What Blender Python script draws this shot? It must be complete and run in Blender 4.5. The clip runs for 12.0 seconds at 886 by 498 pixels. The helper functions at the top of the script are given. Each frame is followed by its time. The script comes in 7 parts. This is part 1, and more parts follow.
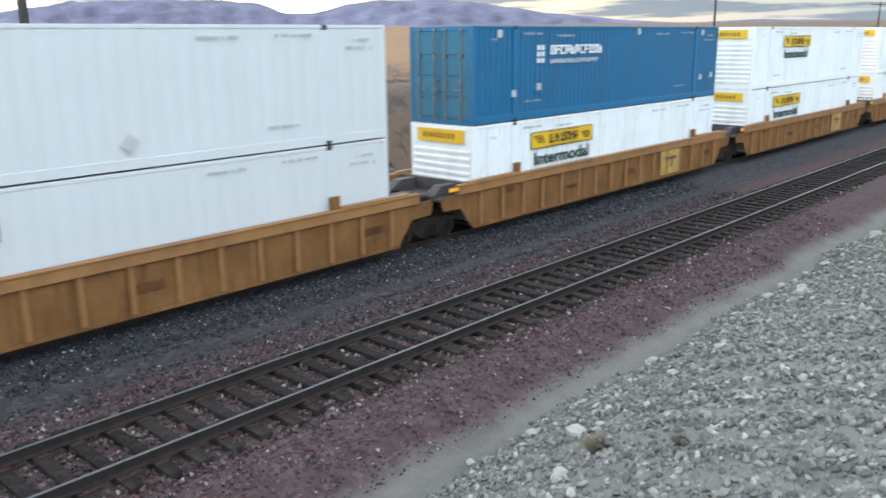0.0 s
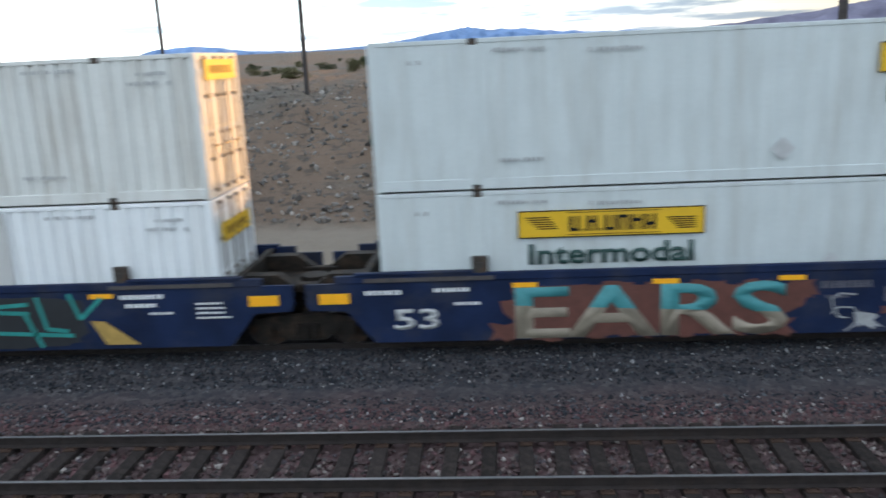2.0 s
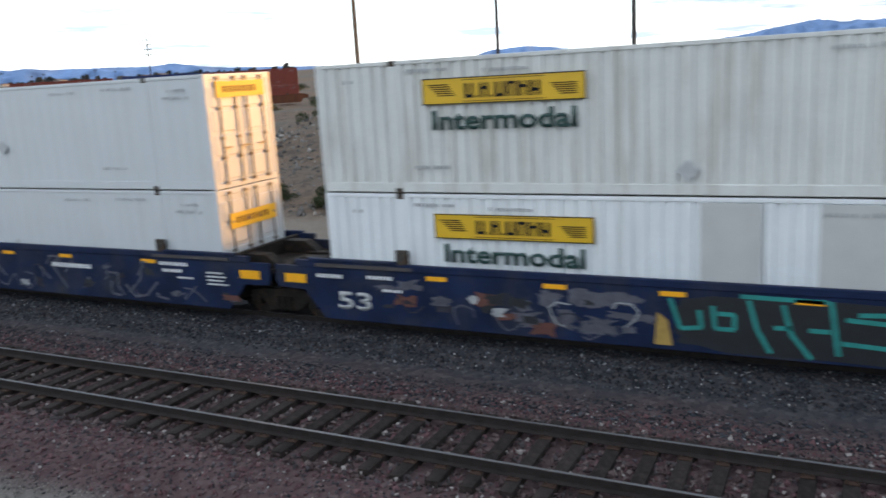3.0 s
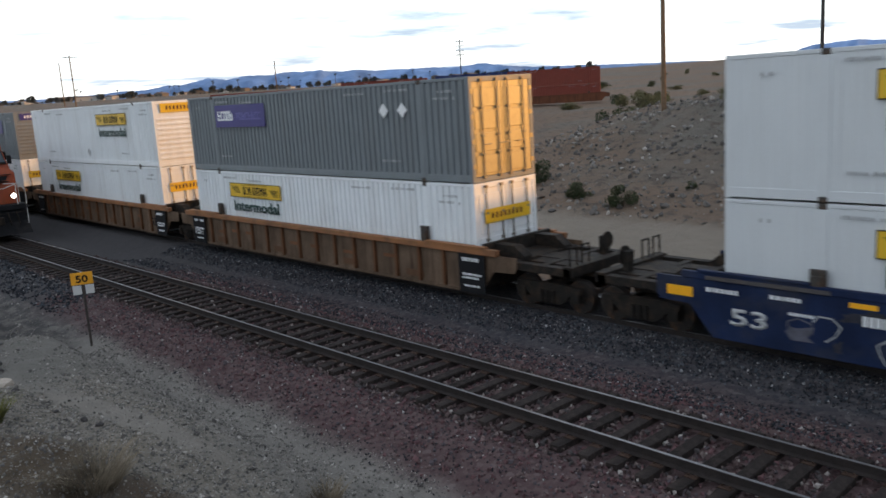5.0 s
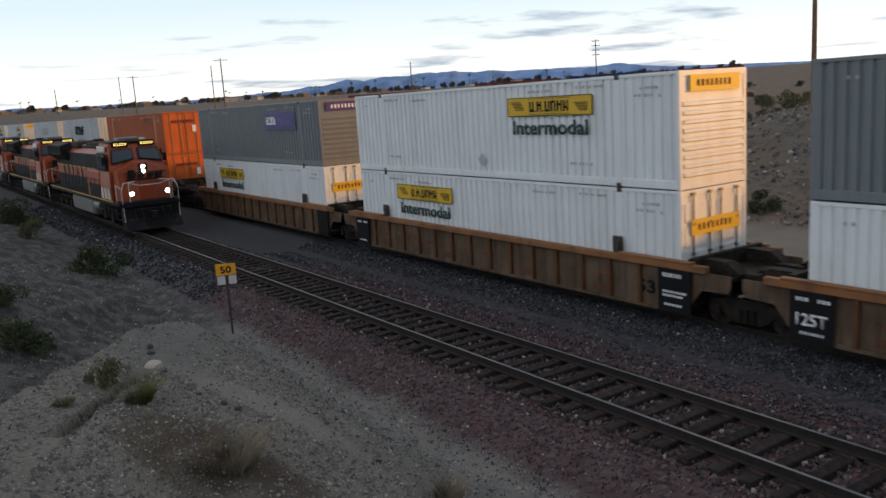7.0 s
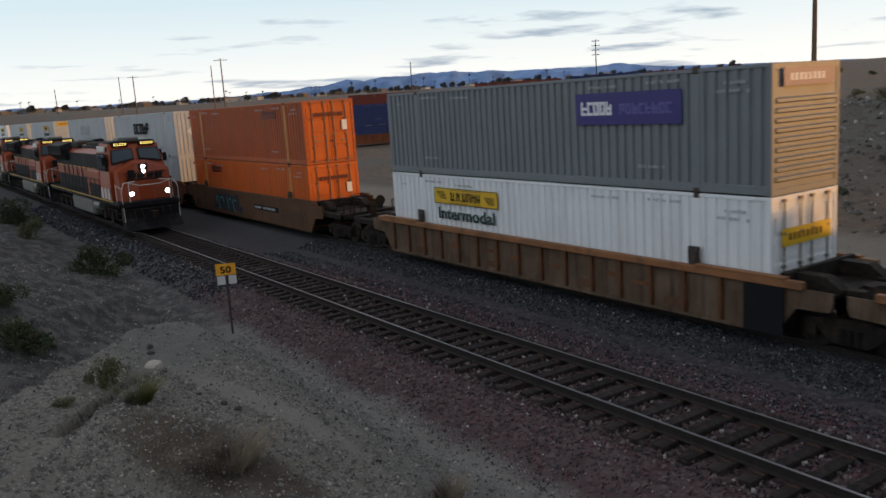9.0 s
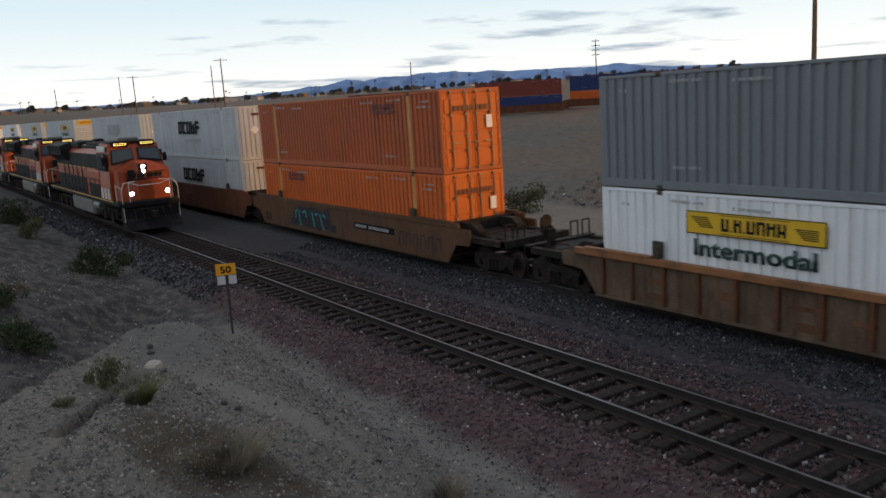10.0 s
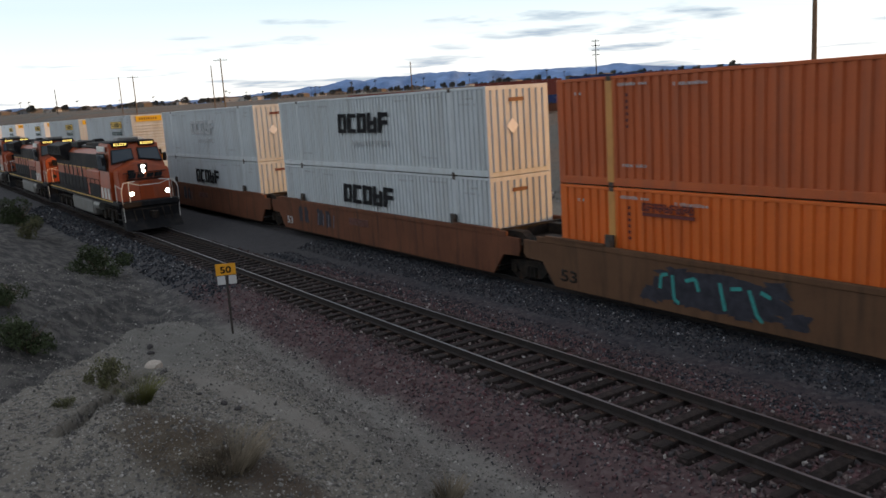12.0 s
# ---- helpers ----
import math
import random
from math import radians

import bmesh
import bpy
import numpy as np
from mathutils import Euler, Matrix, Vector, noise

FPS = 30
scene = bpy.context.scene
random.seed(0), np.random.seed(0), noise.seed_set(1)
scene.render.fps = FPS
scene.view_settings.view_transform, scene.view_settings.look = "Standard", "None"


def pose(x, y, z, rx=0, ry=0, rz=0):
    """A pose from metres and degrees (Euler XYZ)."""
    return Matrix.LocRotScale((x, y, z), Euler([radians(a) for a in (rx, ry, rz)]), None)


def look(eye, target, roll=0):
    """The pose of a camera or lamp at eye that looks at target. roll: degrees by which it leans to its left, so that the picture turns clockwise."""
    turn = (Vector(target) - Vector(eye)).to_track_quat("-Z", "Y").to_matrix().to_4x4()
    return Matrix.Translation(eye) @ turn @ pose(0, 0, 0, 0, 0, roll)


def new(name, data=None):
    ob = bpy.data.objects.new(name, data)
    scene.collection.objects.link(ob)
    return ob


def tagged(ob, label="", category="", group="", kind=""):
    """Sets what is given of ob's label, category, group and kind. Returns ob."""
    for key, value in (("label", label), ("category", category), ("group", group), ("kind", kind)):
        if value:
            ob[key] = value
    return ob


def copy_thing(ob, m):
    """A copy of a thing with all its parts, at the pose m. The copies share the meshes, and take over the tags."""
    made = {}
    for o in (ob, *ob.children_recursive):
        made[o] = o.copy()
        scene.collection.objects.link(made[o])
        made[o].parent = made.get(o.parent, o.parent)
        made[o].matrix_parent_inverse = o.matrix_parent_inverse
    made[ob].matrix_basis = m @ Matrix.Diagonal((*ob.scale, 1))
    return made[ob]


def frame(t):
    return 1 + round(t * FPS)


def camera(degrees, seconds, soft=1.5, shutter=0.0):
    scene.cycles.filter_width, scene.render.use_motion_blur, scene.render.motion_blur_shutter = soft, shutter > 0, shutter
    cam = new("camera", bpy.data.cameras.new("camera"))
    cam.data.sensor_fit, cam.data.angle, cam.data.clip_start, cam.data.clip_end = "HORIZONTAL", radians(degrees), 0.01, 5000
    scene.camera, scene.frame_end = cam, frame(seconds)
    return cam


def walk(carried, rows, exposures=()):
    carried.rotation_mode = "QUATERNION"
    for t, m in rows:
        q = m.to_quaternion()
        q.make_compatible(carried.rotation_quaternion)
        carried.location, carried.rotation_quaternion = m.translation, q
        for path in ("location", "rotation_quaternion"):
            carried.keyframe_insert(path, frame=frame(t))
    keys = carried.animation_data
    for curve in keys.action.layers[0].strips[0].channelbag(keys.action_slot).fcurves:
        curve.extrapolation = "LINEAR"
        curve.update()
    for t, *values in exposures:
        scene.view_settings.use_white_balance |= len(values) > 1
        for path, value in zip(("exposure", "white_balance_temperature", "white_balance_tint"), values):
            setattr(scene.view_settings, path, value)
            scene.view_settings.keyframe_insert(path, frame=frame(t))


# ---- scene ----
# ---------------------------------------------------------------- camera
EYE_Z = 5.86          # lens height above the rail tops
TRACK_NEAR = 11.40    # centre lines of the two tracks
TRACK_FAR = 17.22
SPEED = 11.02         # train speed, metres per second

cam = camera(56.64, 12.0, soft=1.6, shutter=0.22)
TURNS = [
    (0.0, -47.44, -14.49, 0.55), (0.5, -39.56, -14.49, 1.16), (1.0, -27.21, -14.18, 1.90),
    (1.5, -8.69, -13.65, 2.64), (2.0, 3.88, -13.20, 2.75), (2.5, 15.46, -12.70, 3.19),
    (3.0, 26.00, -12.14, 3.38), (3.5, 35.31, -11.75, 3.35), (3.7, 38.65, -11.55, 3.42),
    (4.5, 44.60, -11.15, 3.58), (5.3, 48.60, -10.83, 3.70), (5.5, 50.82, -10.70, 3.73),
    (6.0, 55.63, -10.44, 3.65), (6.5, 55.58, -10.36, 3.70), (9.0, 55.58, -10.36, 3.70), (12.0, 55.58, -10.36, 3.70)]
walk(cam, [(t, pose(0, 0, EYE_Z, 90 + p, r, a)) for t, a, p, r in TURNS],
     [(0.0, 1.06, 6450, 5), (1.0, 0.97, 6450, 5), (1.5, 0.87, 6350, 5), (2.0, 0.46, 6350, 7), (2.5, 0.41, 6400, 8), (3.0, 0.22, 6450, 9), (3.7, 0.02, 6500, 10), (5.3, -0.23, 6600, 10), (6.0, -0.38, 6750, 11), (7.0, -0.58, 6750, 11), (9.0, -0.72, 6750, 11), (10.5, -0.62, 6750, 11), (12.0, -0.51, 6750, 11)])

# ---------------------------------------------------------------- sky and sun
SUN_AZ, SUN_EL = -37.9, 3.4    # degrees from +y towards -x, and above the horizon


def sun_way(az=SUN_AZ, el=SUN_EL):
    a, e = radians(az), radians(el)
    return Vector((-math.sin(a) * math.cos(e), math.cos(a) * math.cos(e), math.sin(e)))


def make_sky():
    w = bpy.data.worlds.new("evening_sky")
    scene.world = w
    w.use_nodes = True
    nt = w.node_tree
    nt.nodes.clear()
    N = nt.nodes.new
    L = nt.links.new
    out, bg = N("ShaderNodeOutputWorld"), N("ShaderNodeBackground")
    sky = N("ShaderNodeTexSky")
    sky.sky_type, sky.sun_disc = "NISHITA", False
    sky.sun_elevation, sky.sun_rotation = radians(9.0), radians(-SUN_AZ)
    sky.air_density, sky.dust_density, sky.ozone_density = 1.0, 1.2, 1.5
    co = N("ShaderNodeTexCoord")
    sep = N("ShaderNodeSeparateXYZ")
    L(co.outputs["Generated"], sep.inputs[0])
    # cloud deck: directions flattened on to a plane overhead
    den = N("ShaderNodeMath"); den.operation = "ADD"; den.inputs[1].default_value = 0.055
    mx = N("ShaderNodeMath"); mx.operation = "MAXIMUM"; mx.inputs[1].default_value = 0.0
    L(sep.outputs[2], mx.inputs[0]); L(mx.outputs[0], den.inputs[0])
    div = N("ShaderNodeVectorMath"); div.operation = "DIVIDE"
    comb = N("ShaderNodeCombineXYZ")
    for i in range(3):
        L(den.outputs[0], comb.inputs[i])
    L(co.outputs["Generated"], div.inputs[0]); L(comb.outputs[0], div.inputs[1])
    mp = N("ShaderNodeMapping"); mp.inputs["Scale"].default_value = (0.26, 0.20, 0.0)
    mp.inputs["Location"].default_value = (0.4, 1.7, 0.0)
    L(div.outputs[0], mp.inputs[0])
    n1 = N("ShaderNodeTexNoise"); n1.inputs["Scale"].default_value = 2.3; n1.inputs["Detail"].default_value = 7
    n1.inputs["Roughness"].default_value = 0.55
    L(mp.outputs[0], n1.inputs["Vector"])
    r1 = N("ShaderNodeValToRGB")
    r1.color_ramp.elements[0].position, r1.color_ramp.elements[1].position = 0.55, 0.64
    # a cloud bank lies low over the eastern mountains
    across = N("ShaderNodeMapRange"); across.interpolation_type = "SMOOTHSTEP"
    across.inputs[1].default_value, across.inputs[2].default_value = -0.35, 0.60
    L(sep.outputs[0], across.inputs[0])
    low = N("ShaderNodeMapRange"); low.interpolation_type = "SMOOTHSTEP"
    low.inputs[1].default_value, low.inputs[2].default_value = 0.40, 0.12
    L(sep.outputs[2], low.inputs[0])
    east = N("ShaderNodeMath"); east.operation = "MULTIPLY"
    L(across.outputs[0], east.inputs[0]); L(low.outputs[0], east.inputs[1])
    cover = N("ShaderNodeMath"); cover.operation = "MULTIPLY_ADD"; cover.inputs[1].default_value = 0.10
    L(east.outputs[0], cover.inputs[0]); L(n1.outputs[0], cover.inputs[2])
    L(cover.outputs[0], r1.inputs[0])
    # bright high haze, and blue-grey cloud bellies
    haze = N("ShaderNodeMix"); haze.data_type = "RGBA"
    haze.inputs[0].default_value = 0.88
    sc = N("ShaderNodeVectorMath"); sc.operation = "SCALE"; sc.inputs["Scale"].default_value = 0.085
    L(sky.outputs[0], sc.inputs[0])
    L(sc.outputs[0], haze.inputs[6]); 
    open_sky = N("ShaderNodeMix"); open_sky.data_type = "RGBA"
    open_sky.inputs[6].default_value, open_sky.inputs[7].default_value = (1.27, 1.26, 1.22, 1), (0.20, 0.215, 0.235, 1)
    L(east.outputs[0], open_sky.inputs[0]); L(open_sky.outputs[2], haze.inputs[7])
    cl = N("ShaderNodeMix"); cl.data_type = "RGBA"
    L(haze.outputs[2], cl.inputs[6])
    belly = N("ShaderNodeMix"); belly.data_type = "RGBA"
    belly.inputs[6].default_value, belly.inputs[7].default_value = (0.42, 0.50, 0.61, 1), (0.095, 0.118, 0.15, 1)
    L(east.outputs[0], belly.inputs[0]); L(belly.outputs[2], cl.inputs[7])
    mul = N("ShaderNodeMath"); mul.operation = "MULTIPLY"; mul.inputs[1].default_value = 0.85
    L(r1.outputs[0], mul.inputs[0]); L(mul.outputs[0], cl.inputs[0])
    # the glow of the low sun through the haze
    dot = N("ShaderNodeVectorMath"); dot.operation = "DOT_PRODUCT"
    dot.inputs[1].default_value = sun_way(el=2.3)
    L(co.outputs["Generated"], dot.inputs[0])
    up = N("ShaderNodeMath"); up.operation = "MAXIMUM"; up.inputs[1].default_value = 0.0
    L(dot.outputs["Value"], up.inputs[0])
    rings = []
    for sharp, tint in ((2600, (20.0, 16.5, 11.0)), (260, (0.40, 0.30, 0.16))):
        p = N("ShaderNodeMath"); p.operation = "POWER"; p.inputs[1].default_value = sharp
        L(up.outputs[0], p.inputs[0])
        v = N("ShaderNodeVectorMath"); v.operation = "SCALE"; v.inputs[0].default_value = tint
        L(p.outputs[0], v.inputs["Scale"])
        rings.append(v)
    glow = N("ShaderNodeVectorMath"); glow.operation = "ADD"
    L(rings[0].outputs[0], glow.inputs[0]); L(rings[1].outputs[0], glow.inputs[1])
    add = N("ShaderNodeMix"); add.data_type = "RGBA"; add.blend_type = "ADD"; add.inputs[0].default_value = 1.0
    L(cl.outputs[2], add.inputs[6]); L(glow.outputs[0], add.inputs[7])
    # the evening sky is bright low down and dims towards the zenith
    dim = N("ShaderNodeValToRGB")
    d = dim.color_ramp.elements
    d[0].position, d[0].color = 0.0, (1.0, 1.0, 1.0, 1)
    d[1].position, d[1].color = 1.0, (0.30, 0.35, 0.44, 1)
    for p, c in ((0.12, (0.64, 0.79, 0.90)), (0.35, (0.74, 0.80, 0.90))):
        k = d.new(p); k.color = (*c, 1)
    L(sep.outputs[2], dim.inputs[0])
    mulc = N("ShaderNodeMix"); mulc.data_type = "RGBA"; mulc.blend_type = "MULTIPLY"; mulc.inputs[0].default_value = 1.0
    L(add.outputs[2], mulc.inputs[6]); L(dim.outputs[0], mulc.inputs[7])
    bg.inputs[1].default_value = 1.55
    L(mulc.outputs[2], bg.inputs[0]); L(bg.outputs[0], out.inputs[0])


make_sky()
sun = new("sun", bpy.data.lights.new("sun", "SUN"))
sun.data.energy, sun.data.angle, sun.data.color = 3.5, radians(0.6), (1.0, 0.47, 0.105)
sun.matrix_world = look(sun_way() * 50, (0, 0, 0))

# ---------------------------------------------------------------- materials
def mat(name, col, rough=0.6, metal=0.0, var=0.15, scale=3.0, bump=0.1, fine=40.0, dirt=None, dirt_amt=0.0, dirt_scale=0.8,
        streak=False, obj_var=0.0, isle=0.0):
    """A procedural surface: base colour varied at two scales, soft dirt stains, fine bump."""
    m = bpy.data.materials.new(name)
    m.use_nodes = True
    nt = m.node_tree
    N, L = nt.nodes.new, nt.links.new
    b = nt.nodes["Principled BSDF"]
    b.inputs["Roughness"].default_value, b.inputs["Metallic"].default_value = rough, metal
    if rough >= 0.65:
        b.inputs["Specular IOR Level"].default_value = 0.15
    co = N("ShaderNodeTexCoord")
    n1, n2 = N("ShaderNodeTexNoise"), N("ShaderNodeTexNoise")
    n1.inputs["Scale"].default_value, n1.inputs["Detail"].default_value = scale, 5
    n2.inputs["Scale"].default_value, n2.inputs["Detail"].default_value = fine, 3
    vec = co.outputs["Object"]
    L(vec, n1.inputs["Vector"]); L(vec, n2.inputs["Vector"])
    r = N("ShaderNodeMapRange")
    r.inputs[1].default_value, r.inputs[2].default_value = 0.3, 0.7
    r.inputs[3].default_value, r.inputs[4].default_value = 1 - var, 1 + var
    L(n1.outputs[0], r.inputs[0])
    r2 = N("ShaderNodeMapRange")
    r2.inputs[1].default_value, r2.inputs[2].default_value = 0.3, 0.7
    r2.inputs[3].default_value, r2.inputs[4].default_value = 1 - var * 0.6, 1 + var * 0.6
    L(n2.outputs[0], r2.inputs[0])
    mu = N("ShaderNodeMath"); mu.operation = "MULTIPLY"
    L(r.outputs[0], mu.inputs[0]); L(r2.outputs[0], mu.inputs[1])
    last = mu.outputs[0]
    for src, amount in (("Object Info", obj_var), ("Geometry", isle)):
        if amount:
            oi = N("ShaderNodeObjectInfo") if src == "Object Info" else N("ShaderNodeNewGeometry")
            r3 = N("ShaderNodeMapRange")
            r3.inputs[3].default_value, r3.inputs[4].default_value = 1 - amount, 1 + amount
            L(oi.outputs["Random" if src == "Object Info" else "Random Per Island"], r3.inputs[0])
            m3 = N("ShaderNodeMath"); m3.operation = "MULTIPLY"
            L(last, m3.inputs[0]); L(r3.outputs[0], m3.inputs[1])
            last = m3.outputs[0]
    sc = N("ShaderNodeVectorMath"); sc.operation = "SCALE"
    sc.inputs[0].default_value = col[:3]
    L(last, sc.inputs["Scale"])
    colour = sc.outputs[0]
    if dirt:
        nd = N("ShaderNodeTexNoise")
        nd.inputs["Scale"].default_value, nd.inputs["Detail"].default_value = dirt_scale, 8
        nd.inputs["Roughness"].default_value = 0.65
        if streak:
            mp = N("ShaderNodeMapping"); mp.inputs["Scale"].default_value = (3.0, 3.0, 0.35)
            L(vec, mp.inputs[0]); L(mp.outputs[0], nd.inputs["Vector"])
        else:
            L(vec, nd.inputs["Vector"])
        rd = N("ShaderNodeMapRange")
        rd.inputs[1].default_value, rd.inputs[2].default_value = 0.48, 0.72
        rd.inputs[3].default_value, rd.inputs[4].default_value = 0.0, dirt_amt
        L(nd.outputs[0], rd.inputs[0])
        mxn = N("ShaderNodeMix"); mxn.data_type = "RGBA"
        L(rd.outputs[0], mxn.inputs[0]); L(colour, mxn.inputs[6]); mxn.inputs[7].default_value = (*dirt[:3], 1)
        colour = mxn.outputs[2]
    L(colour, b.inputs["Base Color"])
    if bump:
        bp = N("ShaderNodeBump"); bp.inputs["Strength"].default_value = bump; bp.inputs["Distance"].default_value = 0.02
        L(n2.outputs[0], bp.inputs["Height"]); L(bp.outputs[0], b.inputs["Normal"])
    return m


def glow_mat(name, col, strength):
    m = bpy.data.materials.new(name)
    m.use_nodes = True
    b = m.node_tree.nodes["Principled BSDF"]
    b.inputs["Base Color"].default_value = (*col, 1)
    b.inputs["Emission Color"].default_value, b.inputs["Emission Strength"].default_value = (*col, 1), strength
    return m


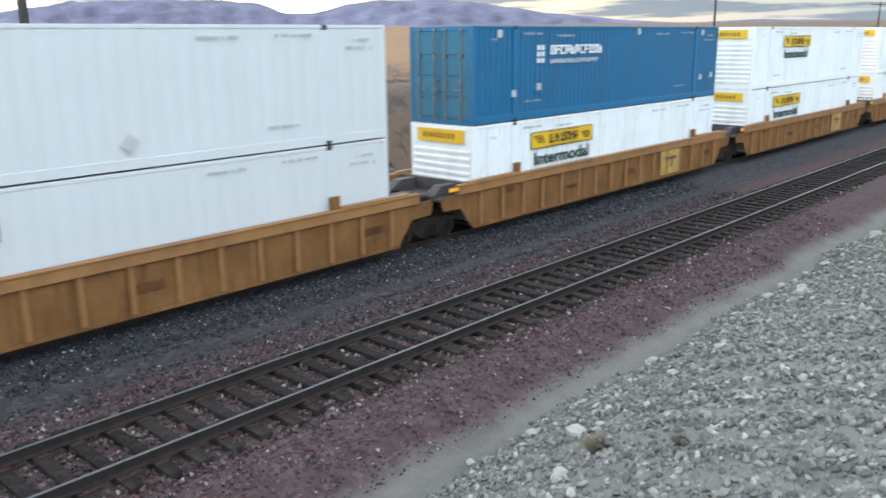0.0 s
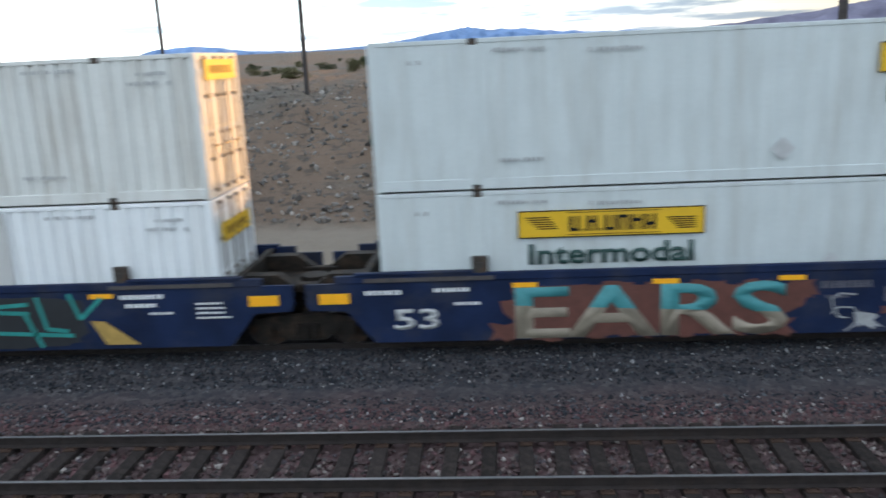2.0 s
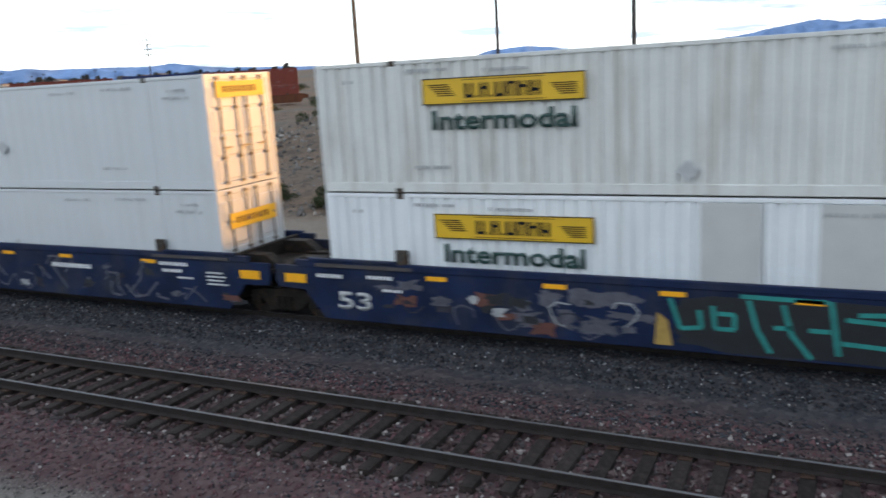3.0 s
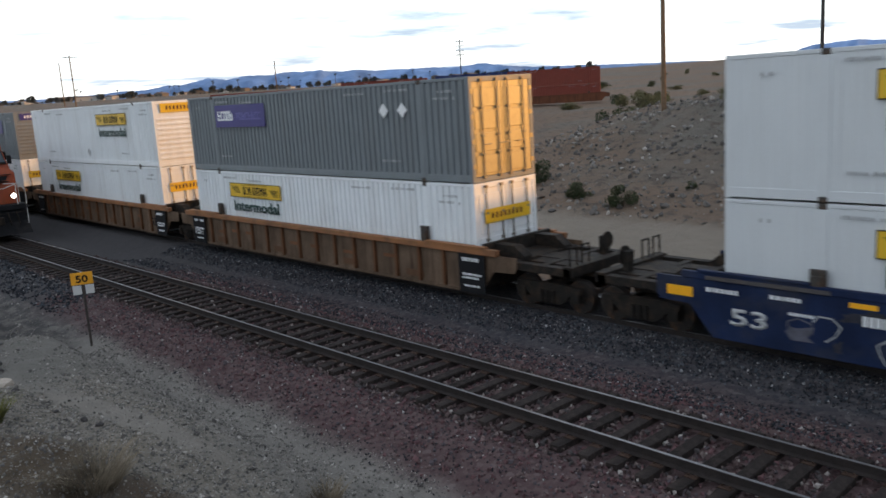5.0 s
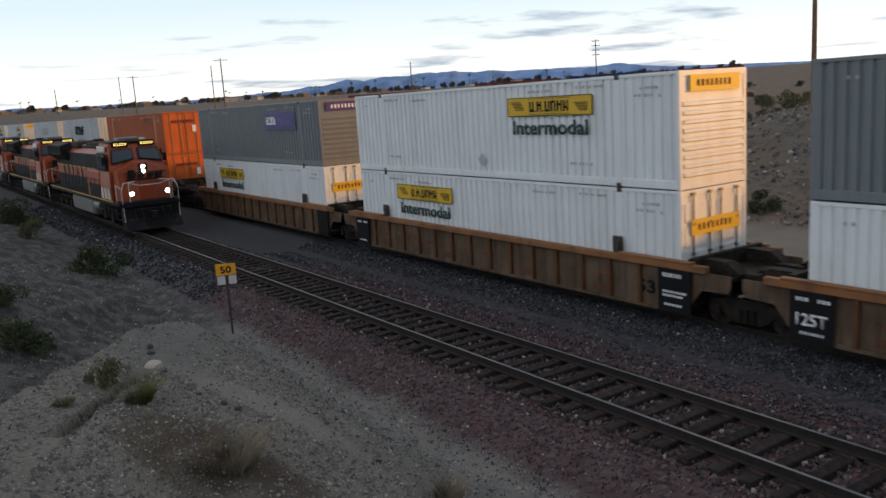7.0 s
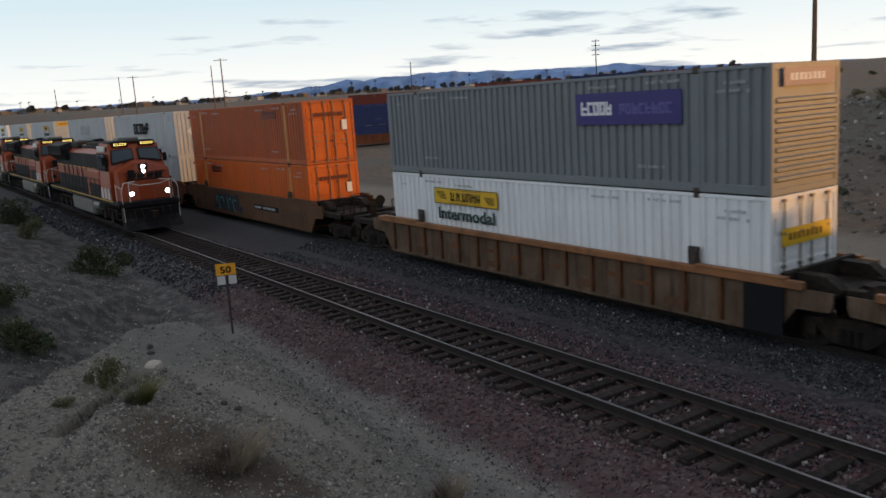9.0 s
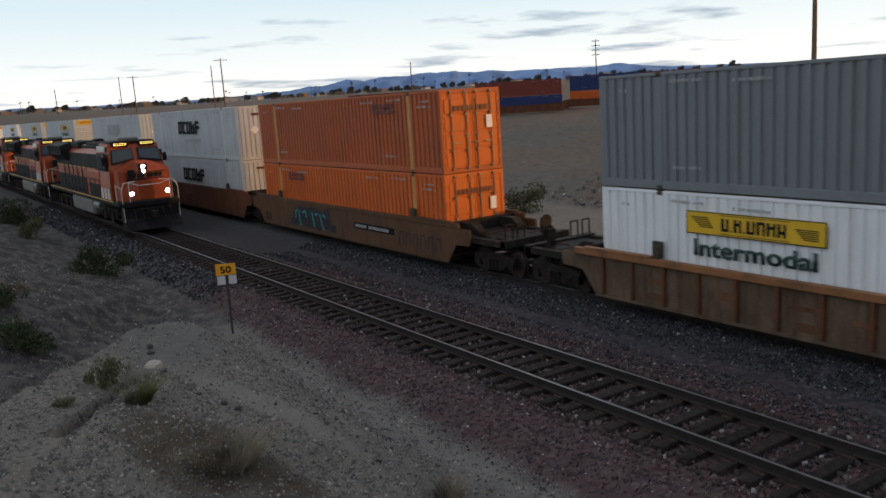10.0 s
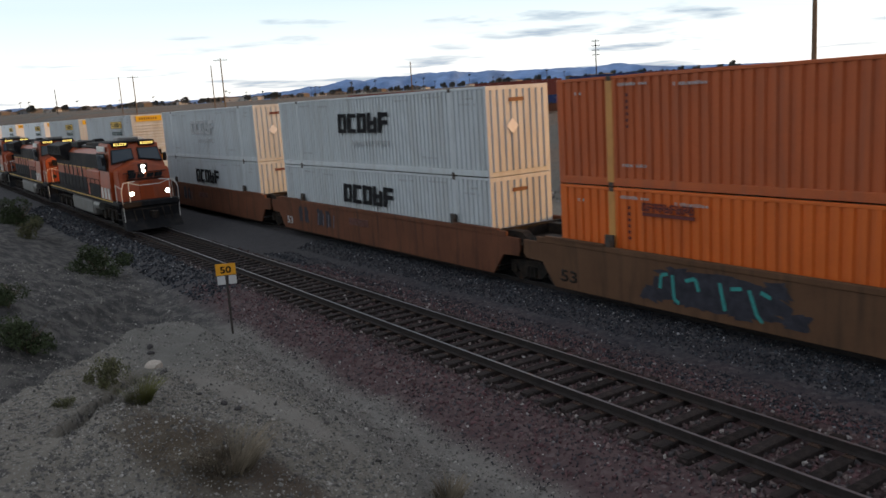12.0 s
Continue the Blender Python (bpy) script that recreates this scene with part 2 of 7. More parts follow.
GRIME = (0.16, 0.13, 0.10)
RUST = (0.16, 0.07, 0.03)
M = {
    "white": mat("white_container_paint", (0.78, 0.81, 0.83), 0.45, var=0.03, scale=1.2, fine=14, bump=0.03, dirt=(0.42, 0.40, 0.37), dirt_amt=0.28, streak=True),
    "white_smooth": mat("smooth_white_panel_paint", (0.59, 0.615, 0.635), 0.42, var=0.02, scale=0.8, fine=14, bump=0.02, dirt=(0.46, 0.45, 0.43), dirt_amt=0.14, streak=True),
    "white_old": mat("weathered_white_paint", (0.66, 0.67, 0.65), 0.55, var=0.05, scale=1.2, fine=14, bump=0.04, dirt=(0.34, 0.29, 0.23), dirt_amt=0.5, streak=True),
    "white_aqua": mat("cool_off_white_paint", (0.55, 0.60, 0.61), 0.5, var=0.04, scale=1.2, fine=14, bump=0.04, dirt=(0.32, 0.31, 0.28), dirt_amt=0.4, streak=True),
    "white_patch": mat("greyed_white_panel", (0.52, 0.52, 0.51), 0.55, var=0.04, scale=2, bump=0.03),
    "grey": mat("grey_container_paint", (0.165, 0.188, 0.205), 0.5, var=0.05, scale=1.0, fine=14, bump=0.03, dirt=(0.12, 0.12, 0.12), dirt_amt=0.35, streak=True),
    "swift": mat("pale_grey_container_paint", (0.50, 0.54, 0.56), 0.5, var=0.04, scale=1.0, fine=14, bump=0.03, dirt=(0.25, 0.23, 0.20), dirt_amt=0.4, streak=True),
    "orange": mat("orange_container_paint", (0.60, 0.115, 0.008), 0.55, var=0.06, scale=0.9, fine=14, bump=0.03, dirt=(0.24, 0.06, 0.02), dirt_amt=0.35, streak=True),
    "orange_faded": mat("faded_orange_container_paint", (0.42, 0.085, 0.017), 0.6, var=0.08, scale=0.7, fine=14, bump=0.03, dirt=(0.20, 0.07, 0.04), dirt_amt=0.5, streak=True),
    "orange_post": mat("yellowed_orange_post", (0.52, 0.24, 0.06), 0.55, var=0.1, scale=2, dirt=(0.2, 0.09, 0.04), dirt_amt=0.5),
    "blue": mat("blue_container_paint", (0.006, 0.125, 0.27), 0.42, var=0.05, scale=1.0, fine=14, bump=0.03, dirt=(0.05, 0.09, 0.15), dirt_amt=0.4, streak=True),
    "teal": mat("faded_teal_door_paint", (0.02, 0.13, 0.22), 0.5, var=0.08, scale=1.5, dirt=(0.08, 0.12, 0.14), dirt_amt=0.4),
    "red": mat("red_container_paint", (0.20, 0.035, 0.02), 0.5, var=0.06, scale=1.0, dirt=(0.08, 0.03, 0.02), dirt_amt=0.4),
    "navy": mat("navy_container_paint", (0.01, 0.03, 0.13), 0.5, var=0.06, scale=1.0, dirt=(0.04, 0.05, 0.1), dirt_amt=0.4),
    # the low sun's gold is painted into this door colour
    "door_sun_gold": mat("sun_gold_tinted_door_paint", (0.46, 0.33, 0.15), 0.4, var=0.12, scale=3, dirt=(0.2, 0.13, 0.06), dirt_amt=0.5, dirt_scale=3),
    "roof": mat("dusty_roof_paint", (0.50, 0.50, 0.48), 0.6, var=0.08, scale=2, dirt=GRIME, dirt_amt=0.4),
    "casting": mat("dark_steel_casting", (0.05, 0.045, 0.04), 0.6, 0.4, var=0.2, scale=9, dirt=RUST, dirt_amt=0.5, dirt_scale=5),
    "rod": mat("galvanised_rod", (0.20, 0.185, 0.16), 0.5, 0.4, var=0.1, scale=8, dirt=RUST, dirt_amt=0.5, dirt_scale=6),
    "yellow": mat("yellow_sign_vinyl", (0.70, 0.43, 0.015), 0.45, var=0.04, scale=3, dirt=(0.35, 0.2, 0.05), dirt_amt=0.3),
    "reflector": mat("yellow_reflective_tape", (0.95, 0.45, 0.02), 0.3, var=0.05, scale=6),
    "black": mat("black_vinyl", (0.012, 0.012, 0.014), 0.85, var=0.1),
    "green": mat("dark_green_lettering", (0.010, 0.048, 0.042), 0.5, var=0.08),
    "purple": mat("purple_sign_vinyl", (0.030, 0.022, 0.17), 0.45, var=0.06),
    "signwhite": mat("white_vinyl", (0.78, 0.79, 0.80), 0.5, var=0.05, dirt=(0.4, 0.4, 0.4), dirt_amt=0.25),
    "lilac": mat("faded_lilac_lettering", (0.10, 0.09, 0.30), 0.5, var=0.1),
    "mark": mat("grey_stencil_paint", (0.36, 0.37, 0.38), 0.6, var=0.2, scale=8),
    "faintmark": mat("faded_stencil_paint", (0.46, 0.47, 0.48), 0.6, var=0.1, scale=8),
    "maroon": mat("maroon_plate_vinyl", (0.10, 0.012, 0.012), 0.5, var=0.1),
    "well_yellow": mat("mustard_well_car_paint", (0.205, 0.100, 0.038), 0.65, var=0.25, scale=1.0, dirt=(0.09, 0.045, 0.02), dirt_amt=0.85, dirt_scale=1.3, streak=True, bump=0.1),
    # chord and ribs, lighter than the mustard side panels
    "well_mustard_top": mat("lighter_mustard_paint", (0.30, 0.145, 0.052), 0.55, var=0.12, scale=1.0, dirt=(0.14, 0.07, 0.03), dirt_amt=0.6, dirt_scale=1.6, bump=0.1),
    "well_panel": mat("dusty_grey_brown_well_panel", (0.125, 0.085, 0.058), 0.75, var=0.3, scale=1.3, dirt=(0.05, 0.026, 0.016), dirt_amt=0.9, dirt_scale=1.4, streak=True, bump=0.25),
    "well_brown": mat("rust_brown_well_car_paint", (0.150, 0.066, 0.032), 0.7, var=0.28, scale=1.2, dirt=(0.045, 0.024, 0.016), dirt_amt=0.9, dirt_scale=1.5, streak=True, bump=0.25),
    "well_ochre": mat("ochre_sill_paint", (0.26, 0.105, 0.036), 0.6, var=0.12, scale=1.2, dirt=(0.07, 0.035, 0.02), dirt_amt=0.8, dirt_scale=1.6, bump=0.15),
    "well_tan": mat("dusty_tan_well_car_paint", (0.115, 0.060, 0.034), 0.7, var=0.15, scale=1.0, dirt=(0.06, 0.036, 0.022), dirt_amt=0.85, dirt_scale=1.2, streak=True, bump=0.1),
    "well_red": mat("red_brown_well_car_paint", (0.135, 0.052, 0.028), 0.65, var=0.15, scale=1.0, dirt=(0.04, 0.022, 0.015), dirt_amt=0.85, dirt_scale=1.2, streak=True, bump=0.1),
    "well_blue": mat("navy_well_car_paint", (0.010, 0.019, 0.056), 0.65, var=0.3, scale=1.2, dirt=(0.05, 0.05, 0.055), dirt_amt=0.7, bump=0.08),
    "under": mat("grimy_underframe_steel", (0.022, 0.019, 0.017), 0.75, 0.2, var=0.3, scale=6, bump=0.3, dirt=(0.08, 0.05, 0.03), dirt_amt=0.6, dirt_scale=3),
    "deck": mat("grey_brown_platform_steel", (0.075, 0.068, 0.07), 0.6, 0.2, var=0.2, scale=4, dirt=(0.09, 0.06, 0.04), dirt_amt=0.6, dirt_scale=2),
    "wheel": mat("worn_wheel_steel", (0.035, 0.031, 0.029), 0.65, 0.3, var=0.2, scale=8, dirt=RUST, dirt_amt=0.5, dirt_scale=4),
    "rail_side": mat("rusted_rail_web", (0.030, 0.025, 0.024), 0.75, 0.0, var=0.2, scale=5, bump=0.2, dirt=(0.05, 0.036, 0.03), dirt_amt=0.5, dirt_scale=3),
    "rail_head": mat("polished_rail_head", (0.20, 0.20, 0.21), 0.45, 0.75, var=0.1, scale=12),
    "tie": mat("weathered_creosoted_tie", (0.026, 0.021, 0.020), 0.85, var=0.35, scale=9, fine=60, bump=0.5, dirt=(0.085, 0.065, 0.055), dirt_amt=0.45, dirt_scale=5, obj_var=0.3),
    "plate": mat("rusty_tie_plate", (0.07, 0.045, 0.035), 0.7, 0.4, var=0.2, scale=10),
    "graf_a": mat("cream_spray_paint", (0.29, 0.25, 0.195), 0.6, var=0.15, scale=5),
    "graf_b": mat("turquoise_spray_paint", (0.05, 0.23, 0.25), 0.6, var=0.15, scale=5),
    "graf_c": mat("dark_red_spray_paint", (0.115, 0.042, 0.032), 0.6, var=0.2, scale=5),
    "graf_d": mat("black_spray_paint", (0.012, 0.014, 0.018), 0.6, var=0.2, scale=5),
    "graf_e": mat("sea_green_spray_paint", (0.02, 0.24, 0.22), 0.6, var=0.15, scale=5),
    "graf_f": mat("grey_lilac_spray_paint", (0.085, 0.085, 0.11), 0.6, var=0.35, scale=4),
    "graf_g": mat("ochre_spray_paint", (0.42, 0.27, 0.07), 0.6, var=0.2, scale=5),
    "graf_h": mat("smoky_black_spray_paint", (0.035, 0.035, 0.045), 0.7, var=0.35, scale=4),
    "loco_orange": mat("orange_locomotive_paint", (0.31, 0.046, 0.004), 0.42, var=0.12, scale=1.2, dirt=(0.12, 0.03, 0.008), dirt_amt=0.4, streak=True),
    "loco_black": mat("black_locomotive_paint", (0.013, 0.013, 0.015), 0.7, var=0.25, scale=3, dirt=(0.07, 0.055, 0.045), dirt_amt=0.5),
    "loco_grey": mat("silver_fuel_tank_paint", (0.20, 0.195, 0.185), 0.5, 0.2, var=0.15, scale=3, dirt=GRIME, dirt_amt=0.6),
    "rail_white": mat("white_handrail_paint", (0.62, 0.60, 0.56), 0.5, var=0.1),
    "loco_stripe": mat("yellow_stripe_paint", (0.62, 0.36, 0.03), 0.5, var=0.1),
    "windshield": mat("tinted_cab_glass", (0.02, 0.035, 0.05), 0.06, 0.0, var=0.02, bump=0.0),
    "headlight": glow_mat("headlight_glow", (1.0, 0.90, 0.74), 40.0),
    "numberlight": glow_mat("number_board_glow", (1.0, 0.72, 0.18), 2.2),
    "pole": mat("weathered_pole_wood", (0.17, 0.115, 0.075), 0.85, var=0.2, scale=4, bump=0.3),
    "pole_dark": mat("dark_tarred_pole_wood", (0.06, 0.055, 0.055), 0.85, var=0.2, scale=4, bump=0.3),
    "sign50": mat("amber_speed_sign_face", (0.80, 0.36, 0.02), 0.4, var=0.05),
    "signback": mat("white_metal_plate", (0.55, 0.55, 0.54), 0.5, var=0.08),
    "post": mat("rusty_steel_post", (0.07, 0.06, 0.055), 0.7, 0.3, var=0.2, scale=8),
}

# ---------------------------------------------------------------- mesh helpers
def box(bm, x0, x1, y0, y1, z0, z1, bevel=0.0):
    vs = [bm.verts.new(p) for p in ((x0, y0, z0), (x1, y0, z0), (x1, y1, z0), (x0, y1, z0), (x0, y0, z1), (x1, y0, z1), (x1, y1, z1), (x0, y1, z1))]
    fs = [bm.faces.new([vs[i] for i in q]) for q in ((3, 2, 1, 0), (4, 5, 6, 7), (0, 1, 5, 4), (1, 2, 6, 5), (2, 3, 7, 6), (3, 0, 4, 7))]
    if bevel:
        bmesh.ops.bevel(bm, geom=list({e for f in fs for e in f.edges}), offset=bevel, segments=1, affect="EDGES", profile=0.5)
    return vs


def rod(bm, a, b, r, seg=8, r2=None):
    a, b = Vector(a), Vector(b)
    z = (b - a).normalized()
    x = z.orthogonal().normalized()
    y = z.cross(x)
    r2 = r if r2 is None else r2
    ring = [[bm.verts.new(c + (x * math.cos(k * math.tau / seg) + y * math.sin(k * math.tau / seg)) * q) for k in range(seg)] for c, q in ((a, r), (b, r2))]
    for k in range(seg):
        bm.faces.new((ring[0][k], ring[0][(k + 1) % seg], ring[1][(k + 1) % seg], ring[1][k]))
    bm.faces.new(ring[0][::-1]); bm.faces.new(ring[1])


def prism(bm, pts, y0, y1):
    """An outline in x, z pushed along y."""
    a = [bm.verts.new((x, y0, z)) for x, z in pts]
    b = [bm.verts.new((x, y1, z)) for x, z in pts]
    n = len(pts)
    bm.faces.new(a); bm.faces.new(b[::-1])
    for i in range(n):
        bm.faces.new((a[(i + 1) % n], a[i], b[i], b[(i + 1) % n]))


def prism_x(bm, pts, x0, x1):
    """An outline in y, z pushed along x."""
    a = [bm.verts.new((x0, y, z)) for y, z in pts]
    b = [bm.verts.new((x1, y, z)) for y, z in pts]
    n = len(pts)
    bm.faces.new(a); bm.faces.new(b[::-1])
    for i in range(n):
        bm.faces.new((a[(i + 1) % n], a[i], b[i], b[(i + 1) % n]))


def mesh_of(name, bm, material):
    bmesh.ops.recalc_face_normals(bm, faces=bm.faces)
    me = bpy.data.meshes.new(name)
    bm.to_mesh(me)
    bm.free()
    for m in (material if isinstance(material, (list, tuple)) else (material,)):
        me.materials.append(m)
    return me


def part(name, bm, material, parent, label="", at=None):
    me = bm if isinstance(bm, bpy.types.Mesh) else mesh_of(name, bm, material)
    ob = new(name, me)
    ob.parent = parent
    if at is not None:
        ob.matrix_basis = at if isinstance(at, Matrix) else Matrix.Translation(at)
    if label:
        ob["label"] = label
    return ob


def thing(name, label, category, group="", at=None, kind=""):
    ob = new(name)
    ob.empty_display_size = 0.2
    if at is not None:
        ob.matrix_basis = at if isinstance(at, Matrix) else Matrix.Translation(at)
    return tagged(ob, label, category, group, kind)


FACE_NEAR = Matrix(((1, 0, 0, 0), (0, 0, -1, 0), (0, 1, 0, 0), (0, 0, 0, 1)))   # x right, y up, out towards the near side


def lettering(text, height, material, width=None, name="lettering", thick=0.008):
    """A mesh of the built-in font, lower left corner at the origin, capitals of that height, stretched to the width."""
    cu = bpy.data.curves.new(name, "FONT")
    cu.body, cu.size, cu.extrude, cu.offset, cu.resolution_u = text, 1.0, 0.0, 0.024, 3
    ob = bpy.data.objects.new(name, cu)
    scene.collection.objects.link(ob)
    me = bpy.data.meshes.new_from_object(ob.evaluated_get(bpy.context.evaluated_depsgraph_get()))
    bpy.data.objects.remove(ob)
    xs = [v.co.x for v in me.vertices]
    ys = [v.co.y for v in me.vertices]
    k = height / max(ys)
    kx = width / (max(xs) - min(xs)) if width else k
    x0 = min(xs)
    bm = bmesh.new()
    bm.from_mesh(me)
    bpy.data.meshes.remove(me)
    for v in bm.verts:
        v.co = ((v.co.x - x0) * kx, v.co.y * k, 0)
    if thick:
        bmesh.ops.solidify(bm, geom=list(bm.faces), thickness=thick)
    return mesh_of(name, bm, material)

# ---------------------------------------------------------------- ground
def smooth(a, b, x):
    t = np.clip((x - a) / (b - a), 0, 1)
    return t * t * (3 - 2 * t)


def wave(x, y, s, seed):
    """Cheap soft unevenness from a few turned sines."""
    rs = np.random.RandomState(seed)
    out = 0
    for k in range(6):
        a, ph, f = rs.uniform(0, math.tau), rs.uniform(0, math.tau), rs.uniform(0.6, 1.9) / s
        out = out + np.sin((x * np.cos(a) + y * np.sin(a)) * f * math.tau + ph)
    return out / 6


def land(x, y):
    """Height of the ground; the rail tops are at 0."""
    x, y = np.asarray(x, float), np.asarray(y, float)
    # bed between and beside the tracks
    bed = -0.30 - 0.12 * smooth(12.9, 14.2, y) * (1 - smooth(14.6, 15.8, y))
    near_edge = 8.9 + 0.25 * wave(x, y * 0, 9, 3)
    bed = bed - 0.42 * (1 - smooth(near_edge - 1.2, near_edge + 0.9, y)) - 0.5 * smooth(19.2, 21.5, y)
    # bank on the camera's side
    u = np.clip(7.6 + 0.2 * wave(x, y * 0, 7, 5) - y, 0, None)
    right = smooth(2.0, 9.0, x)
    steep = 3.9 * (1 - np.exp(-u * 0.62 / 3.9 * 1.15)) * 1.0
    gentle = 0.14 * u * smooth(-30, -18, x) + 0.27 * u * (1 - smooth(-30, -18, x))
    gentle = np.minimum(gentle, 3.2)
    here = 4.15 * np.exp(-((x / 4.2) ** 2 + (np.minimum(y, 0) / 30) ** 2 + (np.maximum(y, 0) / 3.0) ** 2))
    bank = steep * right + gentle * (1 - right)
    bank = np.maximum(bank, here)
    # a low stony shelf on the left, ending in a soft lip, with a washed-out crack across it
    e = 0.581 * (x + 16.8) + 0.814 * (y - 1.1)
    shelf = 0.75 * smooth(-0.75, 0.12, e) * (1 - smooth(6.2, 7.7, y)) * smooth(-24.2, -22.2, x) * (1 - smooth(-14, -8, x)) - 0.75 * np.exp(-((e + 2.1) / 1.4) ** 2) * (1 - smooth(6, 8, y)) * smooth(-34, -28, x) * (1 - smooth(-14, -10, x))
    shelf = shelf + 0.10 * np.sin(e * 4.6 + 0.8 * wave(x, y, 6, 21)) * smooth(-0.5, -1.6, e) * (1 - smooth(5.5, 7.5, y)) * smooth(-60, -45, x)
    side = (x + 14.33) * 0.547 + (y - 1.75) * 0.837 + 0.06 * wave(x, y, 1.3, 33)
    along = -(x + 14.33) * 0.837 + (y - 1.75) * 0.547
    crack = -0.95 * np.exp(-(side / 0.13) ** 4) * smooth(-0.3, 0.5, along) * (1 - smooth(3.2, 4.0, along))
    crack = crack + 0.10 * smooth(0.10, 0.3, side) * (1 - smooth(0.5, 1.4, side)) * smooth(-0.6, 0.6, along) * (1 - smooth(3.4, 4.6, along))
    # the far track's bed is filled to the tops of its ties
    bed = bed + 0.17 * smooth(14.5, 15.4, y) * (1 - smooth(19.0, 20.0, y))
    # a worn path, and humps of brown dirt on the shelf
    hump = 0.16 * np.exp(-(((x + 12.6) / 1.5) ** 2 + ((y - 3.6) / 0.9) ** 2)) * (1 + 0.8 * wave(x, y, 0.8, 31))
    z = bed + bank + shelf + crack + hump
    # cut beyond the far track: a steep dirt face to the right, a gully, and a long slope behind a dirt road to the left
    r = smooth(-1.5, 5.0, x)
    foot = 33.0 - 8.0 * r + 1.2 * wave(x, y * 0, 26, 8)
    rise = 24.0 - 17.5 * r + 1.2 * wave(x, y * 0, 17, 9)
    crest = 5.0 - 0.5 * r + 0.35 * wave(x, y * 0, 21, 10) - 4.9 * (1 - smooth(-56, -30, x)) * (1 - 0.45 * smooth(60, 90, y)) - 0.9 * smooth(16, 45, x)
    gully = np.exp(-((x + 2.6 - 0.10 * (y - 30)) / 3.6) ** 2) * (1 - smooth(44, 62, y))
    k = smooth(foot, foot + rise, y)
    k = 0.55 * k + 0.45 * np.clip((y - foot) / rise, 0, 1)
    z = z + k * crest * (1 - 0.62 * gully) * (1 + 0.10 * wave(x, y, 8, 11) + 0.07 * wave(x, y, 2.6, 12))
    ridge = 2.4 * np.exp(-(((x - 4.8) / 5.0) ** 2 + ((y - 26.0) / 2.2) ** 2)) * (1 - smooth(2, 9, x) * 0.75)
    z = z + ridge
    d = np.hypot(x, y)
    far = smooth(90, 480, d) * smooth(24, 70, y)
    z = z * (1 - far) + far * (EYE_Z + 0.0122 * d + 0.6 * wave(x, y, 130, 13))
    rough = np.where((y > 9.2) & (y < 19.5), 0.15, 1.0)
    return z + rough * (0.09 * wave(x, y, 1.7, 14) + 0.05 * wave(x, y, 0.7, 15))


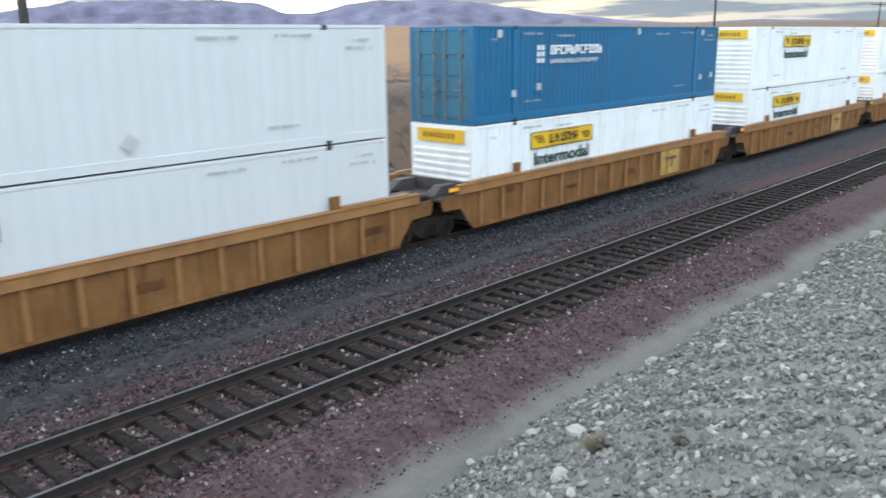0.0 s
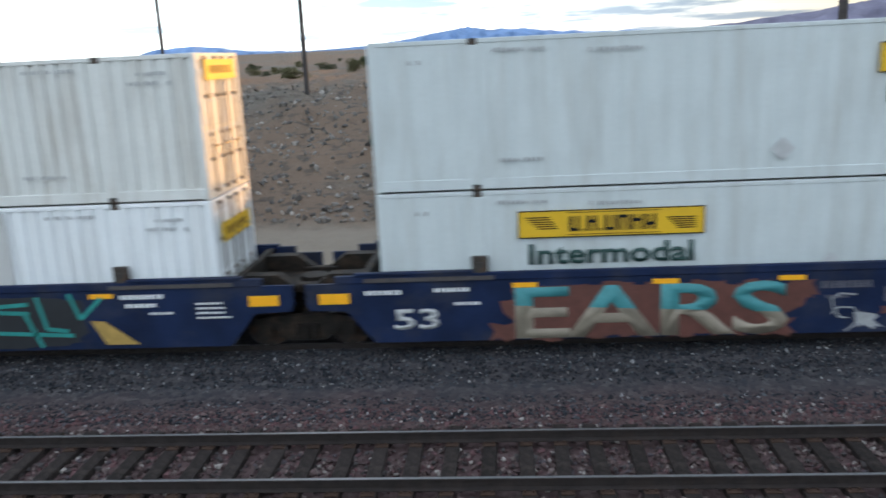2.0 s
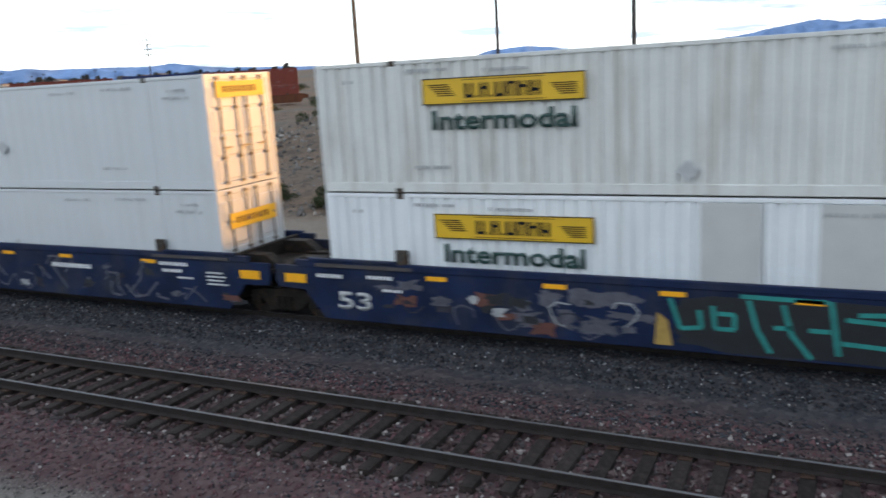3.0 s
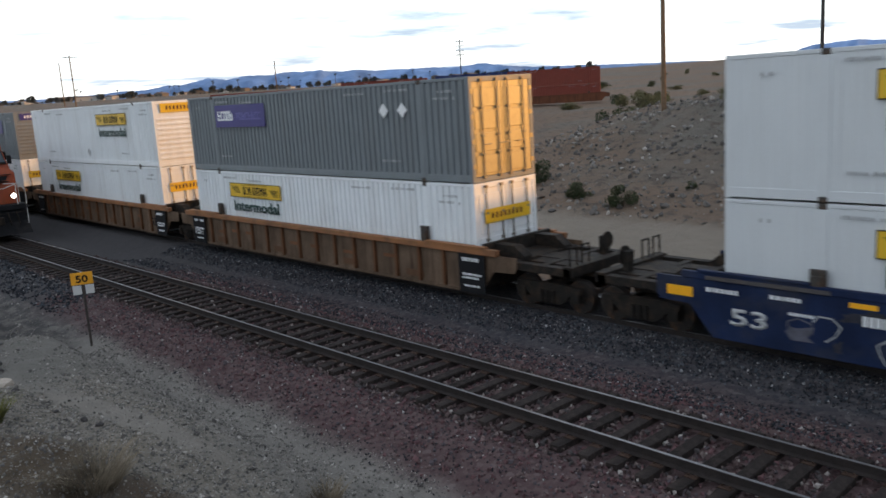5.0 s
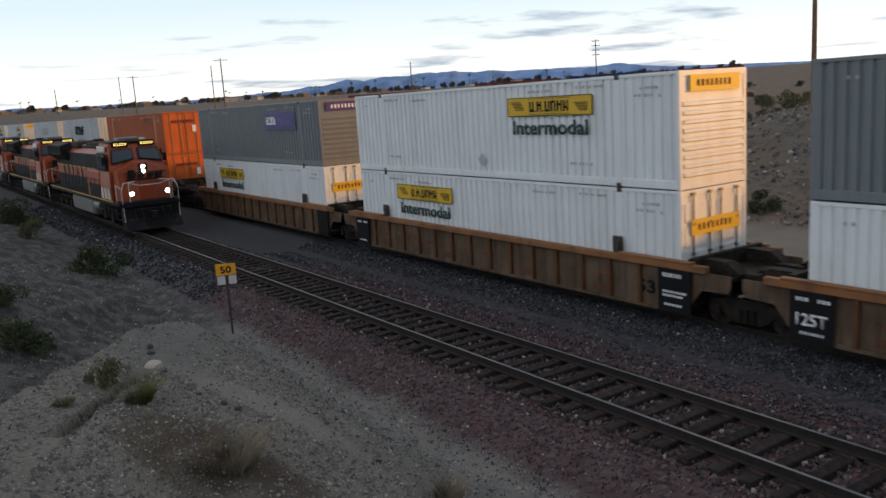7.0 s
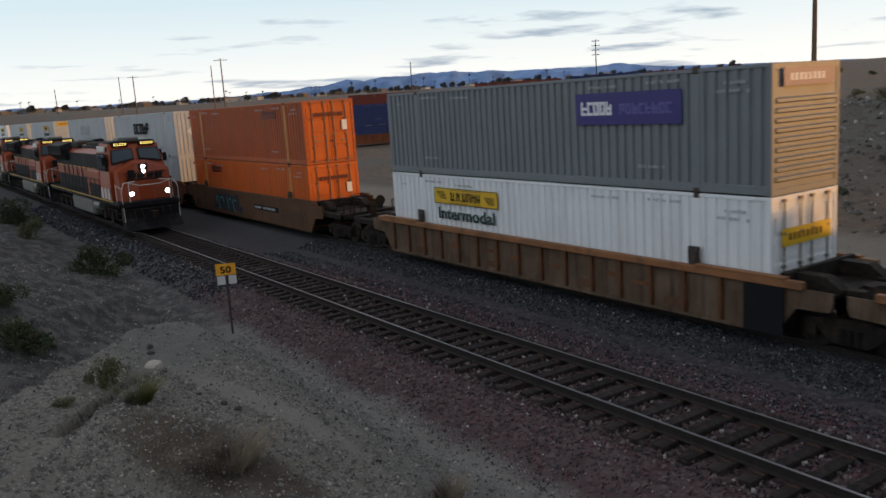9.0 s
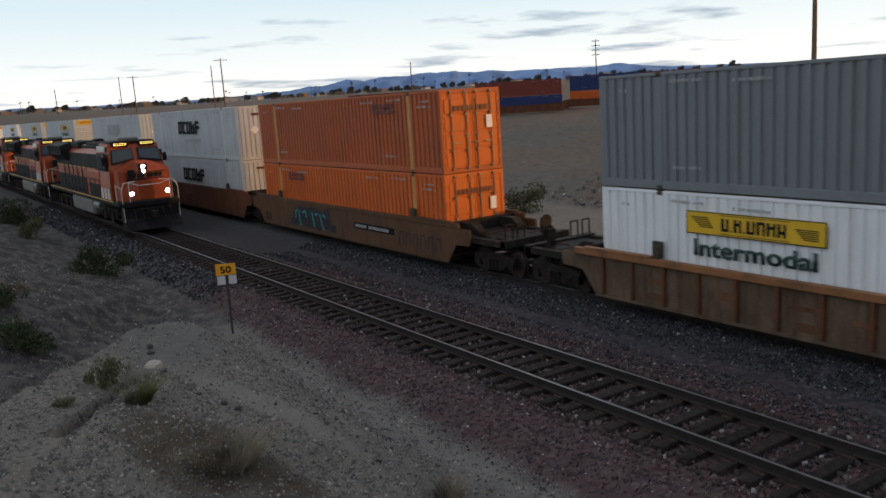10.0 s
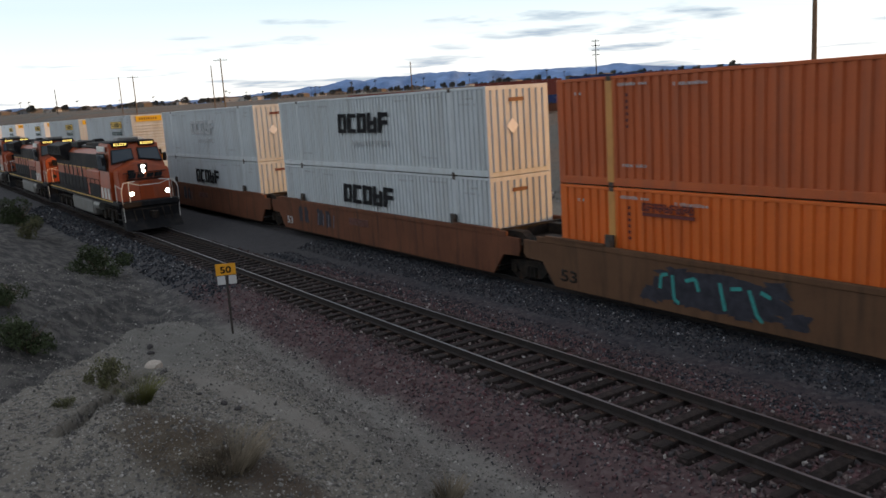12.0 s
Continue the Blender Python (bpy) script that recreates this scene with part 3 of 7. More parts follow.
def ground_material():
    m = bpy.data.materials.new("stony_desert_ground")
    m.use_nodes = True
    nt = m.node_tree
    N, L = nt.nodes.new, nt.links.new
    b = nt.nodes["Principled BSDF"]
    b.inputs["Roughness"].default_value = 0.95
    b.inputs["Specular IOR Level"].default_value = 0.15
    co = N("ShaderNodeTexCoord")
    sep = N("ShaderNodeSeparateXYZ")
    L(co.outputs["Object"], sep.inputs[0])

    def noise_at(scale, detail=5, rough=0.6):
        n = N("ShaderNodeTexNoise")
        n.inputs["Scale"].default_value, n.inputs["Detail"].default_value, n.inputs["Roughness"].default_value = scale, detail, rough
        L(co.outputs["Object"], n.inputs["Vector"])
        return n.outputs[0]

    def ramp(src, stops):
        r = N("ShaderNodeValToRGB")
        e = r.color_ramp.elements
        for i, (p, c) in enumerate(stops):
            el = e[i] if i < 2 else e.new(p)
            el.position, el.color = p, (*c, 1)
        L(src, r.inputs[0])
        return r.outputs[0]

    def mix(f, a, c):
        x = N("ShaderNodeMix"); x.data_type = "RGBA"
        if isinstance(f, float):
            x.inputs[0].default_value = f
        else:
            L(f, x.inputs[0])
        for s, v in ((6, a), (7, c)):
            if isinstance(v, tuple):
                x.inputs[s].default_value = (*v, 1)
            else:
                L(v, x.inputs[s])
        return x.outputs[2]

    def math_node(op, a, c):
        x = N("ShaderNodeMath"); x.operation = op
        for s, v in ((0, a), (1, c)):
            if isinstance(v, (int, float)):
                x.inputs[s].default_value = v
            else:
                L(v, x.inputs[s])
        return x.outputs[0]

    def band(src, a, c, wob=0.0):
        s = math_node("ADD", src, math_node("MULTIPLY", math_node("SUBTRACT", noise_at(0.5), 0.5), wob)) if wob else src
        r = N("ShaderNodeMapRange"); r.interpolation_type = "SMOOTHSTEP"
        r.inputs[1].default_value, r.inputs[2].default_value = a, c
        L(s, r.inputs[0])
        return r.outputs[0]

    vor = N("ShaderNodeTexVoronoi"); vor.inputs["Scale"].default_value = 9.0
    L(co.outputs["Object"], vor.inputs["Vector"])
    vcol = N("ShaderNodeSeparateColor")
    L(vor.outputs["Color"], vcol.inputs[0])
    stones = ramp(vcol.outputs[0], [(0.0, (0.053, 0.050, 0.053)), (1.0, (0.180, 0.165, 0.158)), (0.5, (0.098, 0.083, 0.081)), (0.93, (0.135, 0.116, 0.112))])
    redder = mix(0.6, stones, (0.079, 0.041, 0.043))
    bluish = mix(0.6, stones, (0.026, 0.031, 0.041))
    y = sep.outputs[1]
    ballast = mix(band(y, 13.6, 14.9, 1.6), redder, bluish)
    dirt = mix(noise_at(0.9, 8), (0.161, 0.146, 0.124), (0.259, 0.236, 0.203))
    dirt = mix(band(noise_at(6.0, 6), 0.50, 0.62), dirt, (0.098, 0.092, 0.086))
    dirt = mix(band(noise_at(17.0, 4), 0.56, 0.66), dirt, (0.31, 0.295, 0.27))
    sand = mix(noise_at(0.11, 8), (0.207, 0.148, 0.109), (0.136, 0.105, 0.082))
    sand = mix(band(noise_at(0.05, 4), 0.45, 0.6), sand, (0.144, 0.131, 0.113))
    sand = mix(band(noise_at(1.3, 7), 0.5, 0.64), sand, (0.105, 0.087, 0.072))
    x = sep.outputs[0]
    # darker rubble on the bank past the shelf, a trodden pale strip along the foot of the ballast
    past = math_node("ADD", math_node("MULTIPLY", math_node("ADD", x, 16.8), 0.581), math_node("MULTIPLY", math_node("SUBTRACT", y, 1.1), 0.814))
    past = math_node("MAXIMUM", band(past, -0.1, -0.9, 0.5), band(x, -22.0, -24.0, 1.0))
    grey_bed = band(x, -25.0, -33.0, 3.0)
    ballast = mix(grey_bed, ballast, mix(noise_at(3.0, 6), (0.040, 0.040, 0.044), (0.080, 0.076, 0.078)))
    dirt = mix(past, dirt, mix(band(noise_at(2.2, 8), 0.4, 0.65), (0.062, 0.060, 0.060), (0.145, 0.136, 0.126)))
    trodden = math_node("MULTIPLY", band(y, 5.7, 6.5, 1.4), math_node("SUBTRACT", 1.0, band(x, -23.0, -26.0, 2.0)))
    dirt = mix(trodden, dirt, mix(noise_at(1.5, 6), (0.145, 0.138, 0.128), (0.25, 0.235, 0.212)))

    def spot(cx, cy, rx, ry, turn=0.0):
        """A soft uneven patch on the ground."""
        c, q = math.cos(radians(turn)), math.sin(radians(turn))
        dx, dy = math_node("SUBTRACT", x, cx), math_node("SUBTRACT", y, cy)
        u = math_node("DIVIDE", math_node("ADD", math_node("MULTIPLY", dx, c), math_node("MULTIPLY", dy, q)), rx)
        v = math_node("DIVIDE", math_node("SUBTRACT", math_node("MULTIPLY", dy, c), math_node("MULTIPLY", dx, q)), ry)
        d2 = math_node("ADD", math_node("MULTIPLY", u, u), math_node("MULTIPLY", v, v))
        return band(math_node("ADD", d2, math_node("MULTIPLY", math_node("SUBTRACT", noise_at(1.8, 7, 0.7), 0.5), 1.9)), 1.55, 0.25)

    # brown loose dirt, then the pale trodden path over the shelf
    dirt = mix(spot(-12.9, 3.35, 2.0, 0.85, 8), dirt, mix(noise_at(4.0, 8), (0.060, 0.047, 0.034), (0.145, 0.115, 0.085)))
    dirt = mix(spot(-11.2, 4.3, 0.9, 0.45, 12), dirt, mix(noise_at(4.0, 8), (0.070, 0.054, 0.042), (0.145, 0.115, 0.09)))
    dirt = mix(spot(-15.4, 5.15, 3.6, 0.33, 11.5), dirt, mix(noise_at(3.0, 6), (0.215, 0.20, 0.178), (0.27, 0.25, 0.222)))
    dirt = mix(spot(-20.5, 5.2, 3.4, 1.5, -10), dirt, mix(noise_at(1.5, 8), (0.128, 0.124, 0.112), (0.228, 0.218, 0.198)))
    rubble = math_node("MULTIPLY", band(x, 4.0, 7.0), math_node("SUBTRACT", 1.0, band(y, 7.0, 7.8)))
    dirt = mix(rubble, dirt, (0.27, 0.26, 0.24))
    near = mix(band(y, 7.9, 8.7, 0.9), dirt, ballast)
    road = math_node("MULTIPLY", math_node("MULTIPLY", band(y, 22.5, 24.5, 2.0), math_node("SUBTRACT", 1.0, band(y, 31.5, 34.5, 2.5))), math_node("SUBTRACT", 1.0, band(x, -4.0, 0.0, 2.0)))
    sand = mix(road, sand, mix(noise_at(0.8, 6), (0.208, 0.180, 0.148), (0.264, 0.232, 0.192)))
    colour = mix(band(y, 20.4, 22.0, 1.2), near, sand)
    L(colour, b.inputs["Base Color"])
    bp = N("ShaderNodeBump"); bp.inputs["Strength"].default_value, bp.inputs["Distance"].default_value = 0.8, 0.05
    fine = math_node("ADD", math_node("MULTIPLY", noise_at(14.0, 4), 0.7), math_node("MULTIPLY", vor.outputs["Distance"], -0.6))
    # broad rills and clods away from the tracks
    off = math_node("ADD", band(y, 20.4, 23.0), math_node("SUBTRACT", 1.0, band(y, 7.0, 8.6)))
    L(math_node("ADD", fine, math_node("MULTIPLY", off, math_node("ADD", math_node("MULTIPLY", noise_at(1.6, 9, 0.7), 9.0), math_node("MULTIPLY", noise_at(0.45, 6, 0.6), 10.0)))), bp.inputs["Height"])
    L(bp.outputs[0], b.inputs["Normal"])
    return m


def spaced(stops):
    """Grid lines: (end, step) runs, one after the other from the first number."""
    out = [stops[0]]
    for end, step in stops[1:]:
        n = max(1, round((end - out[-1]) / step))
        out += list(np.linspace(out[-1], end, n + 1)[1:])
    return np.array(out)


def make_ground():
    xs = spaced([-4200, (-1200, 300), (-400, 80), (-150, 14), (-70, 2.5), (-34, 0.5), (-19, 0.22), (-10, 0.10), (34, 0.45), (70, 1.0), (150, 8), (400, 50), (1200, 200), (4200, 300)])
    ys = spaced([-3000, (-600, 300), (-100, 60), (-12, 6), (0, 0.5), (1, 0.16), (5.2, 0.08), (9.6, 0.16), (19, 0.6), (26, 0.5), (48, 0.6), (80, 2), (200, 12), (600, 50), (4400, 250)])
    X, Y = np.meshgrid(xs, ys)
    Z = land(X, Y)
    nx, ny = len(xs), len(ys)
    me = bpy.data.meshes.new("ground")
    idx = np.arange(nx * ny).reshape(ny, nx)
    faces = np.stack([idx[:-1, :-1], idx[:-1, 1:], idx[1:, 1:], idx[1:, :-1]], -1).reshape(-1, 4)
    me.from_pydata(np.stack([X, Y, Z], -1).reshape(-1, 3).tolist(), [], faces.tolist())
    me.materials.append(ground_material())
    me.shade_smooth()
    return tagged(new("ground", me), "stony desert ground with ballast beds, dirt banks and a cut slope", "ground", kind="structure")


ground = make_ground()
TIE_TOP = -0.19


# ---------------------------------------------------------------- tracks
def rail_bm(x0, x1):
    """Head, web and foot as one profile along x."""
    prof = [(-0.075, -0.175), (0.075, -0.175), (0.075, -0.160), (0.012, -0.140), (0.010, -0.045), (0.036, -0.035), (0.037, -0.006), (0.030, 0.0),
            (-0.030, 0.0), (-0.037, -0.006), (-0.036, -0.035), (-0.010, -0.045), (-0.012, -0.140), (-0.075, -0.160)]
    bm = bmesh.new()
    a = [bm.verts.new((x0, y, z)) for y, z in prof]
    b = [bm.verts.new((x1, y, z)) for y, z in prof]
    n = len(prof)
    for i in range(n):
        f = bm.faces.new((a[i], a[(i + 1) % n], b[(i + 1) % n], b[i]))
        f.material_index = 1 if i == 7 else 0
    bm.faces.new(a[::-1]); bm.faces.new(b)
    return bm


def tie_mesh(seed):
    rs = random.Random(seed)
    bm = bmesh.new()
    vs = box(bm, -0.115, 0.115, -1.30, 1.30, -0.18, 0.0)
    bmesh.ops.bevel(bm, geom=list(bm.edges), offset=0.012, segments=1, affect="EDGES")
    for v in bm.verts:
        v.co += Vector((rs.uniform(-1, 1) * 0.008, rs.uniform(-1, 1) * 0.03, rs.uniform(-1, 1) * 0.008))
    return mesh_of("tie", bm, M["tie"])


TIES = [tie_mesh(k) for k in range(6)]


def plate_mesh():
    bm = bmesh.new()
    for s in (-1, 1):
        box(bm, -0.10, 0.10, s * 0.7525 - 0.18, s * 0.7525 + 0.18, 0.0, 0.016)
        for q in (-0.11, 0.11):
            for e in (-0.06, 0.06):
                box(bm, e - 0.012, e + 0.012, s * 0.7525 + q - 0.014, s * 0.7525 + q + 0.014, 0.016, 0.045)
    return mesh_of("tie_plate", bm, M["plate"])


def make_track(name, y, x0, x1, label, ties_from, ties_to, step=0.565):
    tr = thing(name, label, "railway track", at=(0, y, 0), kind="structure")
    for s in (-1, 1):
        r = part("rail", rail_bm(x0, x1), [M["rail_side"], M["rail_head"]], tr)
        r.location.y = s * 0.7525
    rs = random.Random(int(y * 10))
    plate = plate_mesh()
    n = 0
    x = x0
    rest = bmesh.new()
    while x < x1:
        x += step + rs.uniform(-0.05, 0.05)
        dy, rz = rs.uniform(-0.06, 0.06), rs.uniform(-1.6, 1.6)
        at = pose(x, dy, TIE_TOP + rs.uniform(-0.006, 0.006), 0, 0, rz)
        if ties_from < x < ties_to and n < 300:
            part("tie", TIES[n % 6], None, tr, at=at)
            n += 1
        else:
            c0 = len(rest.verts)
            rest.from_mesh(TIES[0])
            rest.verts.ensure_lookup_table()
            for v in rest.verts[c0:]:
                v.co = at @ v.co
    o = part("far_ties", rest, M["tie"], tr)
    o["kind"] = "stuff"
    plates = bmesh.new()
    for ob in list(tr.children):
        if ob.name.startswith("tie"):
            c0 = len(plates.verts)
            plates.from_mesh(plate)
            plates.verts.ensure_lookup_table()
            for v in plates.verts[c0:]:
                v.co = (ob.matrix_basis.translation.x + v.co.x, v.co.y, v.co.z + TIE_TOP)
    o = part("tie_plates", plates, M["plate"], tr)
    o["kind"] = "stuff"
    return tr

# ---------------------------------------------------------------- containers
CL, CW, CH = 16.15, 2.60, 2.896


def corrugated(x0, x1, z0, z1, pitch, depth, flip):
    """A vertical ribbed sheet in the x-z plane; ribs stand out towards -y (flip: +y). Its back is closed by a second sheet."""
    bm = bmesh.new()
    n = max(1, round((x1 - x0) / pitch))
    p = (x1 - x0) / n
    prof = []
    for i in range(n):
        a = x0 + i * p
        prof += [(a, 0.0), (a + p * 0.46, 0.0), (a + p * 0.56, depth), (a + p * 0.90, depth)]
    prof.append((x1, 0.0))
    s = 1 if flip else -1
    lo = [bm.verts.new((x, s * -y, z0)) for x, y in prof]
    hi = [bm.verts.new((x, s * -y, z1)) for x, y in prof]
    for i in range(len(prof) - 1):
        bm.faces.new((lo[i], lo[i + 1], hi[i + 1], hi[i]))
    q = [bm.verts.new(c) for c in ((x0, -s * (depth + 0.03), z0), (x1, -s * (depth + 0.03), z0), (x1, -s * (depth + 0.03), z1), (x0, -s * (depth + 0.03), z1))]
    bm.faces.new(q)
    return bm


STYLE = {  # rib pitch and depth, colours
    "smooth": dict(pitch=0.41, depth=0.012),
    "ribbed": dict(pitch=0.29, depth=0.050),
    "fine": dict(pitch=0.25, depth=0.048),
}
CACHE = {}


def cached(key, make):
    if key not in CACHE:
        CACHE[key] = make()
    return CACHE[key]


def bm_boxes(rows, bevel=0.0):
    bm = bmesh.new()
    for r in rows:
        box(bm, *r, bevel=bevel)
    return bm


def door_leaf(side):
    """One leaf with raised panels, hinges along its outer edge; closes the end at +x. side: -1 near, 1 far."""
    bm = bmesh.new()
    w = CW / 2 - 0.10
    y0, y1 = (-w, -0.01) if side < 0 else (0.01, w)
    box(bm, -0.05, 0.0, y0, y1, 0.17, CH - 0.14)
    n = 4
    for i in range(n):
        a = 0.24 + i * (CH - 0.46) / n
        box(bm, 0.0, 0.022, y0 + 0.08, y1 - 0.08, a, a + (CH - 0.46) / n - 0.10, bevel=0.012)
    for i in range(4):
        z = 0.4 + i * 0.68
        yy = y0 - 0.05 if side < 0 else y1 - 0.05
        box(bm, 0.0, 0.035, yy, yy + 0.10, z, z + 0.12)
    return bm


def lock_rod(y):
    bm = bmesh.new()
    rod(bm, (0.055, y, 0.10), (0.055, y, CH - 0.08), 0.019, 8)
    for z in (0.12, 0.75, 1.25, 2.0, CH - 0.14):
        box(bm, 0.0, 0.08, y - 0.05, y + 0.05, z, z + 0.07)
    box(bm, 0.05, 0.085, y - 0.02, y + 0.34 * (1 if y < 0 else -1) * 0.9 if y < 0 else y + 0.02, 1.02, 1.06) if y < 0 else box(bm, 0.05, 0.085, y - 0.30, y + 0.02, 1.02, 1.06)
    return bm


def front_wall(kind):
    bm = bmesh.new()
    w = CW / 2 - 0.09
    box(bm, -0.04, 0.0, -w, w, 0.16, CH - 0.12)
    if kind == "hribs":
        prof = [(0.0, 0.2)]
        for i in range(9):
            z = 0.30 + i * 0.215
            prof += [(0.0, z), (0.045, z + 0.03), (0.045, z + 0.10), (0.0, z + 0.13)]
        prof.append((0.0, CH - 0.14))
        a = [bm.verts.new((x, -w + 0.06, z)) for x, z in prof]
        b = [bm.verts.new((x, w - 0.06, z)) for x, z in prof]
        for i in range(len(prof) - 1):
            bm.faces.new((a[i], b[i], b[i + 1], a[i + 1]))
        for v in a + b:
            v.co.x += 0.004
    else:
        n = 9
        p = 2 * w / n
        prof = []
        for i in range(n):
            y = -w + i * p
            prof += [(0.004, y), (0.004, y + p * 0.35), (0.05, y + p * 0.45), (0.05, y + p * 0.9)]
        prof.append((0.004, w))
        a = [bm.verts.new((x, y, 0.17)) for x, y in prof]
        b = [bm.verts.new((x, y, CH - 0.13)) for x, y in prof]
        for i in range(len(prof) - 1):
            bm.faces.new((a[i], a[i + 1], b[i + 1], b[i]))
    return bm


def sign_yellow(c, lx, z, w=3.6, h=0.55):
    """A yellow name board: black border lines, a dark name bar of blocks, and a feather mark at each end."""
    part("sign_panel", cached(("yp", w), lambda: mesh_of("sign_panel", bm_boxes([(0, w, -0.012, 0, 0, h)]), M["yellow"])), None, c, "yellow name panel with black edging", at=(lx, -CW / 2 - 0.036, z))
    def marks():
        bm = bmesh.new()
        e, f = -0.018, -0.012
        for a in ((0, w, e, f, 0, 0.022), (0, w, e, f, h - 0.022, h), (0, 0.02, e, f, 0.022, h - 0.022), (w - 0.02, w, e, f, 0.022, h - 0.022)):
            box(bm, *a)
        for a in ((0.95, w - 0.85, e, f, 0.05, 0.062), (0.95, w - 0.85, e, f, h - 0.062, h - 0.05)):
            box(bm, *a)
        x = 1.0
        for k, bw in enumerate((0.20, 0.05, 0.20, 0.05, 0.21, 0.21, 0.22, 0.21)):
            if bw < 0.1:
                box(bm, x, x + bw, e, f, 0.12, 0.17)
            else:
                # block characters: two stems joined by a bar, at varying heights
                box(bm, x, x + 0.075, e, f, 0.12, 0.42)
                box(bm, x + bw - 0.06, x + bw, e, f, 0.12, 0.42)
                zb = 0.12 + (k * 7 % 4) * 0.08
                box(bm, x + 0.075, x + bw - 0.06, e, f, zb, zb + 0.065)
            x += bw + 0.045
        for q in range(6):
            box(bm, 0.14 + 0.05 * q, 0.62 + 0.03 * q, e, f, 0.40 - 0.045 * q, 0.422 - 0.045 * q)
            box(bm, w - 0.72 + 0.04 * q, w - 0.18, e, f, 0.33 - 0.042 * q, 0.352 - 0.042 * q)
        return mesh_of("sign_artwork", bm, M["black"])
    part("sign_artwork", cached(("ym", w), marks), None, c, "black marks on the yellow panel", at=(lx, -CW / 2 - 0.036, z))


def intermodal(c, lx, z, w=3.2, h=0.46):
    me = cached(("im", w, h), lambda: lettering("Intermodal", h, M["green"], w))
    part("lettering", me, None, c, "dark green letters reading Intermodal", at=Matrix.Translation((lx, -CW / 2 - 0.045, z)) @ FACE_NEAR)


def end_sign(c, x, flip, colour="yellow", z=2.36, h=0.40):
    bm = bm_boxes([(0.045, 0.055, -0.95, 0.95, z, z + h)])
    k = -0.7
    rows = []
    while k < 0.65:
        rows.append((0.056, 0.060, k, k + 0.09, z + 0.12, z + h - 0.12))
        k += 0.17
    at = Matrix.Translation((x, 0, 0)) @ (Matrix.Rotation(math.pi, 4, "Z") if flip else Matrix())
    part("end_sign", cached(("es", colour, z), lambda: mesh_of("end_sign", bm, M[colour])), None, c, f"{colour} end panel", at=at)
    part("end_sign_artwork", cached(("em", colour, z), lambda: mesh_of("end_sign_artwork", bm_boxes(rows), M["well_brown" if colour == "yellow" else "signwhite"])), None, c, at=at)


def block_name(c, lx, z, w, h, material, n, seed, label, slant=0.0, gap=0.18):
    """A brand drawn as plain block shapes in its colour."""
    rs = random.Random(seed)
    bm = bmesh.new()
    p = w / n
    for i in range(n):
        x = i * p
        b = p * (1 - gap)
        box(bm, x, x + b * 0.34, -0.008, 0, 0, h)
        for z0 in rs.sample((0.0, 0.4 * h, 0.78 * h), 2):
            box(bm, x + b * 0.34, x + b, -0.008, 0, z0, z0 + 0.2 * h)
        if rs.random() < 0.6:
            box(bm, x + b * 0.68, x + b, -0.0075, 0, 0.2 * h, 0.78 * h)
    for v in bm.verts:
        v.co.x += slant * v.co.z
    part("brand_mark", bm, material, c, label, at=(lx, -CW / 2 - 0.048, z))


def stencils(c, old=False):
    """Small unreadable markings as bars."""
    def make():
        bm = bmesh.new()
        rs = random.Random(5)
        for x, z, w in ((-7.3, 2.45, 0.35), (-5.7, 2.62, 0.9), (-3.9, 2.55, 0.95), (2.6, 2.58, 1.0), (4.6, 2.62, 1.0), (6.9, 2.5, 0.5), (6.7, 2.32, 0.7), (-5.6, 0.55, 0.85), (4.3, 0.55, 0.9), (7.5, 2.3, 0.06)):
            k = x
            while k < x + w:
                bw = rs.uniform(0.035, 0.065)
                box(bm, k, k + bw, -0.006, 0, z, z + rs.uniform(0.06, 0.085))
                k += bw + rs.choice((0.035, 0.045, 0.12))
        return mesh_of("stencil_print", bm, M["mark"])
    part("stencil_print", cached("st", make), None, c, "small grey stencilled markings", at=(0, -CW / 2 - 0.045, 0))


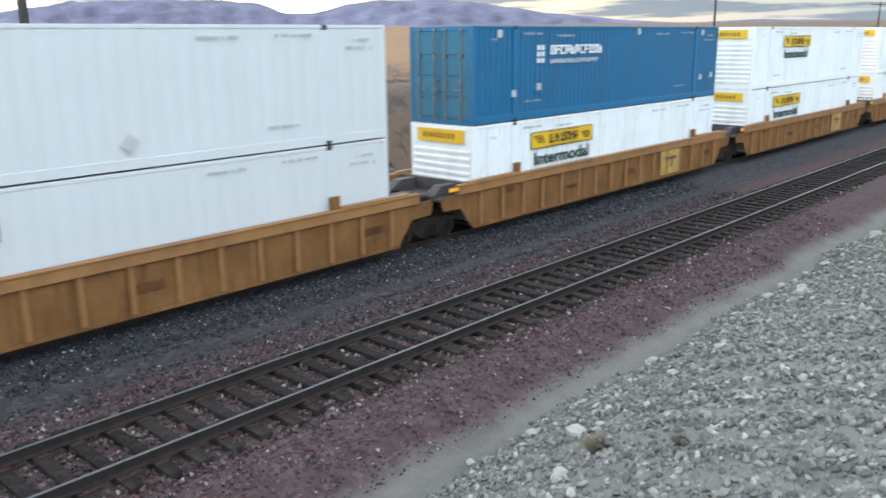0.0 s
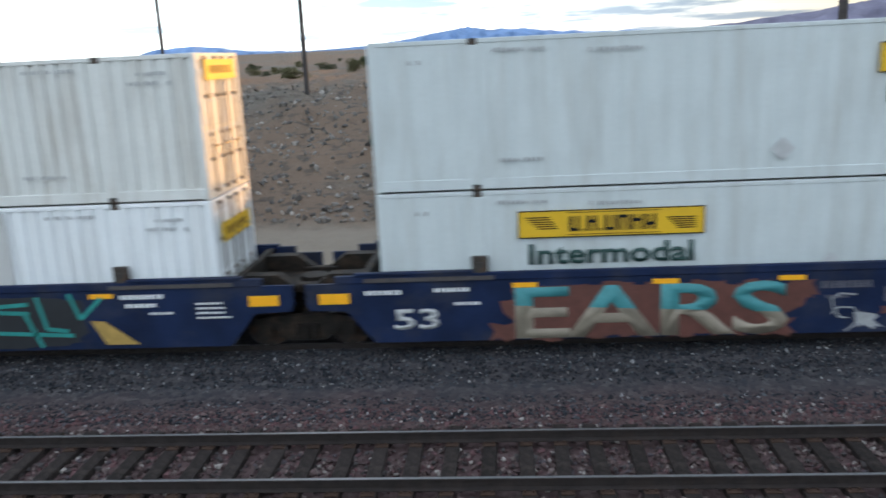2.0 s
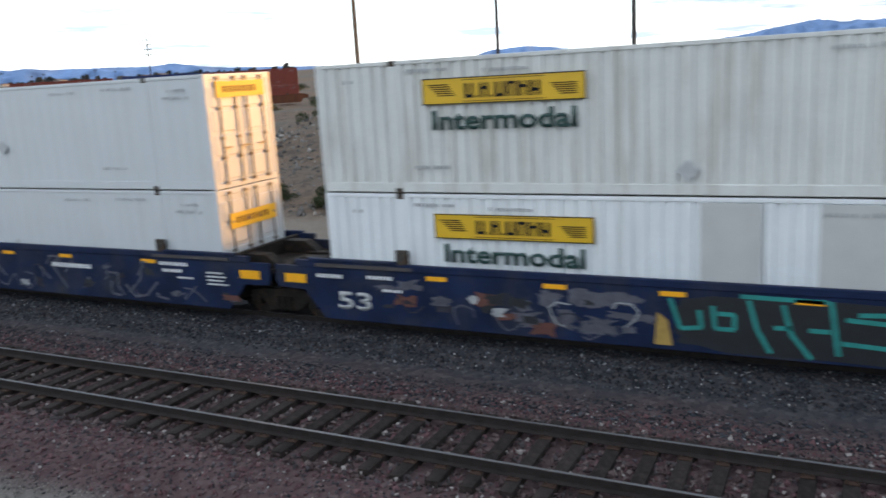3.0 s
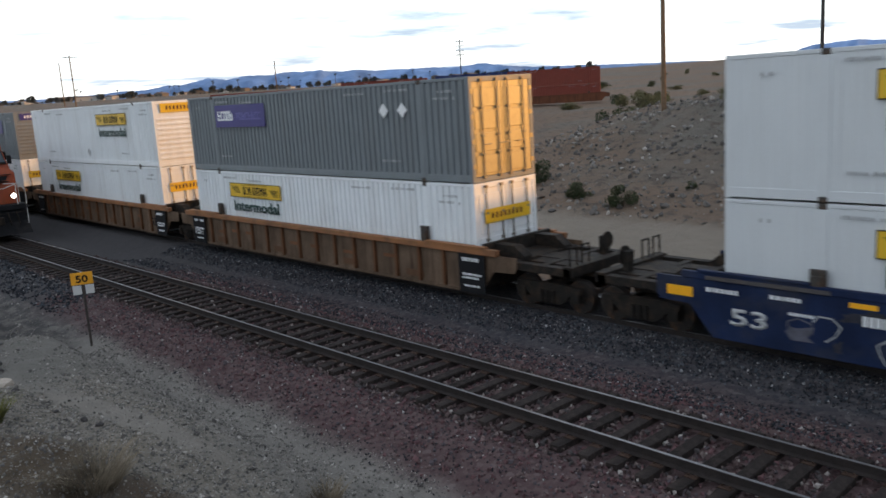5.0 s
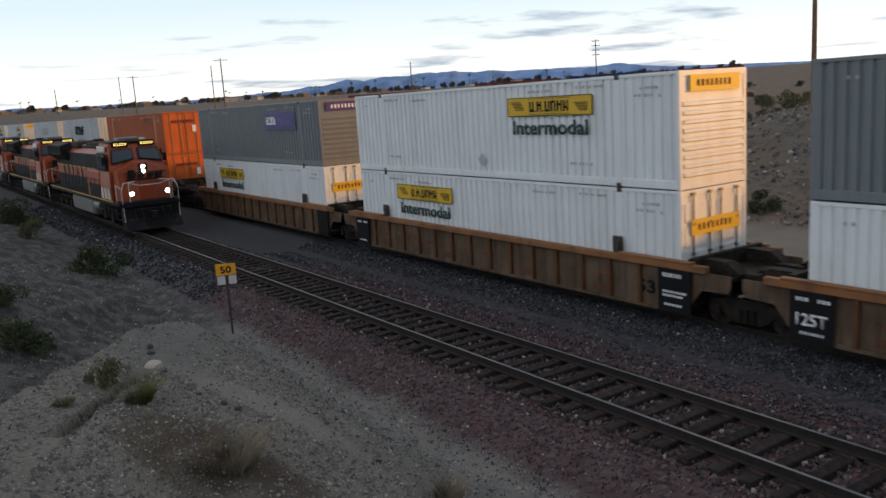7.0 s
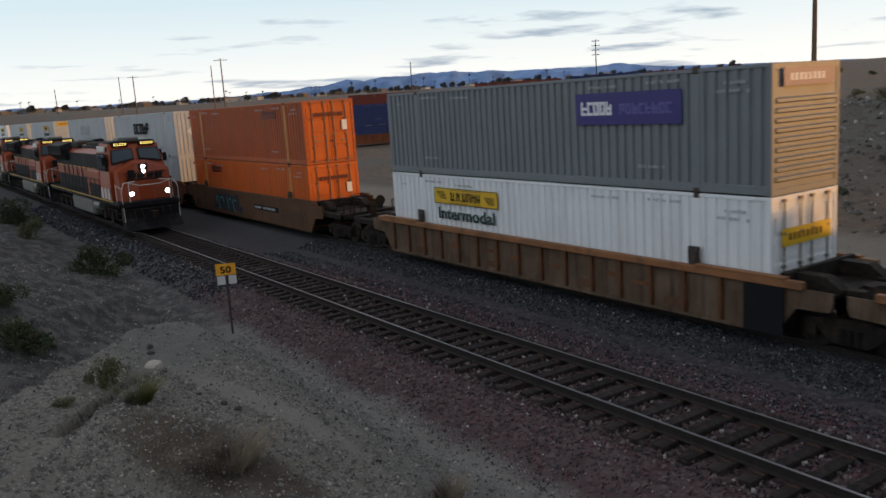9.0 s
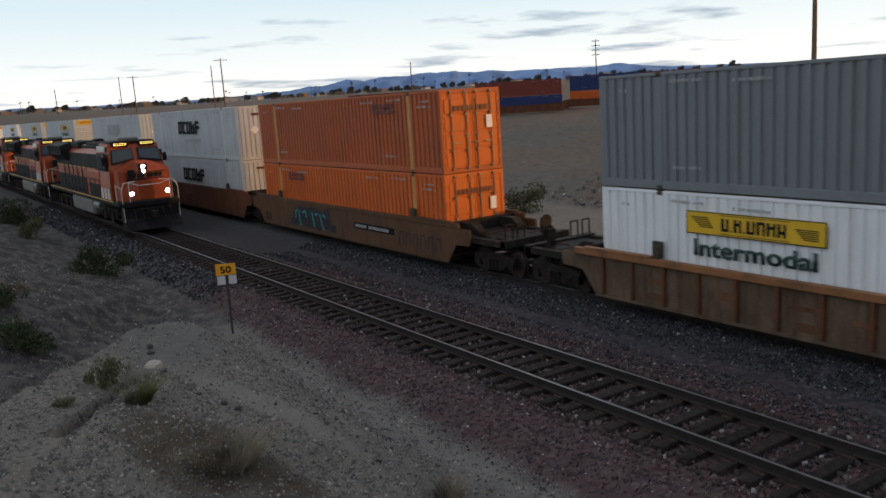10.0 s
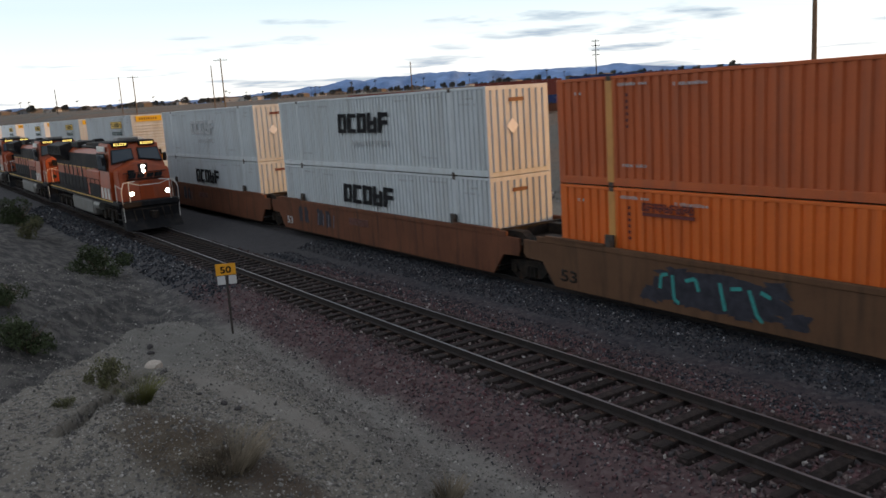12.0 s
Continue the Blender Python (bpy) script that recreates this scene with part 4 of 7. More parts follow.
def container(paint, style, label, front="right", front_kind="hribs", posts=None, frame_mat=None, doors=None, at=None, wear=None):
    """A 53-foot box, its base centre at the origin; its long near side faces -y. front: which end is the closed wall; the other has the doors."""
    c = thing("shipping_container", label, "container", "containers on the passing train", at)
    st = STYLE[style]
    pm, fm = M[paint], M[frame_mat or paint]
    posts = M[posts] if posts else fm
    h2 = CW / 2
    # three panels a side, between the posts
    spans = ((-CL / 2 + 0.10, -6.16), (-5.98, 5.98), (6.16, CL / 2 - 0.10))
    for i, (a, b) in enumerate(spans):
        for s in (-1, 1):
            me = cached(("side", paint, style, i, s), lambda: mesh_of("side_panel", corrugated(a, b, 0.24, CH - 0.09, st["pitch"], st["depth"], s > 0), pm))
            part("side_panel", me, None, c, at=(0, s * (h2 - 0.005), 0))
    for s in (-1, 1):
        part("bottom_rail", cached(("br", frame_mat or paint), lambda: mesh_of("bottom_rail", bm_boxes([(-CL / 2 + 0.1, CL / 2 - 0.1, -0.04, 0.04, 0.03, 0.24)], 0.01), fm)), None, c, at=(0, s * (h2 - 0.036), 0))
        part("top_rail", cached(("tr", frame_mat or paint), lambda: mesh_of("top_rail", bm_boxes([(-CL / 2 + 0.1, CL / 2 - 0.1, -0.04, 0.04, CH - 0.09, CH - 0.004)], 0.01), fm)), None, c, at=(0, s * (h2 - 0.036), 0))
        for x in (-CL / 2 + 0.06, CL / 2 - 0.06):
            part("corner_post", cached(("cp", frame_mat or paint), lambda: mesh_of("corner_post", bm_boxes([(-0.06, 0.06, -0.07, 0.07, 0.0, CH)], 0.014), fm)), None, c, at=(x, s * (h2 - 0.07), 0))
        for x in (-6.07, 6.07):
            part("lifting_post", cached(("lp", posts.name), lambda: mesh_of("lifting_post", bm_boxes([(-0.12, 0.12, -0.055, 0.055, 0.12, CH - 0.12)], 0.012), posts)), None, c, at=(x, s * (h2 - 0.042), 0))
            for z in (0.0, CH - 0.12):
                part("corner_casting", cached("cc", lambda: mesh_of("corner_casting", bm_boxes([(-0.09, 0.09, -0.075, 0.075, 0.0, 0.122)], 0.014), M["casting"])), None, c, "dark steel lifting casting", at=(x, s * (h2 - 0.06), z))
    part("roof", cached(("roof", paint), lambda: mesh_of("roof", corrugated_roof(), M["roof"])), None, c, "dusty ribbed roof sheet", at=(0, 0, CH - 0.03))
    part("floor_pan", cached("fp", lambda: mesh_of("floor_pan", bm_boxes([(-CL / 2 + 0.12, CL / 2 - 0.12, -1.2, 1.2, 0.06, 0.14)]), M["under"])), None, c)
    flip = front == "left"
    R180 = Matrix.Rotation(math.pi, 4, "Z")
    fx = CL / 2 - 0.02
    fpos = Matrix.Translation((-fx, 0, 0)) @ R180 if flip else Matrix.Translation((fx, 0, 0))
    dpos = Matrix.Translation((fx, 0, 0)) if flip else Matrix.Translation((-fx, 0, 0)) @ R180
    part("front_wall", cached(("fw", paint, front_kind), lambda: mesh_of("front_wall", front_wall(front_kind), pm)), None, c, at=fpos)
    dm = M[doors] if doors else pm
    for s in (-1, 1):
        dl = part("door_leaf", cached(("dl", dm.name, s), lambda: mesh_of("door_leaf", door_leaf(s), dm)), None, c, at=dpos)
        for y in (s * 0.22, s * 0.85):
            part("lock_rod", cached(("lr", y), lambda: mesh_of("lock_rod", lock_rod(y), M["rod"])), None, dl, "galvanised lock rod with brackets")
    for s in (-0.9926, 0.9926):
        for z in (0.01, CH - 0.155):
            part("end_sill", cached(("esl", frame_mat or paint), lambda: mesh_of("end_sill", bm_boxes([(-0.06, 0.06, -h2 + 0.1, h2 - 0.1, 0, 0.15)], 0.01), fm)), None, c, at=(s * CL / 2, 0, z))
    stencils(c)
    return c


def corrugated_roof():
    bm = bmesh.new()
    n = 40
    p = (CL - 0.2) / n
    prof = []
    for i in range(n):
        x = -CL / 2 + 0.1 + i * p
        prof += [(x, -0.012), (x + 0.05, 0.016), (x + p - 0.10, 0.016), (x + p - 0.05, -0.012)]
    prof.append((CL / 2 - 0.1, -0.012))
    a = [bm.verts.new((x, -CW / 2 + 0.07, z)) for x, z in prof]
    b = [bm.verts.new((x, CW / 2 - 0.07, z)) for x, z in prof]
    for i in range(len(prof) - 1):
        bm.faces.new((a[i], a[i + 1], b[i + 1], b[i]))
    q = [bm.verts.new(c) for c in ((-CL / 2 + 0.1, -CW / 2 + 0.07, -0.03), (CL / 2 - 0.1, -CW / 2 + 0.07, -0.03), (CL / 2 - 0.1, CW / 2 - 0.07, -0.03), (-CL / 2 + 0.1, CW / 2 - 0.07, -0.03))]
    bm.faces.new(q)
    return bm

# ---------------------------------------------------------------- the passing train
MOVING = []           # (thing, x at the start, height)
ROLLING = []          # wheelsets
BASE_LOW, BASE_HIGH = 0.365, 3.267
SIDE = 1.475          # outer face of the well sides, from the track's centre


def ride(ob, x, z):
    ob.matrix_basis = pose(x, TRACK_FAR, z)
    MOVING.append((ob, x, z))
    return ob


def wheelset_mesh():
    bm = bmesh.new()
    rod(bm, (0, -0.95, 0), (0, 0.95, 0), 0.08, 8)
    for s in (-1, 1):
        rod(bm, (0, s * 0.70, 0), (0, s * 0.83, 0), 0.42, 24)
        rod(bm, (0, s * 0.66, 0), (0, s * 0.71, 0), 0.45, 24)
        rod(bm, (0, s * 0.83, 0), (0, s * 0.87, 0), 0.16, 12)
    return mesh_of("wheelset", bm, M["wheel"])


def side_frame_mesh():
    bm = bmesh.new()
    prism(bm, [(-1.05, 0.55), (-0.80, 0.55), (-0.62, 0.36), (-0.38, 0.20), (0.38, 0.20), (0.62, 0.36), (0.80, 0.55), (1.05, 0.55), (1.05, 0.68), (0.55, 0.74), (-0.55, 0.74), (-1.05, 0.68)], -0.07, 0.07)
    for x in (-0.88, 0.88):
        box(bm, x - 0.13, x + 0.13, -0.10, 0.10, 0.30, 0.58)
    for x in (-0.18, 0, 0.18):
        rod(bm, (x, -0.09, 0.25), (x, -0.09, 0.56), 0.065, 8)
    return mesh_of("side_frame", bm, M["under"])


def truck(parent, x, spin=True):
    t = part("truck", bm_boxes([(-0.22, 0.22, -1.0, 1.0, 0.38, 0.66), (-0.5, 0.5, -0.3, 0.3, 0.66, 0.80)]), M["under"], parent, "grimy two-axle truck", at=(x, 0, 0))
    for s in (-1, 1):
        part("side_frame", cached("sf", side_frame_mesh), None, t, at=(0, s * 1.0, 0))
    for dx in (-0.88, 0.88):
        w = part("wheelset", cached("ws", wheelset_mesh), None, t, at=(dx, 0, 0.42))
        if spin:
            ROLLING.append((w, dx))
    return t


def decal(c, name, rows, material, label="", y=-SIDE - 0.012):
    """Thin plates on the near side: (x, z, width, height) each."""
    return part(name, bm_boxes([(x, x + w, y, y + 0.012, z, z + h) for x, z, w, h in rows]), material, c, label)


def stroke(bm, pts, w, y):
    """A painted stroke of even width along points in x, z."""
    for (ax, az), (bx, bz) in zip(pts, pts[1:]):
        d = Vector((bx - ax, bz - az))
        n = Vector((-d.y, d.x)).normalized() * w / 2
        q = [(ax + n.x, az + n.y), (ax - n.x, az - n.y), (bx - n.x, bz - n.y), (bx + n.x, bz + n.y)]
        prism(bm, q, y, y + 0.004)
        y -= 0.0006


def blob(bm, cx, cz, w, h, y, seed, n=40, rough=0.16):
    rs = random.Random(seed)
    pts = []
    for i in range(n):
        a = math.tau * i / n
        k = 1 - rough * rs.random()
        cxs, czs = math.cos(a), math.sin(a)
        e = 0.45
        pts.append((cx + w / 2 * k * math.copysign(abs(cxs) ** e, cxs), cz + h / 2 * k * math.copysign(abs(czs) ** e, czs)))
    prism(bm, pts, y, y + 0.004)


def well_car(kind, label, outer_left=False, outer_right=False, spin=True):
    c = thing("well_car", label, "well car", "well cars of the passing train")
    paint = {"mustard": "well_yellow", "navy": "well_blue", "brown": "well_panel", "tan": "well_tan", "red": "well_red"}[kind]
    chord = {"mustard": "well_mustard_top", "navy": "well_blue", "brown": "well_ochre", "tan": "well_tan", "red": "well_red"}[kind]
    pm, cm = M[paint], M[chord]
    ribbed = kind in ("mustard", "brown")

    def side():
        bm = bmesh.new()
        k = 8.25
        prism(bm, [(-k, 0.24), (k, 0.24), (k + 0.55, 0.92), (9.55, 0.95), (9.62, 1.10), (9.62, 1.37 if ribbed else 1.50), (-9.62, 1.37 if ribbed else 1.50), (-9.62, 1.10), (-9.55, 0.95), (-k - 0.55, 0.92)], -0.045 if not ribbed else -0.01, 0.03)
        if ribbed:
            box(bm, -k, k, -0.05, -0.01, 0.24, 0.33)
        return mesh_of("side_sill", bm, pm)

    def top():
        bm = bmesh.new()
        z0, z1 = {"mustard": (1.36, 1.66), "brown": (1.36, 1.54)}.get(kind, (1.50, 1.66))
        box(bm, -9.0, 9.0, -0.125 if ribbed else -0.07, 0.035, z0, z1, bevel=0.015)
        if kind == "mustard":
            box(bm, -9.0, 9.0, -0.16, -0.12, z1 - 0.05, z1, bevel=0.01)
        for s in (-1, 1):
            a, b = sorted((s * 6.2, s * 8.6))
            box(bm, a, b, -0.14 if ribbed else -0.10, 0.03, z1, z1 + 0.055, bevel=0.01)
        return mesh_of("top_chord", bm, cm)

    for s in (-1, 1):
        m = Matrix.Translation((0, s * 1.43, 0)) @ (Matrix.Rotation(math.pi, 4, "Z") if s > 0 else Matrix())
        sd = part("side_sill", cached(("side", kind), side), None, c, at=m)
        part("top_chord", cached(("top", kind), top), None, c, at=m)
        if ribbed:
            for i in range(16):
                x = -7.95 + i * 1.06
                part("rib", cached(("rib", kind), lambda: mesh_of("rib", bm_boxes([(-0.05, 0.05, -0.105, -0.01, 0.33, 1.36)], 0.01), cm if kind == "mustard" else M["well_brown"])), None, sd, at=(x, 0, 0))
    part("well_floor", cached("wf", lambda: mesh_of("well_floor", bm_boxes([(-8.2, 8.2, -1.4, 1.4, 0.27, 0.345)]), M["under"])), None, c)
    # guide blocks at the lifting posts
    for x in (-6.07, 6.07):
        part("stacking_guide", cached(("sg", kind), lambda: mesh_of("stacking_guide", bm_boxes([(-0.16, 0.16, -0.03, 0.05, 1.55, 1.98), (-0.10, 0.10, -0.07, -0.02, 1.50, 1.86)], 0.012), M["casting"] if kind != "mustard" else pm)), None, c, at=(x, -1.42, 0))
    # decks at both ends, piece by piece
    def deck(outer):
        e = 11.35 if outer else 9.6
        rows = [("bulkhead", (8.35, 8.50, -1.38, 1.38, 0.5, 1.64)), ("centre_sill", (8.5, e, -0.34, 0.34, 0.86, 1.24)), ("deck_plate", (8.5, 9.5, -1.36, 1.36, 1.18, 1.26))]
        if outer:
            rows += [("side_beam", (9.5, 11.35, -1.36, -1.12, 1.05, 1.25)), ("side_beam", (9.5, 11.35, 1.12, 1.36, 1.05, 1.25)), ("end_beam", (11.1, 11.4, -1.36, 1.36, 1.05, 1.30)),
                     ("cross_beam", (10.2, 10.4, -1.12, 1.12, 1.10, 1.24)), ("walk_plate", (9.6, 11.1, -0.85, 0.85, 1.16, 1.22))]
        return rows

    dk = M["under"] if kind != "mustard" else M["deck"]

    def wedge():
        bm = bmesh.new()
        prism(bm, [(8.5, 1.26), (9.55, 1.26), (9.55, 1.34), (9.2, 1.60), (8.5, 1.60)], -0.16, 0.16)
        return mesh_of("deck_wedge", bm, dk)

    R = Matrix.Rotation(math.pi, 4, "Z")
    for s, outer in ((1, outer_right), (-1, outer_left)):
        m = Matrix() if s > 0 else R
        for nm, bx in deck(outer):
            part(nm, cached(("deck", kind, bx), lambda: mesh_of(nm, bm_boxes([bx], 0.008), dk)), None, c, at=m)
        for q in (-0.86, 0.86):
            part("deck_wedge", cached(("wedge", kind), wedge), None, c, at=m @ Matrix.Translation((0, q, 0)))
        if outer:
            def coupler():
                bm = bmesh.new()
                box(bm, 11.3, 11.75, -0.10, 0.10, 0.80, 1.02)
                prism(bm, [(11.72, 0.74), (12.0, 0.72), (12.02, 1.06), (11.72, 1.08)], -0.17, 0.12)
                return mesh_of("coupler", bm, M["under"])
            part("coupler", cached("cpl", coupler), None, c, "dark knuckle coupler", at=m)
            part("brake_hose", cached("bh", lambda: mesh_of("brake_hose", hose_bm(), M["black"])), None, c, at=m)
            for y in (-1.25, -0.75):
                part("grab_iron", cached("gi", lambda: mesh_of("grab_iron", grab_bm(), M["under"])), None, c, at=m @ Matrix.Translation((11.25, y, 1.25)))
            part("hand_brake", cached("hb", lambda: mesh_of("hand_brake", brake_bm(), M["under"])), None, c, at=m @ Matrix.Translation((10.9, 0.7, 1.25)))
            truck(c, s * 10.35, spin)
        elif s < 0:
            truck(c, -9.75, spin)
            def hitch():
                bm = bmesh.new()
                rod(bm, (-9.75, 0, 0.72), (-9.75, 0, 1.34), 0.30, 14)
                box(bm, -10.1, -9.4, -0.2, 0.2, 0.95, 1.18, bevel=0.02)
                for y in (-0.7, 0.7):
                    box(bm, -10.15, -9.35, y - 0.12, y + 0.12, 1.16, 1.34, bevel=0.02)
                return mesh_of("articulation_joint", bm, M["under"])
            part("articulation_joint", cached("aj", hitch), None, c, "grimy articulated connector")
    return c


def hose_bm():
    bm = bmesh.new()
    pts = [(11.4, 0.35, 0.95), (11.6, 0.37, 0.72), (11.8, 0.33, 0.55), (12.0, 0.2, 0.52)]
    for a, b in zip(pts, pts[1:]):
        rod(bm, a, b, 0.028, 7)
    return bm


def grab_bm():
    bm = bmesh.new()
    rod(bm, (0, 0, 0), (0, 0, 0.55), 0.025, 7)
    rod(bm, (0, 0.3, 0), (0, 0.3, 0.55), 0.025, 7)
    rod(bm, (0, 0, 0.53), (0, 0.3, 0.53), 0.025, 7)
    return bm


def brake_bm():
    bm = bmesh.new()
    box(bm, -0.08, 0.08, -0.12, 0.12, 0.0, 0.5)
    rod(bm, (0.08, 0, 0.38), (0.12, 0, 0.38), 0.24, 16)
    return bm


def plate53(c, x, z, h, w, text="53"):
    part("lettering", cached(("n", text, h), lambda: lettering(text, h, M["faintmark"], w, thick=0.006)), None, c, f"stencilled {text} in white", at=Matrix.Translation((x, -SIDE - 0.006, z)) @ FACE_NEAR)


def small_print(c, spots, material, seed, y=-SIDE - 0.016):
    """Unreadable stencils as rows of little bars."""
    rs = random.Random(seed)
    rows = []
    for x, z, w, h in spots:
        k = x
        while k < x + w:
            b = rs.uniform(0.05, 0.10)
            rows.append((k, z, b, h))
            k += b + 0.035
    decal(c, "stencil_print", rows, material, "small stencilled print", y=y)


def dress_navy(c, n):
    for x in (-5.45, -2.7, -0.3, 2.15, 5.35):
        decal(c, "reflector", [(x, 1.33, 0.50, 0.10)], M["reflector"], "yellow reflector strip")
    for x in (-9.35, 8.7):
        decal(c, "reflector", [(x, 1.08, 0.62, 0.22)], M["reflector"], "yellow reflector plate")
    small_print(c, [(6.0, 1.3, 0.9, 0.09), (6.1, 1.12, 0.6, 0.08), (6.6, 0.96, 0.5, 0.05), (7.6, 1.15, 0.55, 0.04), (7.6, 1.05, 0.6, 0.04), (7.6, 0.95, 0.55, 0.04), (7.6, 0.85, 0.6, 0.04), (-7.0, 1.28, 0.6, 0.08), (-8.4, 1.25, 0.7, 0.09), (-6.6, 1.0, 0.5, 0.06)], M["signwhite"], n)
    for a in (5.8, -8.4):
        part("ledge", bm_boxes([(a, a + 2.6, -SIDE - 0.05, -SIDE, 1.52, 1.60)]), M["deck"], c, "pale worn ledge")
    y = -SIDE - 0.006
    # sprayed-over smudges and rubbed rusty patches, each on its own
    rs = random.Random(200 + n)
    spots = {4: (0.8, 9.0), 5: (-7.0, -0.6), 6: (-6.5, 8.6)}[n]
    for k in range(22):
        bm = bmesh.new()
        blob(bm, rs.uniform(*spots), rs.uniform(0.42, 1.2), rs.uniform(0.25, 0.85), rs.uniform(0.12, 0.42), y - 0.0012 - 0.0004 * k, 300 + k, n=14, rough=0.65)
        part("sprayed_smudge", bm, M[rs.choice(("graf_f", "graf_f", "graf_c", "graf_h", "graf_d", "graf_d", "mark"))], c, "dull spray-painted smudge")
    for k in range(7):
        bm = bmesh.new()
        x, z = rs.uniform(*spots), rs.uniform(0.5, 0.9)
        a = [(x + 0.28 * math.cos(q * 0.8 + k) * (1 + 0.4 * math.sin(q + k)), z + 0.26 * math.sin(q * 0.8 + k)) for q in range(6)]
        stroke(bm, a, 0.03, y - 0.016 - 0.004 * k)
        part("spray_loop", bm, M[("graf_f", "mark", "graf_h", "graf_f")[k % 4]], c, "looping spray-painted line")
    if n == 4:
        plate53(c, -7.85, 0.52, 0.42, 0.92)
        bm = bmesh.new()
        blob(bm, -2.75, 0.82, 6.2, 1.12, y, 4, rough=0.22)
        for k in range(14):
            blob(bm, -5.6 + 0.44 * k, 0.42 + 0.75 * (k % 2), 0.8, 0.5, y - 0.0002 * k, 40 + k, n=16, rough=0.5)
        part("graffiti_base", bm, M["graf_c"], c, "dark red spray-painted backing")
        me = lettering("EARS", 1.04, M["graf_a"], 5.3, thick=0.004)
        hi = bmesh.new(); hi.from_mesh(me)
        bmesh.ops.bisect_plane(hi, geom=list(hi.verts) + list(hi.edges) + list(hi.faces), plane_co=(0, 0.66, 0), plane_no=(0.05, 1, 0), clear_inner=True)
        for v in hi.verts:
            v.co.z += 0.004
        place = Matrix.Translation((-5.4, y - 0.010, 0.30)) @ FACE_NEAR
        part("graffiti_letters", me, None, c, "cream spray-painted block letters", at=place)
        part("graffiti_tops", hi, M["graf_b"], c, "turquoise tops of the letters", at=place)
        small_print(c, [(0.5, 1.15, 0.9, 0.14), (0.6, 0.95, 0.4, 0.06), (1.7, 0.86, 0.3, 0.3), (2.2, 0.86, 0.25, 0.2), (2.6, 0.92, 0.5, 0.08), (3.3, 0.88, 0.9, 0.2), (4.5, 0.88, 0.8, 0.2), (7.0, 0.7, 0.5, 0.3), (8.4, 0.6, 0.5, 0.25)], M["graf_f"], 77)
    elif n == 5:
        plate53(c, -7.85, 0.52, 0.42, 0.92)
        bm = bmesh.new()
        blob(bm, 2.6, 0.85, 5.6, 1.18, y, 6, rough=0.1)
        part("graffiti_base", bm, M["graf_d"], c, "black spray-painted backing")
        bm = bmesh.new()
        for pts in ([(-0.1, 1.3), (0.1, 0.7), (0.5, 0.75), (0.45, 1.1)], [(0.7, 1.2), (0.75, 0.75), (1.1, 0.75), (1.1, 1.05), (0.8, 1.05)], [(1.2, 1.42), (2.7, 1.40)], [(1.35, 1.35), (1.5, 0.8), (1.75, 0.35)],
                    [(1.8, 0.85), (2.1, 0.86)], [(1.95, 1.3), (2.1, 0.75), (2.45, 0.3)], [(2.4, 0.85), (2.75, 0.85)], [(2.75, 1.42), (2.9, 0.4)], [(3.0, 1.1), (4.0, 1.05)], [(2.95, 0.65), (4.9, 0.55)], [(3.2, 1.2), (4.0, 1.25)],
                    [(3.9, 1.05), (4.2, 0.3)], [(4.2, 1.4), (4.35, 0.7), (4.8, 0.65)], [(4.9, 1.45), (5.1, 0.9), (5.6, 1.35)]):
            stroke(bm, pts, 0.085, y - 0.006)
        part("graffiti_tag", bm, M["graf_e"], c, "sea green spray-painted strokes")
        bm = bmesh.new()
        prism(bm, [(5.3, 0.86), (5.6, 0.84), (6.3, 0.33), (5.6, 0.33)], y - 0.004, y)
        part("graffiti_flash", bm, M["graf_g"], c, "ochre spray-painted flash")
        bm = bmesh.new()
        prism(bm, [(-0.4, 0.33), (-0.05, 0.33), (-0.15, 0.85), (-0.35, 1.0)], y - 0.009, y - 0.005)
        part("graffiti_flash", bm, M["graf_g"], c, "ochre spray-painted flashes")
        bm = bmesh.new()
        rs = random.Random(3)
        for k in range(16):
            cx, cz = rs.uniform(-4.0, -0.5), rs.uniform(0.5, 1.25)
            blob(bm, cx, cz, rs.uniform(0.3, 0.9), rs.uniform(0.15, 0.45), y - 0.0003 * k, k, n=16, rough=0.6)
        part("graffiti_haze", bm, M["graf_f"], c, "grey lilac spray-painted smudges")
    else:
        plate53(c, -7.85, 0.60, 0.36, 0.8)
        bm = bmesh.new()
        rs = random.Random(9)
        for k in range(26):
            x, z = rs.uniform(-3.5, 7.0), rs.uniform(0.45, 1.15)
            pts = [(x, z)]
            for _ in range(3):
                x, z = x + rs.uniform(-0.1, 0.45), min(1.35, max(0.35, z + rs.uniform(-0.4, 0.4)))
                pts.append((x, z))
            stroke(bm, pts, rs.uniform(0.03, 0.07), y - 0.0003 * k)
        part("graffiti_tag", bm, M["graf_f"], c, "grey scrawled spray paint")
        small_print(c, [(-5.2, 1.0, 1.3, 0.2), (-3.6, 1.0, 0.6, 0.15), (1.8, 1.05, 1.6, 0.12)], M["signwhite"], 12)


